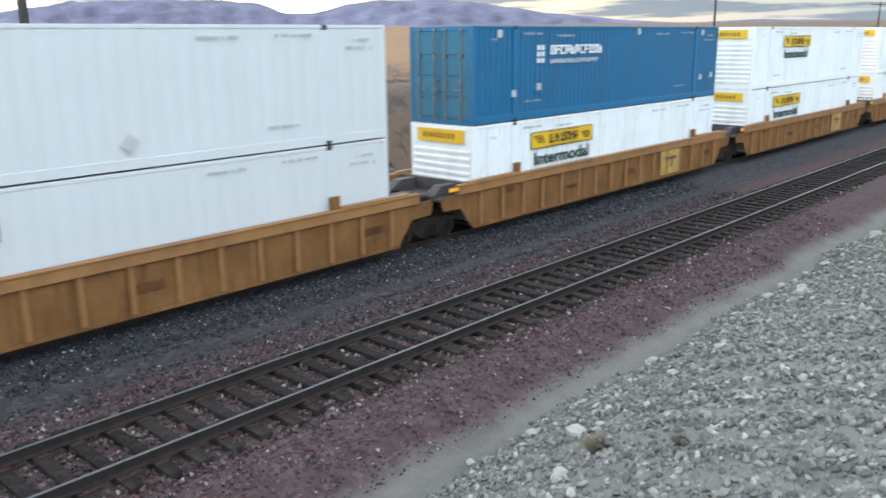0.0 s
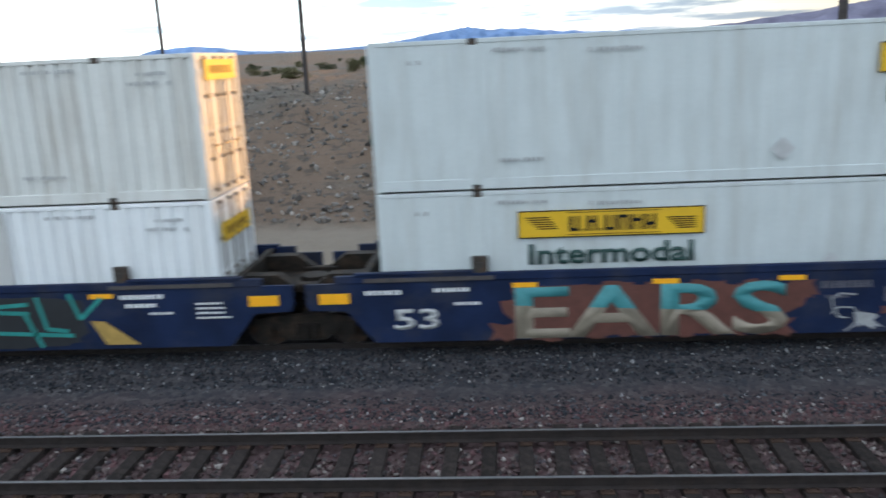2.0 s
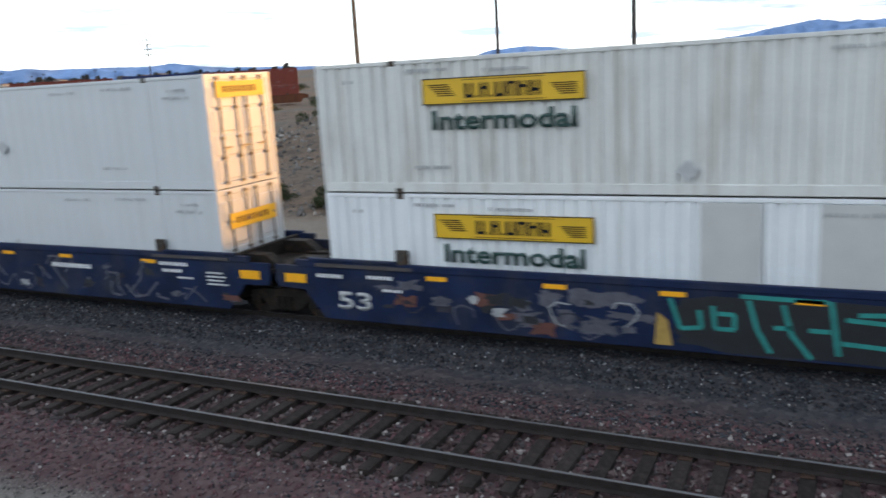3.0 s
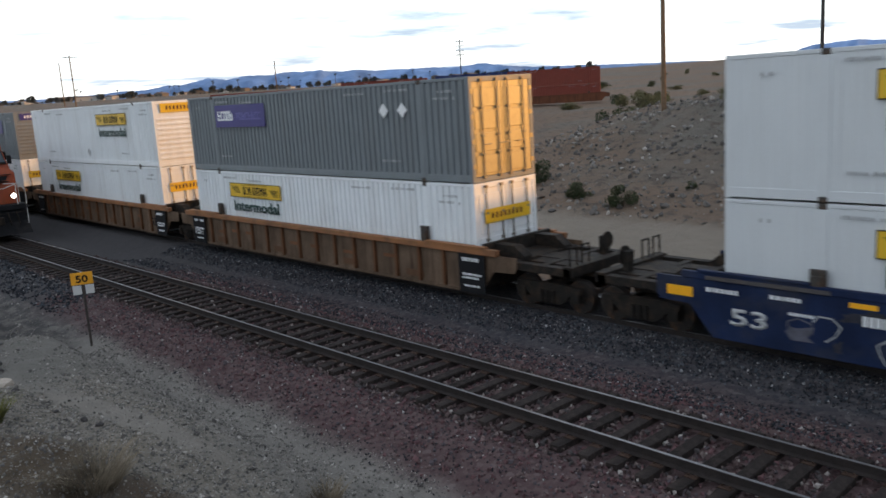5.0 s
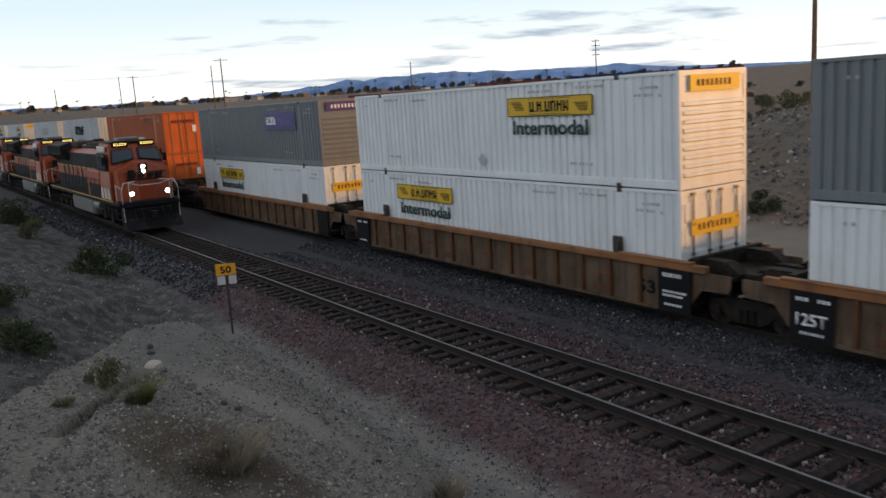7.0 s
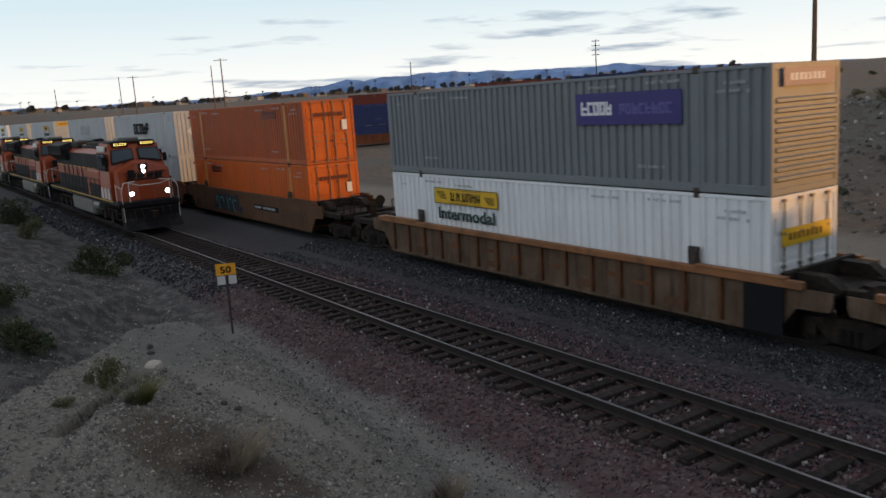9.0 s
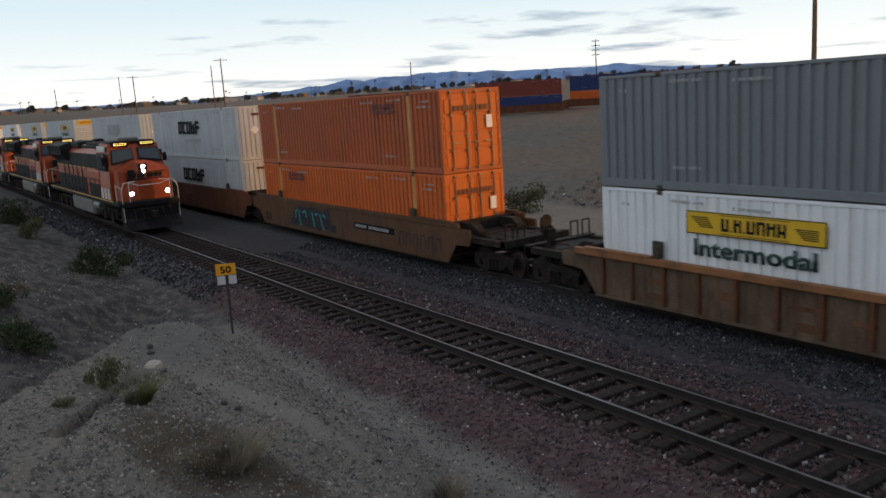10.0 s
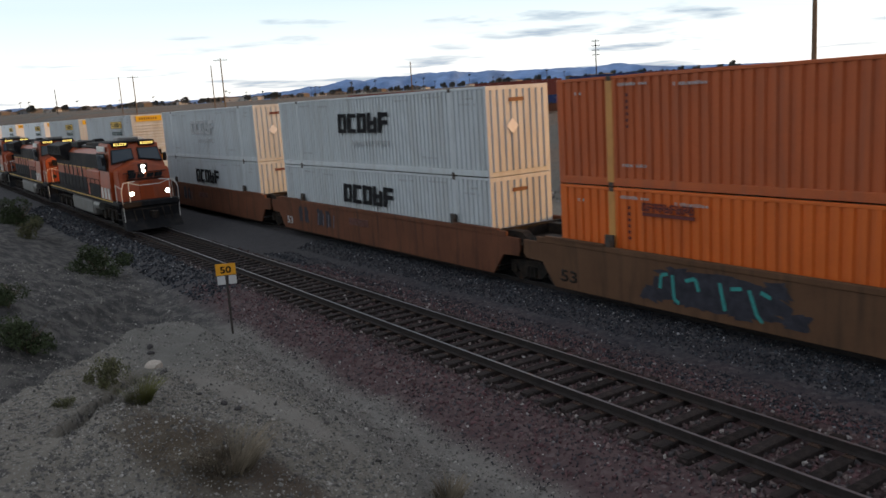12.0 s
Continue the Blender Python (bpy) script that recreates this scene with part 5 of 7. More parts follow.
def dress_mustard(c, n):
    for x in (-9.4, -6.1, -1.55, 5.7):
        decal(c, "reflector", [(x, 1.50, 0.46, 0.11)], M["reflector"], "yellow reflector strip", y=-SIDE - 0.06)
    small_print(c, [(-6.9, 1.1, 0.55, 0.2), (-3.4, 0.75, 0.8, 0.14), (0.5, 0.75, 0.7, 0.2), (7.0, 0.8, 0.6, 0.2)], M["well_brown"], n + 30)
    if n in (1, 2):
        decal(c, "logo_panel", [(3.2, 0.38, 1.55, 0.96)], M["graf_g"], "yellow logo panel", y=-SIDE - 0.035)
        decal(c, "logo_mark", [(3.55, 0.95, 0.9, 0.12), (3.7, 0.62, 0.12, 0.33), (4.05, 0.62, 0.12, 0.33)], M["graf_c"], "red logo shapes", y=-SIDE - 0.047)


def dress_brown(c, n):
    for x in ((-8.35, 7.55) if n != 9 else (7.55,)):
        decal(c, "data_panel", [(x, 0.26, 1.0, 1.10)], M["black"], "black data panel", y=-SIDE - 0.075)
    small_print(c, [] if n == 9 else [(-8.2, 1.15, 0.25, 0.08), (-7.7, 1.15, 0.25, 0.08), (-8.1, 0.42, 0.5, 0.06), (7.7, 1.15, 0.6, 0.1), (7.7, 0.75, 0.7, 0.06), (7.7, 0.65, 0.6, 0.06), (7.75, 0.42, 0.5, 0.06)], M["signwhite"], n, -SIDE - 0.08)
    if n == 7:
        part("lettering", lettering("125T", 0.27, M["signwhite"], 0.72, thick=0.006), None, c, "white stencilled 125T", at=Matrix.Translation((-8.2, -SIDE - 0.085, 0.62)) @ FACE_NEAR)
    if n == 8:
        part("lettering", lettering("53", 0.34, M["black"], 0.62, thick=0.006), None, c, "black stencilled 53", at=Matrix.Translation((6.75, -SIDE + 0.02, 0.62)) @ FACE_NEAR)
    rs = random.Random(n)
    for k in range(9):
        x = -6.6 + rs.randrange(13) * 1.06
        decal(c, "worn_stencil", [(x + 0.1 + 0.12 * (k % 3), 0.78 + 0.1 * (k % 2), 0.34 + 0.1 * (k % 4), 0.11)], M["well_brown"], "rubbed dark stencil patch", y=-SIDE + 0.026)
    for x in (-6.6, -2.36, 1.88, 5.06):
        decal(c, "repair_patch", [(x + 0.08, 0.42, 0.8, 0.2)], M["well_tan"], "paler dusty patch", y=-SIDE + 0.022)


def dress_tan(c, n):
    y = -SIDE - 0.006
    plate53(c, -7.95, 0.48, 0.34, 0.66) if n != 10 else part("lettering", lettering("53", 0.34, M["under"], 0.68, thick=0.006), None, c, "dark stencilled 53", at=Matrix.Translation((-8.0, -SIDE - 0.006, 0.46)) @ FACE_NEAR)
    if n == 10:
        bm = bmesh.new()
        blob(bm, -2.6, 0.90, 4.2, 0.98, y, 21, rough=0.3)
        for k in range(10):
            blob(bm, -4.6 + 0.45 * k, 0.62 + 0.3 * (k % 3), 0.9, 0.5, y - 0.0004 * k, 60 + k, n=18, rough=0.5)
        part("graffiti_base", bm, M["graf_h"], c, "smoky black spray-painted tag")
        bm = bmesh.new()
        for pts in ([(-4.3, 0.8), (-4.25, 1.15), (-4.05, 1.2)], [(-3.9, 1.2), (-3.85, 0.6), (-3.7, 0.5)], [(-3.5, 1.1), (-3.2, 1.2), (-3.1, 0.9)], [(-2.5, 1.2), (-2.35, 0.55)], [(-2.2, 1.1), (-1.9, 1.15)], [(-1.7, 1.15), (-1.5, 0.6), (-1.35, 0.45)], [(-1.4, 1.15), (-1.15, 1.05)]):
            stroke(bm, pts, 0.09, y - 0.009)
        part("graffiti_tag", bm, M["graf_e"], c, "sea green spray-painted strokes")
        decal(c, "number_board", [(1.5, 0.84, 3.2, 0.26)], M["black"], "black number board", y=-SIDE - 0.012)
        small_print(c, [(1.65, 0.91, 0.8, 0.12), (2.75, 0.91, 1.5, 0.12)], M["mark"], 10)
        bm = bmesh.new()
        for k in range(6):
            a = 5.0 + k * 0.5
            stroke(bm, [(a, 0.5), (a + 0.1, 1.0), (a + 0.35, 1.05), (a + 0.35, 0.6)], 0.04, y - 0.0005 * k)
        part("graffiti_scrawl", bm, M["graf_h"], c, "faded black scrawl")
    else:
        bm = bmesh.new()
        for k, (cx, w) in enumerate(((-6.3, 0.5), (-5.7, 0.5), (-4.3, 0.7), (-3.5, 0.6))):
            blob(bm, cx, 1.0, w, 0.9, y - 0.0005 * k, n * 7 + k, n=18, rough=0.4)
        part("graffiti_base", bm, M["graf_h"], c, "smoky black spray marks")
        bm = bmesh.new()
        for k in range(4):
            stroke(bm, [(-4.5 + 0.5 * k, 0.65), (-4.4 + 0.5 * k, 1.2)], 0.08, y - 0.009)
        part("graffiti_tag", bm, M["graf_f"], c, "grey spray-painted strokes")
        small_print(c, [(-1.5, 0.95, 1.6, 0.3)], M["graf_c"], n)


# ---- consist, from the front of the train backwards
def jb(paint, style, lx, label, **kw):
    c = container(paint, style, label, **kw)
    sign_yellow(c, lx, 1.92)
    intermodal(c, lx + 0.2, 1.40, h=0.40)
    return c


def hazard_mark(c, lx, z, material="faintmark"):
    bm = bmesh.new()
    prism(bm, [(lx - 0.22, z), (lx, z - 0.22), (lx + 0.22, z), (lx, z + 0.22)], -CW / 2 - 0.05, -CW / 2 - 0.04)
    part("placard_holder", bm, M[material], c, "square placard holder set on its corner")


def build_train():
    T = {}
    ol = "white smooth-sided container with yellow name panel"
    rl = "white ribbed container with yellow panel"
    # mustard cars
    for n, x in ((0, 66.3), (1, 46.75), (2, 26.70), (3, 7.05)):
        w = well_car("mustard", "mustard yellow ribbed well car with yellow reflectors, dusty", outer_left=n in (0, 3), outer_right=n == 1, spin=n > 0)
        dress_mustard(w, n)
        ride(w, x, 0)
    for n, x in ((0, 66.3), (1, 46.75)):
        for z in (BASE_LOW, BASE_HIGH):
            c = jb("white", "ribbed", -5.3 if z == BASE_LOW else -4.6, rl + ", ribbed front wall", front="left")
            end_sign(c, -CL / 2, True)
            ride(c, x, z)
    c = jb("white", "ribbed", -5.25, rl + ", under a blue container", front="left"); end_sign(c, -CL / 2, True); ride(c, 26.70, BASE_LOW)
    c = container("blue", "fine", "bright blue ribbed container with white logo shapes", front="right", doors="teal")
    part("logo_mark", bm_boxes([(-5.0 + 0.22 * (k % 2), -4.85 + 0.22 * (k % 2), -CW / 2 - 0.05, -CW / 2 - 0.035, 1.75 + 0.2 * (k // 2), 1.90 + 0.2 * (k // 2)) for k in range(6)], 0.003), M["signwhite"], c, "white cluster logo")
    block_name(c, -4.3, 2.0, 3.1, 0.30, M["signwhite"], 11, 3, "white block name")
    block_name(c, -4.3, 1.72, 2.9, 0.14, M["faintmark"], 14, 4, "pale small line under the name")
    for x, z in ((-7.0, 2.55), (-6.3, 0.75), (-5.0, 0.9), (6.4, 0.75), (7.4, 0.8), (6.4, 2.55), (1.2, 2.6)):
        part("placard_holder", bm_boxes([(x, x + 0.22, -CW / 2 - 0.05, -CW / 2 - 0.036, z, z + 0.22)]), M["faintmark"], c, "small pale placard")
    ride(c, 26.70, BASE_HIGH)
    for z, lx in ((BASE_LOW, -5.4), (BASE_HIGH, -5.5)):
        c = jb("white_smooth", "smooth", lx, ol + ", dusty", front="left")
        end_sign(c, -CL / 2, True)
        hazard_mark(c, 0.9 if z == BASE_HIGH else 1.1, 0.55)
        ride(c, 7.05, z)
    # navy cars
    for n, x in ((4, -16.5), (5, -36.0), (6, -55.45)):
        w = well_car("navy", {4: "navy blue well car with cream and turquoise graffiti", 5: "navy blue well car with black and sea green graffiti", 6: "navy blue well car with grey scrawled graffiti"}[n], outer_left=n == 6, outer_right=n == 4)
        dress_navy(w, n)
        ride(w, x, 0)
    c = jb("white_aqua", "smooth", -5.3, ol, front="left"); hazard_mark(c, 0.7, 1.25); ride(c, -16.5, BASE_LOW)
    c = jb("white_aqua", "smooth", 1.35, ol, front="left"); hazard_mark(c, -0.3, 0.6); ride(c, -16.5, BASE_HIGH)
    c = jb("white", "ribbed", -5.22, "white ribbed container with two greyed side panels", front="left")
    part("repainted_strip", bm_boxes([(0.44, 1.53, -CW / 2 - 0.036, -CW / 2 - 0.034, 0.26, CH - 0.1)]), M["white_patch"], c, "greyed side strip")
    part("repainted_strip", bm_boxes([(2.52, 3.71, -CW / 2 - 0.036, -CW / 2 - 0.034, 0.26, CH - 0.1)]), M["white_patch"], c, "greyed side strip")
    end_sign(c, CL / 2, False, z=1.95); ride(c, -36.0, BASE_LOW)
    c = jb("white_old", "ribbed", -5.33, "weathered off-white ribbed container with yellow name panel", front="left"); end_sign(c, CL / 2, False); hazard_mark(c, 0.2, 0.5); ride(c, -36.0, BASE_HIGH)
    for z, lx in ((BASE_LOW, -5.07), (BASE_HIGH, -5.15)):
        c = jb("white_smooth", "smooth", lx, ol + ", sunlit doors", front="left")
        end_sign(c, CL / 2, False, z=1.85 if z == BASE_LOW else 2.3)
        hazard_mark(c, 0.3, 1.2); ride(c, -55.45, z)
    # brown ribbed cars
    for n, x in ((7, -78.95), (8, -98.5), (9, -118.05)):
        w = well_car("brown", "rust brown ribbed well car with ochre top chord", outer_left=n == 9, outer_right=n == 7)
        dress_brown(w, n)
        ride(w, x, 0)
    c = jb("white", "fine", -5.28, rl + ", under a grey container", front="left"); end_sign(c, CL / 2, False, z=1.75); ride(c, -78.95, BASE_LOW)

    def purple(c, lx, z):
        part("sign_panel", cached("pp", lambda: mesh_of("sign_panel", bm_boxes([(0, 3.6, -0.012, 0, 0, 0.83)]), M["purple"])), None, c, "dark purple name panel", at=(lx, -CW / 2 - 0.036, z))
        block_name(c, lx + 0.2, z + 0.25, 1.15, 0.36, M["signwhite"], 5, 8, "white block name", gap=0.12)
        block_name(c, lx + 1.6, z + 0.26, 1.75, 0.28, M["lilac"], 8, 9, "faded lilac block name")

    c = container("grey", "fine", "grey ribbed container with purple name panel, sunlit doors", front="left", doors="door_sun_gold"); purple(c, -5.8, 1.70)
    for lx in (4.5, 5.35):
        hazard_mark(c, lx, 2.08, "signwhite")
    ride(c, -78.95, BASE_HIGH)
    c = jb("white", "ribbed", -5.24, rl + ", yellow panel on its doors", front="left"); end_sign(c, CL / 2, False, z=1.75); ride(c, -98.5, BASE_LOW)
    c = jb("white", "ribbed", 1.62, rl + ", ribbed front wall in the sun", front="right"); end_sign(c, CL / 2, False, z=2.38); hazard_mark(c, 0.2, 0.6); ride(c, -98.5, BASE_HIGH)
    c = jb("white", "ribbed", -5.21, rl + ", yellow panel on its doors", front="left"); end_sign(c, CL / 2, False, z=1.75); ride(c, -118.05, BASE_LOW)
    c = container("grey", "ribbed", "grey ribbed container with purple name panel, ribbed front wall", front="right"); purple(c, 2.1, 1.64); end_sign(c, CL / 2, False, colour="purple", z=2.38); ride(c, -118.05, BASE_HIGH)
    # tan and red-brown cars
    for n, x, k in ((10, -141.75, "tan"), (11, -161.2, "red"), (12, -180.7, "red"), (13, -205.1, "red"), (14, -224.6, "red"), (15, -244.1, "red"), (16, -267.6, "red"), (17, -287.1, "red")):
        w = well_car(k, "dusty tan well car with black graffiti tag" if n == 10 else "red-brown smooth-sided well car, dusty", outer_left=n in (12, 15), outer_right=n in (10, 13, 16), spin=n < 13)
        dress_tan(w, n)
        ride(w, x, 0)
    for z, paint, lx, lab in ((BASE_LOW, "orange", -4.96, "bright orange ribbed container with maroon name plate"), (BASE_HIGH, "orange_faded", 3.5, "faded orange ribbed container with maroon name plate")):
        c = container(paint, "ribbed", lab, front="left", posts="orange_post", doors="orange")
        zz = 2.20 if z == BASE_HIGH else 2.22
        block_name(c, lx, zz + 0.12, 1.65, 0.22, M["maroon"], 9, 14, "maroon block name")
        part("name_bar", bm_boxes([(lx, lx + 1.65, -CW / 2 - 0.05, -CW / 2 - 0.036, zz, zz + 0.085)]), M["maroon"], c, "maroon bar under the name")
        for k in range(6):
            part("vertical_mark", bm_boxes([(-5.45, -5.37, -CW / 2 - 0.05, -CW / 2 - 0.036, 2.35 - 0.16 * k, 2.43 - 0.16 * k)]), M["maroon"], c)
        part("door_name", bm_boxes([(CL / 2 + 0.05, CL / 2 + 0.056, -0.75 + 0.19 * k, -0.61 + 0.19 * k, 2.15, 2.33) for k in range(8)]), M["maroon"], c, "maroon block name on the doors")
        part("door_plate", bm_boxes([(CL / 2 + 0.05, CL / 2 + 0.056, 0.62, 0.88, 1.5, 1.95)]), M["signwhite"], c, "pale plate on the door")
        ride(c, -141.75, z)
    for n, x in ((11, -161.2), (12, -180.7)):
        for z in (BASE_LOW, BASE_HIGH):
            c = container("swift", "fine", "pale grey ribbed container with dark block name", front="right", front_kind="corr")
            zz = 1.47 if z == BASE_HIGH else 1.50
            block_name(c, -2.08, zz, 4.15, 0.78, M["black"] if (n, z) != (12, BASE_HIGH) else M["mark"], 5, 20, "dark block name", slant=0.12, gap=0.14)
            if z == BASE_HIGH:
                block_name(c, -0.9, 0.95, 3.1, 0.22, M["mark"], 10, 23, "grey small line under the name", gap=0.35)
            bm = bmesh.new()
            box(bm, CL / 2 + 0.05, CL / 2 + 0.058, -0.42, 0.2, 2.38, 2.5)
            part("end_mark", bm, M["maroon"], c, "small red end mark")
            bm = bmesh.new()
            prism_x(bm, [(-0.55, 1.6), (-0.3, 1.85), (-0.05, 1.6), (-0.3, 1.35)] if z == BASE_HIGH else [(-0.55, 0.75), (-0.3, 1.0), (-0.05, 0.75), (-0.3, 0.5)], CL / 2 + 0.05, CL / 2 + 0.058)
            part("placard_holder", bm, M["signwhite"], c, "white placard holder set on its corner")
            ride(c, x, z)
    for n, x in ((13, -205.1), (14, -224.6), (15, -244.1), (16, -267.6), (17, -287.1)):
        for z in (BASE_LOW, BASE_HIGH):
            c = jb("swift" if n < 15 else "white", "ribbed", 1.6, "pale ribbed container with yellow name panel", front="right")
            end_sign(c, CL / 2, False, z=2.38)
            ride(c, x, z)


track_near = make_track("track_near", TRACK_NEAR, -420, 300, "near railway track with worn rails on dark timber ties", -75, 62)
track_far = make_track("track_far", TRACK_FAR, -420, 300, "far railway track under the passing train", -45, 45)
build_train()

# ---------------------------------------------------------------- the waiting locomotives
def truck3(parent, x):
    t = part("truck", bm_boxes([(-1.9, 1.9, -1.0, 1.0, 0.55, 0.80)]), M["under"], parent, "grimy three-axle truck", at=(x, 0, 0))
    def frame3():
        bm = bmesh.new()
        prism(bm, [(-2.3, 0.62), (-1.6, 0.45), (1.6, 0.45), (2.3, 0.62), (2.3, 0.95), (1.2, 1.0), (-1.2, 1.0), (-2.3, 0.95)], -0.09, 0.09)
        for k in (-1.75, 0, 1.75):
            box(bm, k - 0.22, k + 0.22, -0.16, 0.05, 0.32, 0.78, bevel=0.02)
            rod(bm, (k + 0.45, -0.12, 0.5), (k + 0.45, -0.12, 0.95), 0.09, 8)
            rod(bm, (k - 0.45, -0.12, 0.5), (k - 0.45, -0.12, 0.95), 0.09, 8)
        return mesh_of("side_frame", bm, M["under"])
    for s in (-1, 1):
        m = Matrix.Translation((0, s * 1.08, 0)) @ (Matrix.Rotation(math.pi, 4, "Z") if s > 0 else Matrix())
        part("side_frame", cached("frame3", frame3), None, t, at=m)
    for dx in (-1.75, 0, 1.75):
        part("wheelset", cached("ws", wheelset_mesh), None, t, at=(dx, 0, 0.43))


def handrail(pts, r=0.018, posts=True, z0=1.75):
    bm = bmesh.new()
    for a, b in zip(pts, pts[1:]):
        rod(bm, a, b, r, 7)
    return bm


def locomotive(x, y, lit, label):
    """A six-axle road locomotive, nose towards +x, its front coupler face at the origin."""
    o = thing("locomotive", label, "locomotive", "waiting locomotives", at=(x, y, 0))
    O, B, G = M["loco_orange"], M["loco_black"], M["loco_grey"]
    part("frame", bm_boxes([(-21.6, -0.7, -1.50, 1.50, 1.36, 1.60)], 0.02), B, o, "black walkway frame")
    # nose: broad, with a low peak between the windshields and a chamfered brow
    bm = bmesh.new()
    prism_x(bm, [(-1.32, 1.6), (1.32, 1.6), (1.32, 3.22), (0.34, 3.68), (-0.34, 3.68), (-1.32, 3.22)], -2.9, -1.22)
    for v in bm.verts:
        if v.co.x > -2 and v.co.z > 2.5:
            v.co.x -= 0.42 if v.co.z > 3.3 else 0.20
    bmesh.ops.bevel(bm, geom=list(bm.edges), offset=0.05, segments=2, affect="EDGES")
    part("nose", bm, O, o, "orange nose")
    part("nose_door", bm_boxes([(-1.27, -1.215, -0.36, 0.36, 1.68, 2.62)], 0.02), O, o, "nose door")
    # cab with raked front
    bm = bmesh.new()
    prism(bm, [(-5.3, 1.6), (-2.6, 1.6), (-2.55, 3.20), (-2.88, 4.30), (-3.15, 4.60), (-5.3, 4.66)], -1.52, 1.52)
    for v in bm.verts:
        if v.co.z > 4.2:
            v.co.y *= 0.84
    bmesh.ops.bevel(bm, geom=list(bm.edges), offset=0.05, segments=2, affect="EDGES")
    part("cab", bm, O, o, "orange cab")
    part("cab_roof", bm_boxes([(-5.35, -3.05, -1.18, 1.18, 4.62, 4.72)], 0.045), B, o, "dark cab roof")
    part("air_conditioner", bm_boxes([(-4.9, -3.9, -0.55, 0.55, 4.72, 4.90)], 0.04), G, o, "pale roof unit")
    part("horn", bm_boxes([(-3.7, -3.3, 0.55, 0.62, 4.74, 4.84), (-3.75, -3.35, 0.68, 0.75, 4.74, 4.84)], 0.01), M["rail_white"], o)

    def raked(q, d0, d1):
        """A quad on the raked front pushed to a slab."""
        bm = bmesh.new()
        vs = [bm.verts.new(Vector(p) + Vector((d1, 0, 0.3 * d1))) for p in q] + [bm.verts.new(Vector(p) - Vector((d0, 0, 0))) for p in q]
        bm.faces.new(vs[:4]); bm.faces.new(vs[4:][::-1])
        for i in range(4):
            bm.faces.new((vs[i], vs[4 + i], vs[4 + (i + 1) % 4], vs[(i + 1) % 4]))
        return bm

    for s in (-1, 1):
        # gasket and windshield on the raked front
        q = [(-2.62, s * 0.13, 3.72), (-2.58, s * 1.34, 3.52), (-2.84, s * 1.22, 4.30), (-2.86, s * 0.13, 4.32)]
        part("windshield_gasket", raked(q, 0.1, 0.05), B, o, "black window gasket")
        q = [(-2.62, s * 0.19, 3.78), (-2.59, s * 1.27, 3.60), (-2.83, s * 1.17, 4.24), (-2.85, s * 0.19, 4.26)]
        part("windshield", raked(q, 0.05, 0.075), M["windshield"], o, "dark tinted windshield")
        part("wiper", raked([(-2.6, s * 0.62, 3.60), (-2.6, s * 0.65, 3.60), (-2.79, s * 0.85, 4.08), (-2.79, s * 0.82, 4.08)], 0.0, 0.10), B, o)
        for a, b in ((-4.95, -4.2), (-4.1, -3.2)):
            part("side_window", bm_boxes([(a, b, s * 1.51 - 0.03, s * 1.51 + 0.03, 3.28, 4.05)], 0.01), M["windshield"], o, "dark side window")
        part("window_surround", bm_boxes([(-5.05, -3.1, s * 1.505 - 0.024, s * 1.505 + 0.024, 3.18, 4.14)], 0.01), B, o, "black window surround")
        part("cab_brow", bm_boxes([(-5.25, -3.4, s * 1.40 - 0.03, s * 1.40 + 0.03, 4.22, 4.50)], 0.02), M["rail_white"] if s < 0 else O, o, "pale sun visor over the cab side")
        part("mirror", bm_boxes([(-3.05, -2.95, s * 1.62 - 0.10, s * 1.62 + 0.10, 3.5, 3.95)], 0.01), B, o)
        nb = part("number_board", bm_boxes([(-3.12, -2.90, s * 0.70 - 0.42, s * 0.70 + 0.42, 4.44, 4.68)], 0.015), M["loco_black"], o, "number board box")
        part("number_glow", bm_boxes([(-2.90, -2.885, s * 0.70 - 0.32, s * 0.70 + 0.32, 4.50, 4.62)]), M["numberlight"], nb, "lit amber number board")
        for k in range(4):
            part("number_bar", bm_boxes([(-2.885, -2.88, s * 0.70 - 0.24 + 0.135 * k, s * 0.70 - 0.15 + 0.135 * k, 4.52, 4.60)]), M["loco_black"], nb)
        bm = bmesh.new()
        rod(bm, (-0.86, s * 0.92, 2.04), (-0.70, s * 0.92, 2.04), 0.15, 14)
        dl = part("ditch_light", bm, B, o, "ditch light housing")
        if lit:
            bm = bmesh.new()
            rod(bm, (-0.70, s * 0.92, 2.04), (-0.685, s * 0.92, 2.04), 0.105, 18)
            part("lens", bm, M["headlight"], dl, "glowing lens")
    bm = bmesh.new()
    box(bm, -1.72, -1.46, -0.24, 0.24, 2.98, 3.52, bevel=0.04)
    hl = part("headlight", bm, B, o, "twin headlight housing")
    for z in (3.12, 3.38):
        bm = bmesh.new()
        rod(bm, (-1.46, 0, z), (-1.445, 0, z), 0.085, 18)
        part("lens", bm, M["headlight"] if lit else M["windshield"], hl, "glowing lens" if lit else "dark lens")
    # swept nose emblem as plain shapes: two thin sweeps and slanted blocks between them
    for k in range(4):
        bm = bmesh.new()
        y0 = -0.86 + 0.45 * k
        prism_x(bm, [(y0, 2.80), (y0 + 0.34, 2.80), (y0 + 0.42, 3.02), (y0 + 0.08, 3.02)], -1.36, -1.212)
        part("emblem_block", bm, B, o)
    for z, w in ((2.73, 0.95), (3.08, 1.1)):
        part("emblem_sweep", bm_boxes([(-1.36, -1.213, -w, w, z - 0.018, z + 0.018)]), B, o)
    part("nose_window", bm_boxes([(-1.50, -1.40, -0.80, -0.46, 2.98, 3.22)], 0.01), B, o)
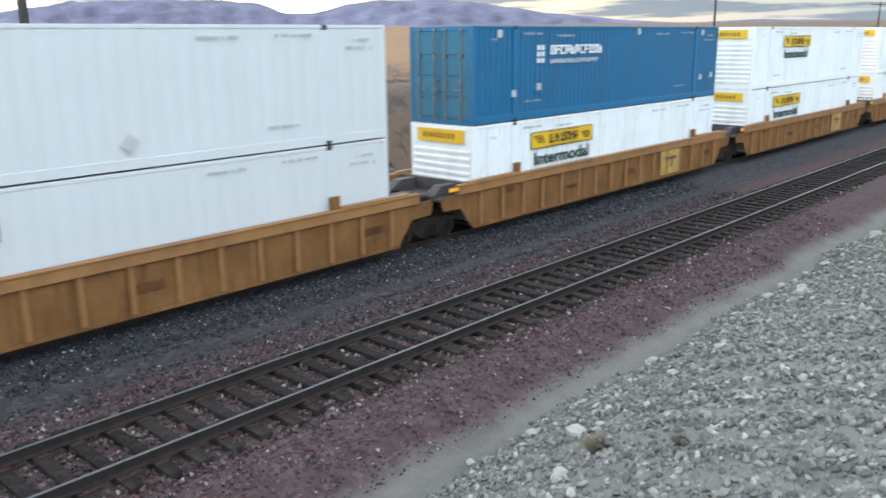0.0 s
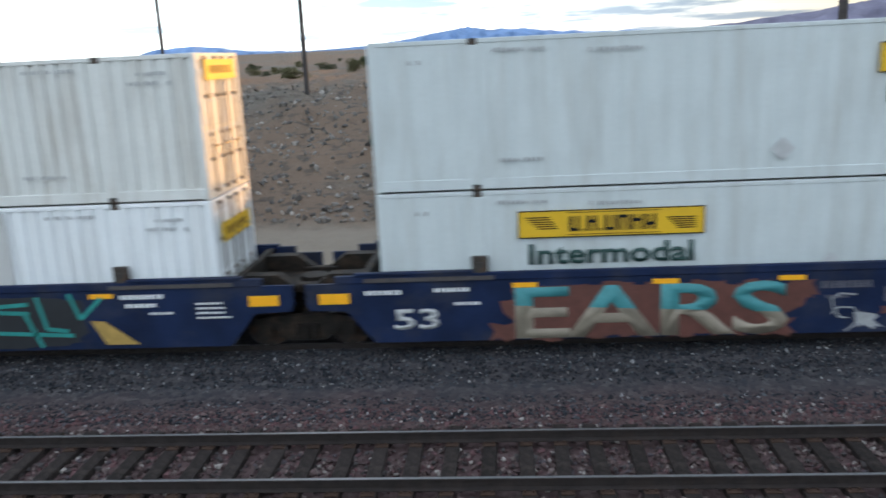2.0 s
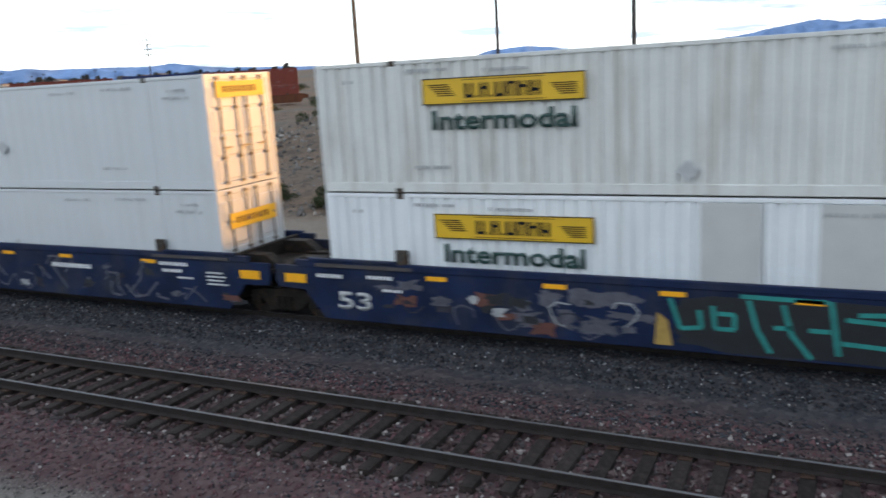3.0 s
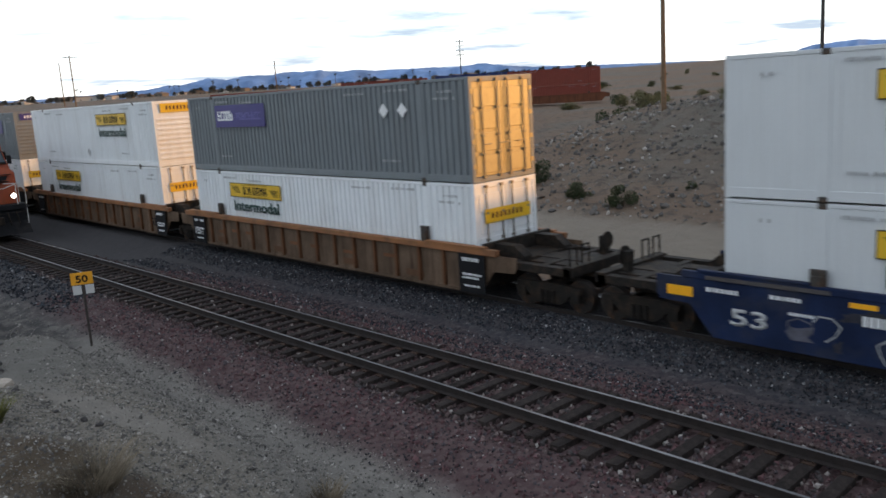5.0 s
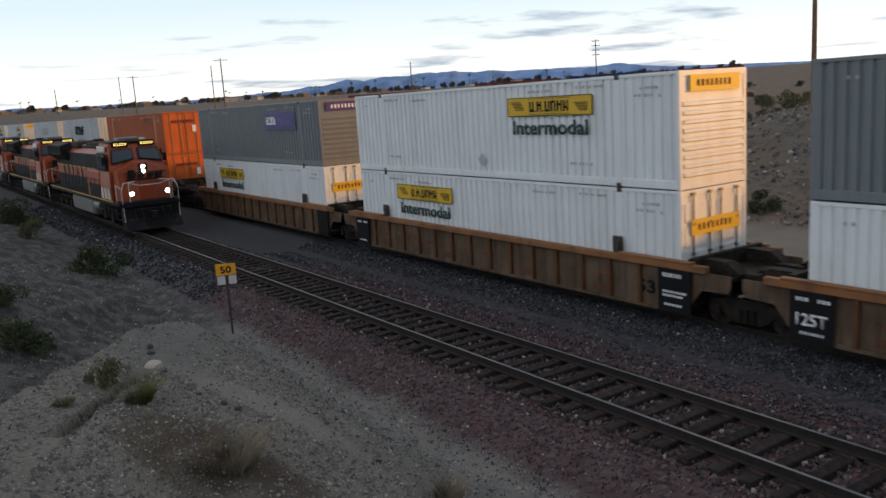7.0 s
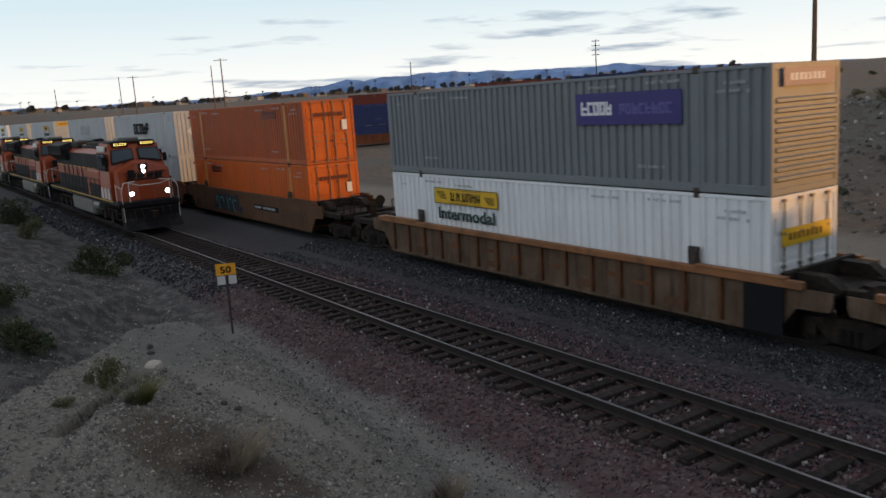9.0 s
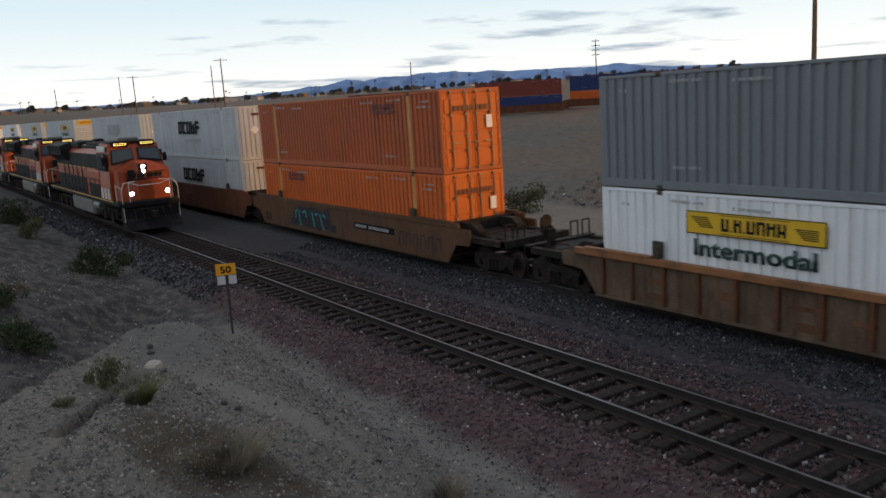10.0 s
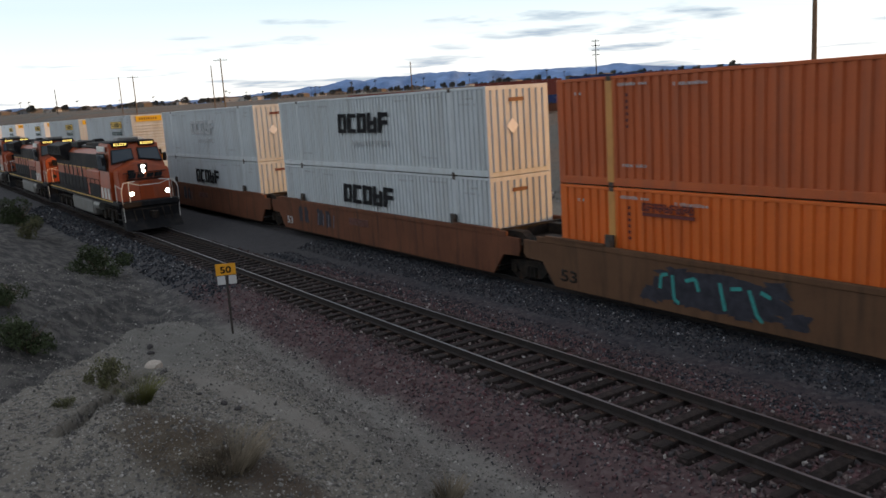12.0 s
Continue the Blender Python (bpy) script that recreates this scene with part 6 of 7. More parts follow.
    # anticlimber, pilot and plough
    part("front_plate", bm_boxes([(-1.25, -0.62, -1.50, 1.50, 1.34, 1.62)], 0.03), B, o)
    for y in (-0.95, -0.55, 0.5, 0.9):
        bm = bmesh.new()
        rod(bm, (-0.62, y, 1.25), (-0.42, y, 1.0), 0.035, 7)
        rod(bm, (-0.42, y, 1.0), (-0.38, y + 0.05, 0.62), 0.035, 7)
        part("air_hose", bm, M["under"], o)
    part("cut_lever", handrail([(-0.55, -1.35, 1.22), (-0.50, -0.3, 1.22), (-0.50, 0.3, 1.22), (-0.55, 1.35, 1.22)]), M["under"], o, "dark uncoupling lever")
    bm = bmesh.new()
    prism(bm, [(-1.2, 1.36), (-0.75, 1.36), (-0.75, 0.75), (-0.30, 0.16), (-0.9, 0.16), (-1.2, 0.7)], -1.45, 1.45)
    part("plough", bm, B, o, "black snow plough pilot")
    bm = bmesh.new()
    box(bm, -0.8, -0.1, -0.12, 0.12, 0.80, 1.06)
    box(bm, -0.15, 0.12, -0.20, 0.14, 0.74, 1.12, bevel=0.03)
    part("coupler", bm, M["under"], o, "dark knuckle coupler")
    for s in (-1, 1):
        bm = bmesh.new()
        for k in range(4):
            box(bm, -1.7, -1.15, s * 1.40 - 0.13, s * 1.40 + 0.13, 0.35 + 0.32 * k, 0.38 + 0.32 * k)
        box(bm, -1.72, -1.69, s * 1.40 - 0.13, s * 1.40 + 0.13, 0.35, 1.4)
        part("steps", bm, B, o, "front corner steps")
        bm = handrail([(-0.66, s * 1.42, 0.55), (-0.62, s * 1.46, 2.2), (-0.70, s * 1.30, 2.62), (-1.0, s * 0.6, 2.66)])
        for a, b in (((-0.66, s * 1.05, 1.6), (-0.66, s * 1.05, 2.62)), ((-1.72, s * 1.47, 0.55), (-1.75, s * 1.47, 2.5)), ((-1.75, s * 1.47, 2.5), (-0.66, s * 1.44, 2.35))):
            rod(bm, a, b, 0.022, 7)
        part("front_handrail", bm, M["rail_white"], o, "white corner handrail")
    part("front_rail", handrail([(-0.68, -1.05, 2.62), (-0.62, -0.5, 2.45), (-0.62, 0.5, 2.45), (-0.68, 1.05, 2.62)]), M["rail_white"], o, "white front handrail")
    # long hood
    bm = bmesh.new()
    prism_x(bm, [(-0.92, 1.6), (0.92, 1.6), (0.92, 3.95), (0.62, 4.30), (-0.62, 4.30), (-0.92, 3.95)], -21.2, -5.3)
    part("hood", bm, O, o, "orange long hood")
    part("hood_band", bm_boxes([(-21.22, -5.32, -0.955, 0.955, 3.12, 3.97)], 0.01), B, o, "black upper band")
    part("hood_stripe", bm_boxes([(-21.22, -5.32, -0.958, 0.958, 3.05, 3.095)], 0.004), M["loco_stripe"], o, "thin yellow stripe")
    part("lower_band", bm_boxes([(-21.22, -5.32, -0.965, 0.965, 1.61, 2.48)], 0.01), B, o, "black lower hood band")
    part("sill_stripe", bm_boxes([(-21.6, -2.6, -1.512, 1.512, 1.53, 1.585)], 0.004), M["loco_stripe"], o, "thin yellow frame stripe")
    for x in (-20.0, -18.2, -12.6, -7.2):
        part("roof_hatch", bm_boxes([(x - 0.42, x + 0.42, -0.60, 0.60, 4.40, 4.47)], 0.02), G, o, "pale grey roof hatch")
    part("hood_roof", bm_boxes([(-21.1, -5.35, -0.70, 0.70, 4.27, 4.42)], 0.04), B, o, "black hood roof")
    for i in range(11):
        x0 = -19.8 + i * 1.05
        for s in (-1, 1):
            part("hood_door", cached(("hd", s), lambda: mesh_of("hood_door", bm_boxes([(0, 0.92, s * 0.935 - 0.012, s * 0.935 + 0.012, 2.22, 3.20)], 0.008), O)), None, o, at=(x0, 0, 0))
    for s in (-1, 1):
        bm = bmesh.new()
        a = [(s * 0.92, 3.35), (s * 1.45, 3.80), (s * 1.45, 4.42), (s * 0.70, 4.62), (s * 0.5, 4.42)]
        prism_x(bm, a, -21.3, -16.4)
        part("radiator", bm, B, o, "flared black radiator")
        for k in range(12):
            part("radiator_slat", cached(("rsl", s), lambda: mesh_of("radiator_slat", bm_boxes([(0, 0.05, s * 1.45 - 0.02, s * 1.45 + 0.03, 3.86, 4.36)]), M["under"])), None, o, at=(-21.0 + 0.38 * k, 0, 0))
    for x0, x1, w, z1, m in ((-15.6, -13.4, 0.85, 4.66, "loco_black"), (-12.2, -10.4, 0.6, 4.60, "under"), (-8.6, -6.4, 0.95, 4.68, "loco_black"), (-6.1, -5.5, 0.5, 4.56, "loco_grey")):
        part("roof_housing", bm_boxes([(x0, x1, -w, w, 4.28, z1)], 0.05), M[m], o)
    part("blower_housing", bm_boxes([(-9.0, -5.5, -1.42, -0.90, 1.6, 3.1)], 0.04), O, o)
    part("exhaust_stack", bm_boxes([(-11.8, -11.0, -0.25, 0.25, 4.58, 4.80)], 0.03), B, o)
    # tank, trucks, tanks, bell
    part("fuel_tank", bm_boxes([(-14.6, -8.4, -1.40, 1.40, 0.36, 1.34)], 0.14), G, o, "silver grey fuel tank")
    for s in (-1, 1):
        bm = bmesh.new()
        rod(bm, (-8.1, s * 1.2, 1.05), (-6.6, s * 1.2, 1.05), 0.24, 14)
        part("air_tank", bm, G, o, "grey air reservoir")
    truck3(o, -4.5)
    truck3(o, -18.0)
    # side rails
    for s in (-1, 1):
        bm = bmesh.new()
        rod(bm, (-21.2, s * 1.47, 2.62), (-5.5, s * 1.47, 2.62), 0.02, 7)
        for k in range(15):
            xx = -21.2 + k * 1.12
            rod(bm, (xx, s * 1.47, 1.55), (xx, s * 1.47, 2.62), 0.02, 6)
        part("side_handrail", bm, M["pole_dark"], o, "dull dark walkway handrail")
        for k in range(9):
            part("grille", cached(("gr", s), lambda: mesh_of("grille", bm_boxes([(0, 0.34, s * 0.95 - 0.012, s * 0.95 + 0.012, 2.30, 3.15)]), B)), None, o, at=(-18.6 + 1.45 * k, 0, 0))
        part("battery_box", bm_boxes([(-8.2, -5.4, s * 1.28 - 0.20, s * 1.28 + 0.20, 1.6, 2.35)], 0.02), B, o)
        for k in range(3):
            part("cab_step_panel", bm_boxes([(-4.9 + 0.75 * k, -4.45 + 0.75 * k, s * 1.524 - 0.006, s * 1.524 + 0.006, 1.66, 2.25)]), M["rail_white"], o, "pale cab side panel")
    return o


loco_a = locomotive(-43.7, TRACK_NEAR, True, "orange and black diesel locomotive with headlights on, waiting")
loco_b = locomotive(-66.4, TRACK_NEAR, False, "orange and black diesel locomotive coupled behind another")
loco_c = copy_thing(loco_b, pose(-89.1, TRACK_NEAR, 0))

# ---------------------------------------------------------------- distance
def way_at(az, d):
    """Plan position at a bearing (degrees from +y towards -x) and a distance from the viewpoint."""
    a = radians(az)
    return -math.sin(a) * d, math.cos(a) * d


def height(x, y):
    return float(land(x, y))


RIDGES = {
    "mountain_range_west": ((90, 84, 77, 72, 67, 64, 61.8, 58, 54.8, 52, 49, 46, 43.7, 40, 35, 30, 26), (1.0, 1.08, 1.02, 1.0, 1.15, 1.42, 1.62, 1.75, 1.85, 1.6, 1.45, 1.42, 1.55, 1.1, 0.92, 0.8, 0.6)),
    "mountain_range_middle": ((27, 24, 22.5, 20.5, 19, 17, 13, 9, 7, 4.5, 2, 0, -3, -6, -9, -13), (0.6, 0.9, 1.25, 1.42, 1.25, 0.95, 0.8, 0.9, 1.15, 1.5, 1.78, 1.72, 1.35, 1.2, 1.12, 0.9)),
    "mountain_range_east": ((-8, -13, -17, -21, -24, -27, -30, -33, -35.5, -37, -39, -41, -43, -46, -49, -52, -55, -59, -63, -68, -76, -90), (0.7, 1.0, 1.3, 1.75, 2.25, 2.4, 2.5, 2.45, 2.1, 1.65, 1.6, 2.05, 2.3, 2.45, 2.3, 1.8, 1.4, 0.98, 0.75, 0.85, 0.7, 0.6)),
}


def mountain(name, azs, els, d, material, label, seed):
    rs = np.random.RandomState(seed)
    order = np.argsort(azs)
    a = np.linspace(min(azs), max(azs), 260)
    e = np.interp(a, np.array(azs)[order], np.array(els)[order])
    jag = np.convolve(rs.randn(300), np.ones(5) / 5, "same")[:260] * 0.09 + np.convolve(rs.randn(300), np.ones(17) / 17, "same")[:260] * 0.15
    e = e + jag * np.clip(e - 0.6, 0, 1)
    layers = 7
    vs, fs = [], []
    for j in range(layers):
        t = j / (layers - 1)
        for i in range(260):
            dd = d - 700 * t + 60 * (t > 0) * (t < 1) * math.sin(i * 0.5 + 3 * j)
            x, y = way_at(a[i], dd)
            top = EYE_Z + math.tan(radians(e[i])) * d
            spur = (1 - t) ** (1.0 + 0.25 * math.sin(i * 0.35 + 2 * math.sin(i * 0.11)))
            vs.append((x, y, max(EYE_Z, top * spur)))
    for j in range(layers - 1):
        for i in range(259):
            k = j * 260 + i
            fs.append((k, k + 1, k + 261, k + 260))
    me = bpy.data.meshes.new(name)
    me.from_pydata(vs, [], fs)
    me.materials.append(material)
    me.shade_smooth()
    return tagged(new(name, me), label, "mountains", kind="structure")


# distance haze is put into these mountain colours, blue and mauve
m_blue = mat("haze_tinted_blue_mountain", (0.17, 0.27, 0.47), 1.0, var=0.22, scale=0.006, fine=0.03, bump=0.0)
m_mauve = mat("haze_tinted_mauve_mountain", (0.17, 0.165, 0.23), 1.0, var=0.22, scale=0.006, fine=0.03, bump=0.0)
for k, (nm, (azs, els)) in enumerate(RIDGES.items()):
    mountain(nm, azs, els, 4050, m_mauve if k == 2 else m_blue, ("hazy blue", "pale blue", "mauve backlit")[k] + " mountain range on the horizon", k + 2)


# ---------------------------------------------------------------- town and scrub far off
def house(x, y, w, dpt, h, roof, wall, seed):
    o = thing("house", "low pale house in the distant town", "house", "houses of the distant town", at=pose(x, y, height(x, y) - 0.2, 0, 0, seed * 37 % 90))
    part("wall", bm_boxes([(-w / 2, w / 2, -dpt / 2, dpt / 2, 0, h)]), wall, o)
    bm = bmesh.new()
    prism(bm, [(-w / 2 - 0.4, h), (w / 2 + 0.4, h), (0, h + roof)], -dpt / 2 - 0.4, dpt / 2 + 0.4)
    part("roof", bm, M_ROOF, o)
    part("window", bm_boxes([(-w / 4 - 0.6, -w / 4 + 0.6, -dpt / 2 - 0.05, -dpt / 2, 1.0, 2.1)]), M["windshield"], o)
    part("window", bm_boxes([(w / 4 - 0.6, w / 4 + 0.6, -dpt / 2 - 0.05, -dpt / 2, 1.0, 2.1)]), M["windshield"], o)


M_ROOF = mat("brown_roofing", (0.16, 0.12, 0.10), 0.8, var=0.2, obj_var=0.3)
M_WALLS = [mat("pale_stucco", (0.42, 0.41, 0.39), 0.9, var=0.1), mat("tan_stucco", (0.16, 0.14, 0.12), 0.9, var=0.1), mat("grey_stucco", (0.15, 0.15, 0.155), 0.9, var=0.1)]
M_LEAF_FAR = mat("distant_tree_foliage", (0.075, 0.085, 0.085), 0.9, var=0.3, scale=0.4, isle=0.3)
M_SCRUB = mat("dusty_scrub_foliage", (0.105, 0.105, 0.055), 0.9, var=0.3, scale=2.0, isle=0.35)
M_BUSH = mat("dark_creosote_foliage", (0.048, 0.062, 0.030), 0.85, var=0.3, scale=2.0, isle=0.4)
M_DRY = mat("dry_straw_grass", (0.20, 0.165, 0.12), 0.9, var=0.25, isle=0.3)
M_TUFT = mat("olive_weed_foliage", (0.115, 0.115, 0.030), 0.9, var=0.25, isle=0.3)
M_TWIG = mat("grey_brown_twigs", (0.11, 0.085, 0.065), 0.9, var=0.2)


def leaf_cloud(n, rx, rz, size, seed, gaps=0.35):
    """Many small leaf clumps round an uneven crown."""
    rs = np.random.RandomState(seed)
    vs, fs = [], []
    lobes = rs.uniform(-1, 1, (9, 3)) * (rx * 0.62, rx * 0.62, rz * 0.45) + (0, 0, rz * 0.55)
    lr = rs.uniform(0.3, 0.62, 9)
    while len(fs) < n:
        j = rs.randint(9)
        v = rs.randn(3)
        v /= np.linalg.norm(v)
        p = lobes[j] + v * lr[j] * (rx, rx, rz * 0.8) * rs.uniform(0.55, 1.05)
        if p[2] < 0.03:
            continue
        a, b = rs.randn(3), rs.randn(3)
        a /= np.linalg.norm(a)
        b -= a * (a @ b)
        b /= np.linalg.norm(b)
        s = size * rs.uniform(0.5, 1.3)
        k = len(vs)
        c = np.cross(a, b) * s * 0.25
        vs += [tuple(p - a * s), tuple(p + b * s * 0.45 + c), tuple(p + a * s), tuple(p - b * s * 0.45 + c)]
        fs.append((k, k + 1, k + 2, k + 3))
    me = bpy.data.meshes.new("leaves")
    me.from_pydata(vs, [], fs)
    return me


def twigs_mesh(rx, rz, n, seed):
    rs = random.Random(seed)
    bm = bmesh.new()
    for k in range(n):
        a = rs.uniform(0, math.tau)
        r = rs.uniform(0.3, 0.85)
        mid = (math.cos(a) * rx * r * 0.4, math.sin(a) * rx * r * 0.4, rz * 0.4)
        rod(bm, (math.cos(a) * 0.05, math.sin(a) * 0.05, -0.1), mid, 0.022, 5, 0.014)
        rod(bm, mid, (math.cos(a + 0.3) * rx * r, math.sin(a + 0.3) * rx * r, rz * rs.uniform(0.6, 0.95)), 0.014, 5, 0.005)
    return mesh_of("branching", bm, M_TWIG)


BUSHES = {}


def bush(x, y, rx, rz, kind, label, seed, z=None):
    """A desert bush: twigs from one root and a loose crown."""
    o = thing("bush", label, "bush", "desert bushes", at=pose(x, y, (height(x, y) if z is None else z) - 0.05, 0, 0, seed * 53 % 360))
    key = (kind, seed % 4)
    if key not in BUSHES:
        m, n, s = {"scrub": (M_SCRUB, 1500, 0.075), "dark": (M_BUSH, 2600, 0.06), "dry": (M_DRY, 900, 0.12), "tuft": (M_TUFT, 900, 0.09)}[kind]
        me = leaf_cloud(n, 1.0, 1.0, s, seed)
        me.materials.append(m)
        BUSHES[key] = (me, twigs_mesh(1.0, 1.0, 14, seed))
    lm, tm = BUSHES[key]
    for nm, me in (("crown", lm), ("branching", tm)):
        p = part(nm, me, None, o)
        p.scale = (rx, rx, rz)
    return o


def grass_tuft(x, y, r, h, material, label, seed, n=260):
    rs = np.random.RandomState(seed)
    vs, fs = [], []
    for k in range(n):
        a, q = rs.uniform(0, math.tau), r * 0.35 * math.sqrt(rs.uniform())
        bx, by = math.cos(a) * q, math.sin(a) * q
        l = rs.uniform(0.5, 1.0)
        tx, ty = bx + math.cos(a) * r * l * rs.uniform(0.2, 1), by + math.sin(a) * r * l * rs.uniform(0.2, 1)
        w = 0.008
        i = len(vs)
        vs += [(bx - w, by, -0.03), (bx + w, by, -0.03), ((bx + tx) / 2 + w * 0.7, (by + ty) / 2, h * l * 0.65), ((bx + tx) / 2 - w * 0.7, (by + ty) / 2, h * l * 0.65), (tx, ty, h * l)]
        fs += [(i, i + 1, i + 2, i + 3), (i + 3, i + 2, i + 4)]
    me = bpy.data.meshes.new("grass_tuft")
    me.from_pydata(vs, [], fs)
    me.materials.append(material)
    ob = tagged(new("grass_tuft", me), label, "grass tuft", "grass tufts on the bank")
    ob.location = (x, y, height(x, y))
    return ob


def town():
    rs = random.Random(11)
    for k in range(80):
        az = 44 + 42 * rs.random() ** 0.8
        x, y = way_at(az, rs.uniform(850, 1700))
        house(x, y, rs.uniform(9, 20), rs.uniform(8, 14), rs.uniform(2.8, 4.5), rs.uniform(0.6, 2.0), M_WALLS[rs.randrange(3)], k)
    # trees between the houses
    crown = leaf_cloud(260, 1.0, 1.0, 0.30, 3); crown.materials.append(M_LEAF_FAR)
    crown2 = leaf_cloud(260, 1.0, 1.0, 0.30, 4); crown2.materials.append(M_LEAF_FAR)
    bm = bmesh.new(); rod(bm, (0, 0, -0.5), (0, 0, 1.0), 0.05, 6, 0.03)
    trunk = mesh_of("trunk", bm, M_TWIG)
    for k in range(230):
        az = 36 + 50 * rs.random()
        x, y = way_at(az, rs.uniform(750, 1700))
        h = rs.uniform(3.0, 7.0)
        o = thing("tree", "dark leafy tree in the distant town", "tree", "trees of the distant town", at=(x, y, height(x, y)))
        p = part("crown", crown if k % 2 else crown2, None, o, at=(0, 0, h * 0.25)); p.scale = (h * 0.55, h * 0.55, h * 0.75)
        p = part("trunk", trunk, None, o); p.scale = (h, h, h * 0.4)
    # palms: bare stems with a small head
    head = leaf_cloud(60, 1.0, 0.9, 0.5, 8); head.materials.append(M_LEAF_FAR)
    bm = bmesh.new(); rod(bm, (0, 0, -0.5), (0, 0, 11.4), 0.2, 6, 0.15)
    stem = mesh_of("stem", bm, M_TWIG)
    for k in range(26):
        x, y = way_at(45 + 40 * rs.random(), rs.uniform(800, 1300))
        o = thing("palm_tree", "tall thin palm in the distant town", "palm tree", "palms of the distant town", at=(x, y, height(x, y)))
        part("stem", stem, None, o)
        p = part("crown", head, None, o, at=(0, 0, 10.8)); p.scale = (1.3, 1.3, 1.1)


town()


# ---------------------------------------------------------------- poles
def pole(az, d, top_el, arms, r, material, label, top=None, extra=0.0):
    x, y = way_at(az, d)
    z0 = height(x, y) - 0.3
    h = EYE_Z + math.tan(radians(top_el)) * d - z0 + extra
    o = thing("utility_pole", label, "utility pole", "utility poles", at=pose(x, y, z0, 0, 0, az))
    bm = bmesh.new(); rod(bm, (0, 0, 0), (0, 0, h), r, 12, r * 0.72)
    part("mast", bm, M[material], o)
    for k in range(arms):
        z = h - 0.5 - k * 1.35
        w = 1.9 if arms < 3 else 1.2
        ar = part("crossarm", bm_boxes([(-w, w, -0.09, 0.05, z - 0.08, z + 0.08)]), M["pole_dark"], o)
        for q in (-0.9, -0.45, 0.45, 0.9):
            bm = bmesh.new(); rod(bm, (q * w, 0, z + 0.08), (q * w, 0, z + 0.30), 0.05, 6)
            part("insulator", bm, M["casting"], ar)
    return o


for az, d, el, arms, r, m in ((31.72, 62, 7.0, 0, 0.19, "pole"), (22.2, 84, 6.5, 0, 0.19, "pole_dark"), (13.2, 56, 8.0, 0, 0.17, "pole_dark"), (-21.3, 36, 14.0, 0, 0.19, "pole_dark"),
                              (-65.1, 125, 5.0, 0, 0.17, "pole_dark"), (-74.5, 210, 1.75, 1, 0.18, "pole_dark"), (45.15, 260, 3.22, 4, 0.20, "pole_dark"), (70.2, 250, 3.54, 1, 0.22, "pole"),
                              (70.85, 300, 3.1, 0, 0.20, "pole"), (75.75, 330, 2.71, 1, 0.22, "pole"), (76.6, 360, 2.68, 0, 0.20, "pole"), (80.4, 420, 2.14, 0, 0.22, "pole_dark"), (57.65, 300, 2.6, 0, 0.22, "pole")):
    pole(az, d, el, arms, r, m, "bare weathered timber pole" if not arms else "timber utility pole with crossarms")


# ---------------------------------------------------------------- another freight train far behind
def far_stack(az, d, yaw, low, high, base_el=None):
    x, y = way_at(az, d)
    z = height(x, y) + 0.15
    w = well_car("red", "dark flat well car of a distant train", spin=False)
    w.matrix_basis = pose(x, y, z, 0, 0, yaw)
    tagged(w, group="cars of the distant train")
    for paint, zz in ((low, BASE_LOW), (high, BASE_HIGH)):
        if paint:
            c = container(paint, "ribbed", {"red": "dark red", "navy": "navy blue", "orange": "orange"}[paint] + " container on a distant train")
            c.matrix_basis = pose(x, y, z + zz, 0, 0, yaw)
            tagged(c, group="containers on the distant train")


for az, d, yaw, low, high in ((62.2, 128, 62, "navy", "navy"), (44.2, 170, 44, "orange", "navy"), (38.9, 150, 35, "red", "red"), (58.9, 150, 52, "red", "red"), (50.4, 158, 45, "navy", "red"),
                              (-5.2, 250, 2, "navy", None), (-8.9, 252, 2, "navy", None), (-14.6, 250, -2, "navy", None), (0.4, 262, 4, "navy", None), (-1.6, 255, 3, "red", None)):
    far_stack(az, d, yaw, low, high)
lx, ly = way_at(61.6, 131)
copy_thing(loco_b, pose(lx + 9, ly + 9, height(lx, ly) + 0.1, 0, 0, 55))


# ---------------------------------------------------------------- bushes
for az, d, rx, rz, kind, sd in ((22.4, 39.0, 2.3, 2.5, "dark", 1), (20.0, 41.0, 1.5, 1.6, "dark", 2), (26.2, 48, 1.35, 1.7, "scrub", 3), (5.4, 42, 1.5, 1.7, "dark", 4), (2.9, 40, 1.2, 1.4, "dark", 5), (8.3, 44, 0.9, 1.0, "dark", 6),
                                (7.0, 52, 1.2, 1.2, "scrub", 7), (1.2, 55, 1.5, 1.6, "dark", 8), (-1.0, 47, 1.1, 1.4, "dark", 9), (-14.0, 44, 1.5, 1.3, "scrub", 10), (-11.0, 52, 1.6, 1.4, "scrub", 11), (-17.5, 38, 1.1, 0.9, "scrub", 12),
                                (-15.5, 60, 1.6, 1.4, "scrub", 13), (-20.5, 47, 1.5, 1.3, "scrub", 14), (37.5, 45, 0.8, 0.7, "dark", 15), (34.6, 42, 0.8, 0.9, "dark", 16), (40.5, 50, 1.0, 1.2, "dark", 17), (50.5, 47, 1.3, 1.3, "scrub", 18),
                                (30.0, 44, 0.35, 0.3, "dark", 19), (24.5, 62, 1.8, 1.2, "scrub", 20), (21.5, 66, 2.2, 1.4, "scrub", 21), (27.5, 60, 0.9, 0.6, "scrub", 22), (35.2, 80, 1.6, 1.6, "dark", 23), (33.0, 70, 1.5, 1.2, "scrub", 24)):
    x, y = way_at(az, d)
    bush(x, y, rx, rz, kind, {"dark": "dark green creosote bush on the slope", "scrub": "dusty olive scrub bush on the slope"}[kind], sd)
rs = random.Random(31)
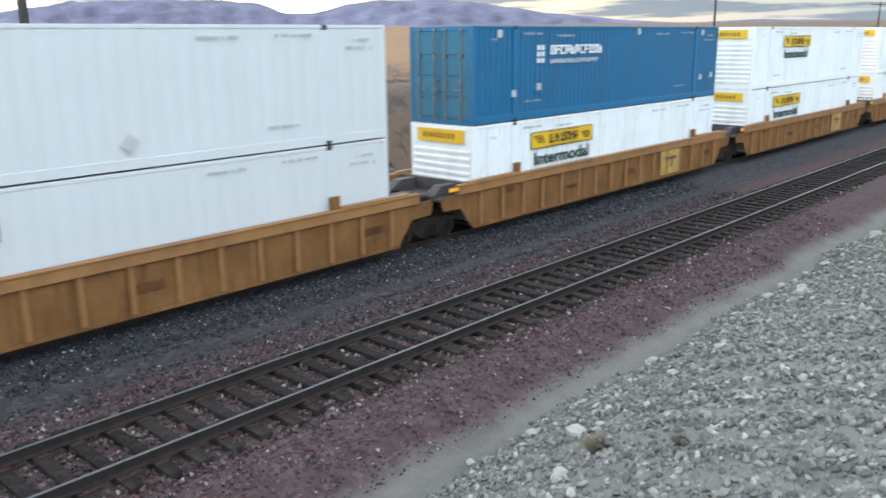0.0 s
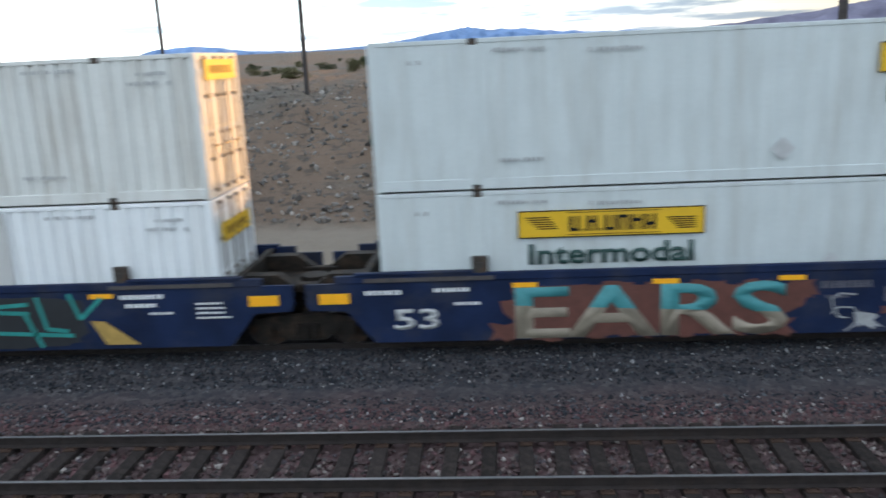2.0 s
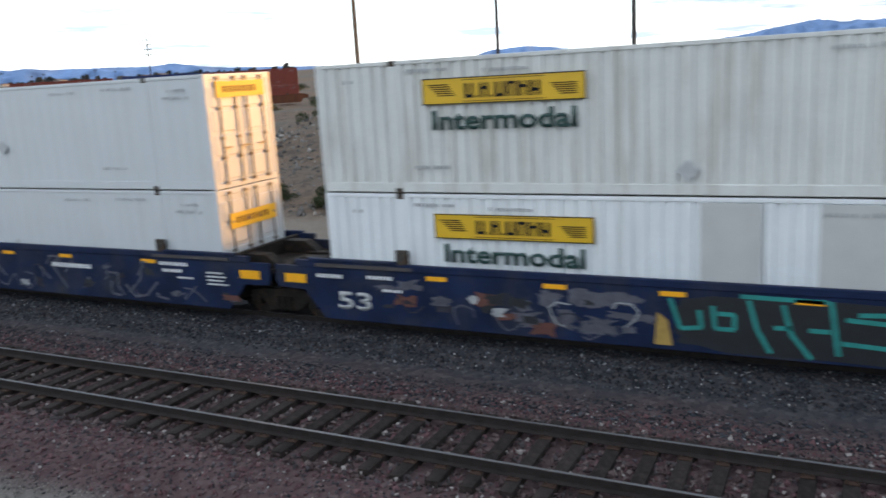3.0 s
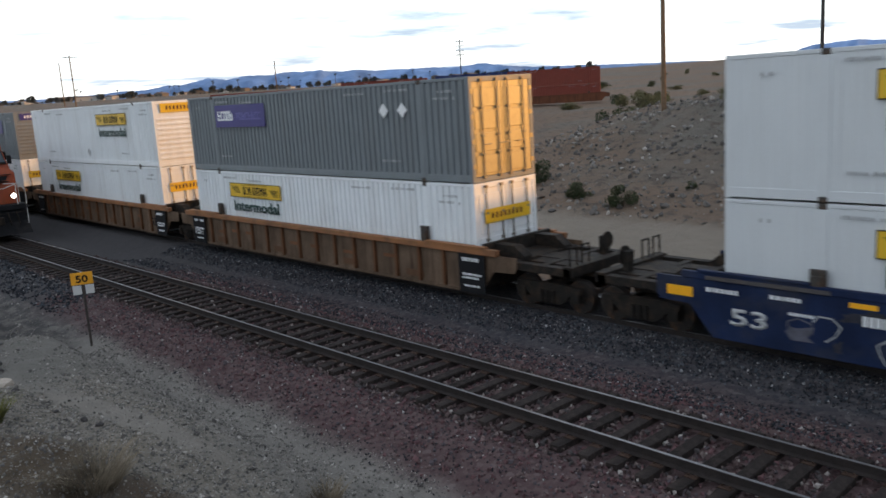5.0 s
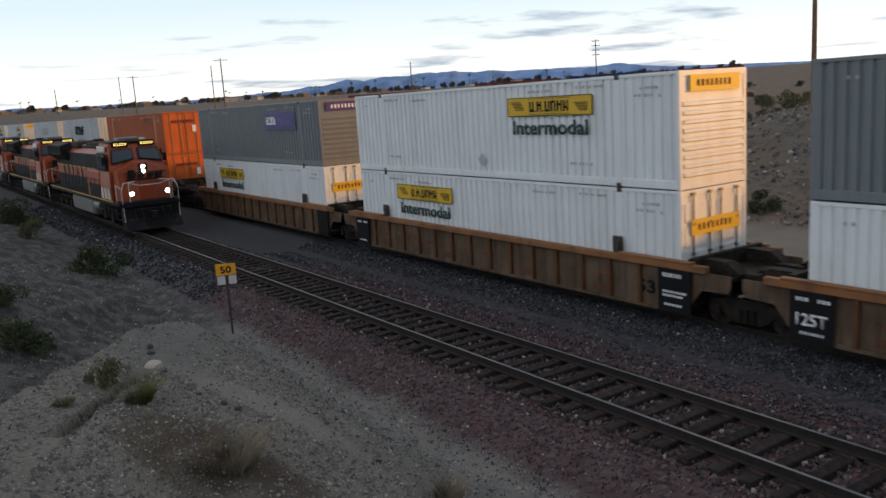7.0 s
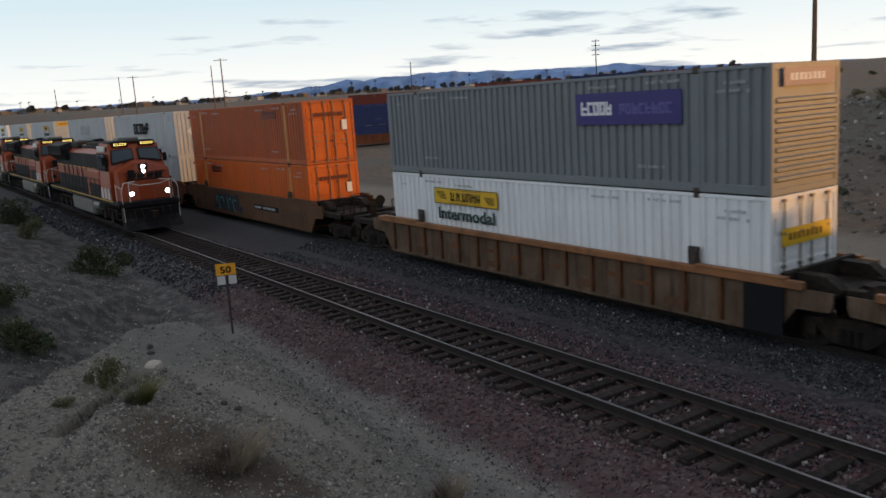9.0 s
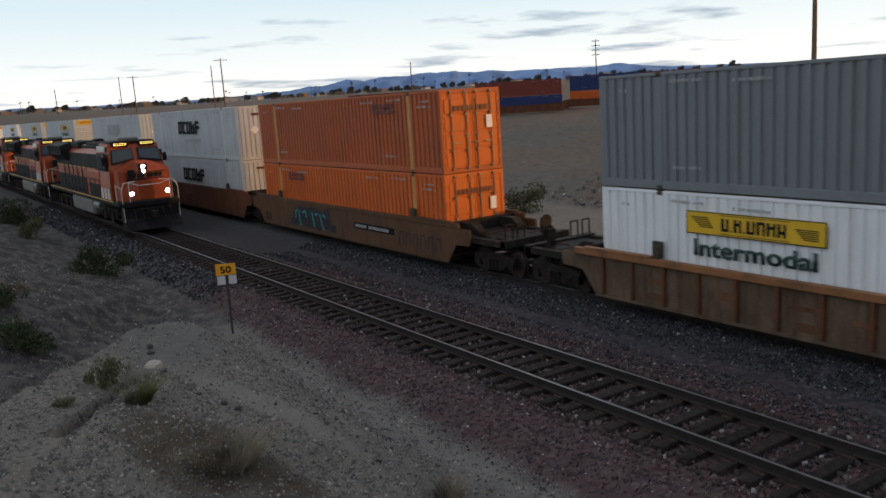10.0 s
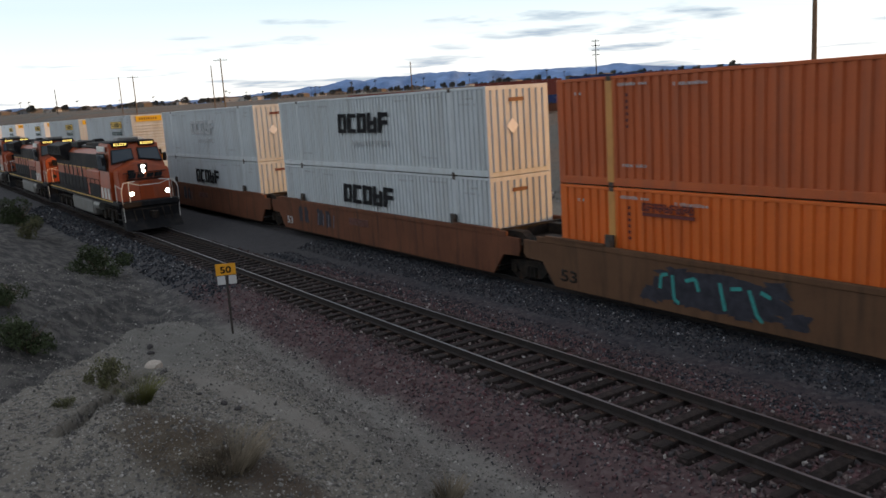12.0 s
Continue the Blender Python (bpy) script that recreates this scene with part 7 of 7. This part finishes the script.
for k in range(110):
    az, d = rs.uniform(-30, 42), rs.uniform(62, 300)
    x, y = way_at(az, d)
    bush(x, y, rs.uniform(0.8, 2.2), rs.uniform(0.7, 1.6), "scrub" if k % 3 else "dark", "dusty scrub bush on the desert plain", k + 40)
for x, y, rx, rz, kind, sd in ((-36.5, 7.0, 1.15, 1.15, "dark", 60), (-24.3, 2.45, 0.85, 0.9, "dark", 61), (-27.0, 2.4, 0.65, 0.75, "dark", 62), (-60.5, 6.9, 1.5, 1.5, "dark", 63), (-51.5, 6.25, 0.7, 0.9, "scrub", 64), (-16.9, 3.0, 0.36, 0.5, "scrub", 65), (-15.9, 2.05, 0.22, 0.16, "scrub", 66)):
    bush(x, y, rx, rz, kind, "dark desert bush on the near bank", sd)
grass_tuft(-11.9, 3.75, 0.95, 0.60, M_DRY, "clump of dry straw grass", 1, 520)
grass_tuft(-15.3, 3.25, 0.62, 0.50, M_TUFT, "olive green weed clump", 2, 420)
grass_tuft(-10.2, 6.6, 0.5, 0.4, M_DRY, "small dry grass clump", 3)
grass_tuft(8.4, 5.05, 0.30, 0.2, M_DRY, "small dry grass clump", 5)
grass_tuft(8.5, 4.0, 0.16, 0.12, M_DRY, "small dry grass clump", 7)


# ---------------------------------------------------------------- speed sign
def speed_sign():
    x, y = -23.6, 7.95
    o = thing("speed_sign", "amber plate numbered 50 over two white plates on a post", "railway sign", at=pose(x, y, height(x, y) - 0.2, 0, 0, 68))
    bm = bmesh.new()
    rod(bm, (0, 0.03, 0), (0, 0.03, 2.35), 0.035, 8)
    part("post", bm, M["post"], o, "rusty steel post")
    p = part("number_plate", bm_boxes([(-0.29, 0.29, -0.02, 0.0, 2.02, 2.37)], 0.006), M["sign50"], o, "amber plate")
    part("lettering", lettering("50", 0.20, M["black"], 0.32, thick=0.006), None, p, "black 50", at=Matrix.Translation((-0.16, -0.026, 2.09)) @ FACE_NEAR)
    for a in (-0.27, 0.06):
        part("lower_plate", bm_boxes([(a, a + 0.23, -0.015, 0.0, 1.74, 2.0)], 0.006), M["signback"], o, "white plate")


speed_sign()

# ---------------------------------------------------------------- stones
def stones(name, pts, sizes, material, label, seed, facets=8):
    """Many loose angular stones as one mesh."""
    rs = np.random.RandomState(seed)
    n = len(pts)
    if facets == 8:
        base = np.array([(1, 0, 0), (-1, 0, 0), (0, 1, 0), (0, -1, 0), (0, 0, 1), (0, 0, -1)], float)
        tri = np.array([(0, 2, 4), (2, 1, 4), (1, 3, 4), (3, 0, 4), (2, 0, 5), (1, 2, 5), (3, 1, 5), (0, 3, 5)])
    else:
        g = (1 + 5 ** 0.5) / 2
        base = np.array([(-1, g, 0), (1, g, 0), (-1, -g, 0), (1, -g, 0), (0, -1, g), (0, 1, g), (0, -1, -g), (0, 1, -g), (g, 0, -1), (g, 0, 1), (-g, 0, -1), (-g, 0, 1)]) / 1.9
        tri = np.array([(0, 11, 5), (0, 5, 1), (0, 1, 7), (0, 7, 10), (0, 10, 11), (1, 5, 9), (5, 11, 4), (11, 10, 2), (10, 7, 6), (7, 1, 8), (3, 9, 4), (3, 4, 2), (3, 2, 6), (3, 6, 8), (3, 8, 9), (4, 9, 5), (2, 4, 11), (6, 2, 10), (8, 6, 7), (9, 8, 1)])
    m = len(base)
    v = base[None] * (1 + 0.45 * rs.uniform(-1, 1, (n, m, 1))) * np.stack([rs.uniform(0.7, 1.25, n), rs.uniform(0.6, 1.1, n), rs.uniform(0.45, 0.85, n)], -1)[:, None]
    q = rs.randn(n, 4)
    q /= np.linalg.norm(q, axis=1, keepdims=True)
    w, x, y, z = q.T
    R = np.stack([1 - 2 * (y * y + z * z), 2 * (x * y - w * z), 2 * (x * z + w * y), 2 * (x * y + w * z), 1 - 2 * (x * x + z * z), 2 * (y * z - w * x), 2 * (x * z - w * y), 2 * (y * z + w * x), 1 - 2 * (x * x + y * y)], -1).reshape(n, 3, 3)
    v = np.einsum("nij,nmj->nmi", R, v) * np.asarray(sizes)[:, None, None] + np.asarray(pts)[:, None]
    f = (tri[None] + (np.arange(n) * m)[:, None, None]).reshape(-1, 3)
    me = bpy.data.meshes.new(name)
    me.from_pydata(v.reshape(-1, 3).tolist(), [], f.tolist())
    me.materials.append(material)
    return tagged(new(name, me), label, "gravel", kind="stuff")


def stone_mat(name, cols, rough=0.9):
    m = bpy.data.materials.new(name)
    m.use_nodes = True
    nt = m.node_tree
    b = nt.nodes["Principled BSDF"]
    b.inputs["Roughness"].default_value = rough
    b.inputs["Specular IOR Level"].default_value = 0.2
    geo, ramp = nt.nodes.new("ShaderNodeNewGeometry"), nt.nodes.new("ShaderNodeValToRGB")
    ramp.color_ramp.interpolation = "CONSTANT"
    e = ramp.color_ramp.elements
    for i, (p, c) in enumerate(cols):
        el = e[i] if i < 2 else e.new(p)
        el.position, el.color = p, (*c, 1)
    n = nt.nodes.new("ShaderNodeTexNoise"); n.inputs["Scale"].default_value = 22
    co = nt.nodes.new("ShaderNodeTexCoord")
    nt.links.new(co.outputs["Object"], n.inputs["Vector"])
    r = nt.nodes.new("ShaderNodeMapRange"); r.inputs[3].default_value, r.inputs[4].default_value = 0.6, 1.4
    nt.links.new(n.outputs[0], r.inputs[0])
    sc = nt.nodes.new("ShaderNodeVectorMath"); sc.operation = "SCALE"
    nt.links.new(geo.outputs["Random Per Island"], ramp.inputs[0])
    nt.links.new(ramp.outputs[0], sc.inputs[0]); nt.links.new(r.outputs[0], sc.inputs["Scale"])
    nt.links.new(sc.outputs[0], b.inputs["Base Color"])
    return m


M_BALLAST_RED = stone_mat("red_grey_ballast", [(0.0, (0.092, 0.051, 0.056)), (0.3, (0.132, 0.072, 0.076)), (0.55, (0.080, 0.068, 0.076)), (0.8, (0.160, 0.116, 0.112)), (0.97, (0.320, 0.296, 0.280))])
M_BALLAST_BLUE = stone_mat("blue_grey_ballast", [(0.0, (0.020, 0.023, 0.029)), (0.35, (0.042, 0.049, 0.059)), (0.6, (0.023, 0.024, 0.029)), (0.85, (0.088, 0.095, 0.107)), (0.975, (0.260, 0.260, 0.267))])
M_BED = stone_mat("pale_red_grey_ballast", [(0.0, (0.064, 0.044, 0.044)), (0.3, (0.098, 0.070, 0.068)), (0.55, (0.060, 0.053, 0.054)), (0.8, (0.145, 0.115, 0.109)), (0.96, (0.306, 0.281, 0.264))])
M_BANK = stone_mat("pale_bank_rubble", [(0.0, (0.171, 0.167, 0.151)), (0.3, (0.239, 0.230, 0.207)), (0.55, (0.126, 0.126, 0.123)), (0.75, (0.297, 0.284, 0.257)), (0.94, (0.432, 0.414, 0.383))])
M_DUSTY = stone_mat("dusty_grey_pebbles", [(0.0, (0.143, 0.135, 0.127)), (0.35, (0.209, 0.197, 0.182)), (0.65, (0.094, 0.089, 0.085)), (0.90, (0.369, 0.348, 0.320))])
M_GRIT = stone_mat("pale_and_dark_grit", [(0.0, (0.080, 0.076, 0.072)), (0.3, (0.240, 0.224, 0.204)), (0.6, (0.128, 0.116, 0.104)), (0.8, (0.368, 0.348, 0.320))])
M_BALLAST_GRIT = stone_mat("broken_ballast_chips", [(0.0, (0.025, 0.025, 0.031)), (0.4, (0.081, 0.066, 0.070)), (0.65, (0.043, 0.043, 0.049)), (0.86, (0.187, 0.170, 0.170)), (0.97, (0.357, 0.348, 0.340))])


def scatter(n, x0, x1, y0, y1, seed, keep=None, size=(0.03, 0.06), spread=0.0):
    rs = np.random.RandomState(seed)
    x, y = rs.uniform(x0, x1, n), rs.uniform(y0, y1, n)
    if keep is not None:
        k = keep(x, y, rs)
        x, y = x[k], y[k]
    s = size[0] + (size[1] - size[0]) * rs.uniform(0, 1, len(x)) ** 2.2
    return np.stack([x, y, land(x, y) + s * 0.25], -1), s


def turned(x, y, cx, cy, rx, ry, turn):
    c, q = math.cos(radians(turn)), math.sin(radians(turn))
    return (((x - cx) * c + (y - cy) * q) / rx) ** 2 + (((y - cy) * c - (x - cx) * q) / ry) ** 2


def trodden_bare(x, y, rs):
    """Few stones on the path, on the rounded top of the shelf, in the crack and on the strip beside it."""
    keep = rs.uniform(0, 1, len(x))
    side = (x + 14.33) * 0.547 + (y - 1.75) * 0.837
    out = np.ones(len(x), bool)
    out &= (turned(x, y, -15.4, 5.15, 3.6, 0.34, 11.5) > 1) | (keep < 0.25)
    out &= (turned(x, y, -20.5, 5.2, 3.6, 1.6, -10) > 1) | (keep < 0.5)
    out &= (side > 0.15) | (side < -2.4) | (x > -13.5) | (keep < 0.45)
    out &= np.abs(side) > 0.2
    return out


def off_ties(x, y, rs):
    """Keeps the rails free."""
    out = np.ones(len(x), bool)
    for c in (TRACK_NEAR, TRACK_FAR):
        for s in (-0.7525, 0.7525):
            out &= np.abs(y - c - s) > 0.10
    return out


def bed_fill(n, yc, seed, x0, x1):
    """Stones lying between the ties, a little below their tops."""
    rs = np.random.RandomState(seed)
    x, y = rs.uniform(x0, x1, n), yc + rs.uniform(-1.5, 1.5, n)
    k = off_ties(x, y, rs)
    x, y = x[k], y[k]
    return np.stack([x, y, np.full(len(x), -0.262) + rs.uniform(-0.03, 0.02, len(x))], -1), rs.uniform(0.035, 0.07, len(x))


for nm, (p, s), m, lab, sd in (
        ("ballast_near", scatter(26000, -30, 30, 8.3, 13.9, 1, lambda x, y, rs: off_ties(x, y, rs) & (y > 8.35 + 0.7 * rs.uniform(0, 1, len(x))), (0.03, 0.065)), M_BALLAST_RED, "reddish grey crushed ballast by the near track", 1),
        ("ballast_between_ties", bed_fill(19000, TRACK_NEAR, 7, -36, 36), M_BED, "reddish grey ballast between the ties", 7),
        ("ballast_far", scatter(34000, -34, 32, 13.2, 16.4, 2, off_ties, (0.022, 0.050)), M_BALLAST_BLUE, "blue grey crushed ballast by the far track", 2),
        ("ballast_shoulder", scatter(5000, -70, -28, 8.4, 10.4, 3, off_ties, (0.04, 0.09)), M_BALLAST_BLUE, "blue grey crushed ballast", 3),
        ("bank_pebbles", scatter(26000, -38, -6, 0.0, 8.3, 4, lambda x, y, rs: trodden_bare(x, y, rs) & ((0.581 * (x + 16.8) + 0.814 * (y - 1.1) > -0.3) | (rs.uniform(0, 1, len(x)) < 0.55)), (0.010, 0.052)), M_DUSTY, "dusty grey pebbles on the near bank", 4),
        ("bank_grit", scatter(46000, -24, -5, 0.5, 8.5, 14, trodden_bare, (0.008, 0.024)), M_GRIT, "fine pale grit on the near bank", 14),
        ("ballast_grit", scatter(42000, -26, 24, 8.2, 16.4, 15, lambda x, y, rs: off_ties(x, y, rs) & ((y < 10.1) | (y > 12.7)), (0.016, 0.034)), M_BALLAST_GRIT, "fine pale and dark chips in the ballast", 15)):
    stones(nm, p, s, m, lab, sd)
p, s = scatter(50000, 5.0, 34, 0.5, 7.9, 5, lambda x, y, rs: y < 7.75 - 0.25 * np.sin(x * 0.9) - 1.2 * rs.uniform(0, 1, len(x)) ** 4, (0.016, 0.068))
stones("bank_rubble", p, s, M_BANK, "pale grey angular rubble on the near bank", 5, 20)
p, s = scatter(11000, -40, 26, 24, 58, 6, lambda x, y, rs: (x > -3) | (y > 33), (0.03, 0.20))
stones("slope_rubble", p, s, M_DUSTY, "scattered rubble on the cut slope", 6, 20)


def rock(x, y, s, seed, m, label):
    rs = random.Random(seed)
    bm = bmesh.new()
    bmesh.ops.create_icosphere(bm, subdivisions=2, radius=s)
    f = Vector((rs.uniform(0.9, 1.4), rs.uniform(0.7, 1.1), rs.uniform(0.55, 0.85)))
    for v in bm.verts:
        k = 1 + 0.28 * noise.noise(v.co / s * 1.3 + Vector((seed, 0, 0)))
        v.co = Vector((v.co.x * f.x, v.co.y * f.y, v.co.z * f.z)) * k
    ob = new("rock", mesh_of("rock", bm, m))
    ob.matrix_basis = pose(x, y, height(x, y) + s * 0.3, 0, 0, rs.uniform(0, 360))
    return tagged(ob, label, "rock", "loose rocks on the banks")


rock(-17.9, 4.2, 0.20, 3, mat("pale_boulder_stone", (0.42, 0.37, 0.32), 0.9, var=0.15, scale=5), "pale boulder lying on the mound")
for x, y, s, sd in ((-19.3, 4.5, 0.09, 4), (-19.7, 4.6, 0.08, 5), (-17.3, 4.25, 0.06, 6), (-14.6, 4.6, 0.07, 7), (-15.6, 4.45, 0.05, 9), (-14.3, 4.75, 0.06, 10)):
    rock(x, y, s, sd, M["pole_dark"], "small dark rock on the mound")
m_pale = mat("pale_rubble_stone", (0.40, 0.385, 0.35), 0.9, var=0.2, scale=6)
rs = random.Random(77)
for k in range(46):
    x = rs.uniform(7, 32)
    rock(x, 7.55 - 2.6 * rs.random() ** 2, rs.uniform(0.07, 0.14), 100 + k, m_pale, "pale angular rock on the rubble bank")


def motions():
    """The train rolls past at one steady speed, its wheels turning with it."""
    for ob, x, z in MOVING:
        walk(ob, [(t, pose(x + SPEED * t, TRACK_FAR, z)) for t in (0.0, 6.0, 12.0)])
    turn = math.degrees(SPEED / 0.42)
    for ob, dx in ROLLING:
        walk(ob, [(k / FPS, pose(dx, 0, 0.42, 0, turn * k / FPS, 0)) for k in range(0, 12 * FPS + 1)])


motions()
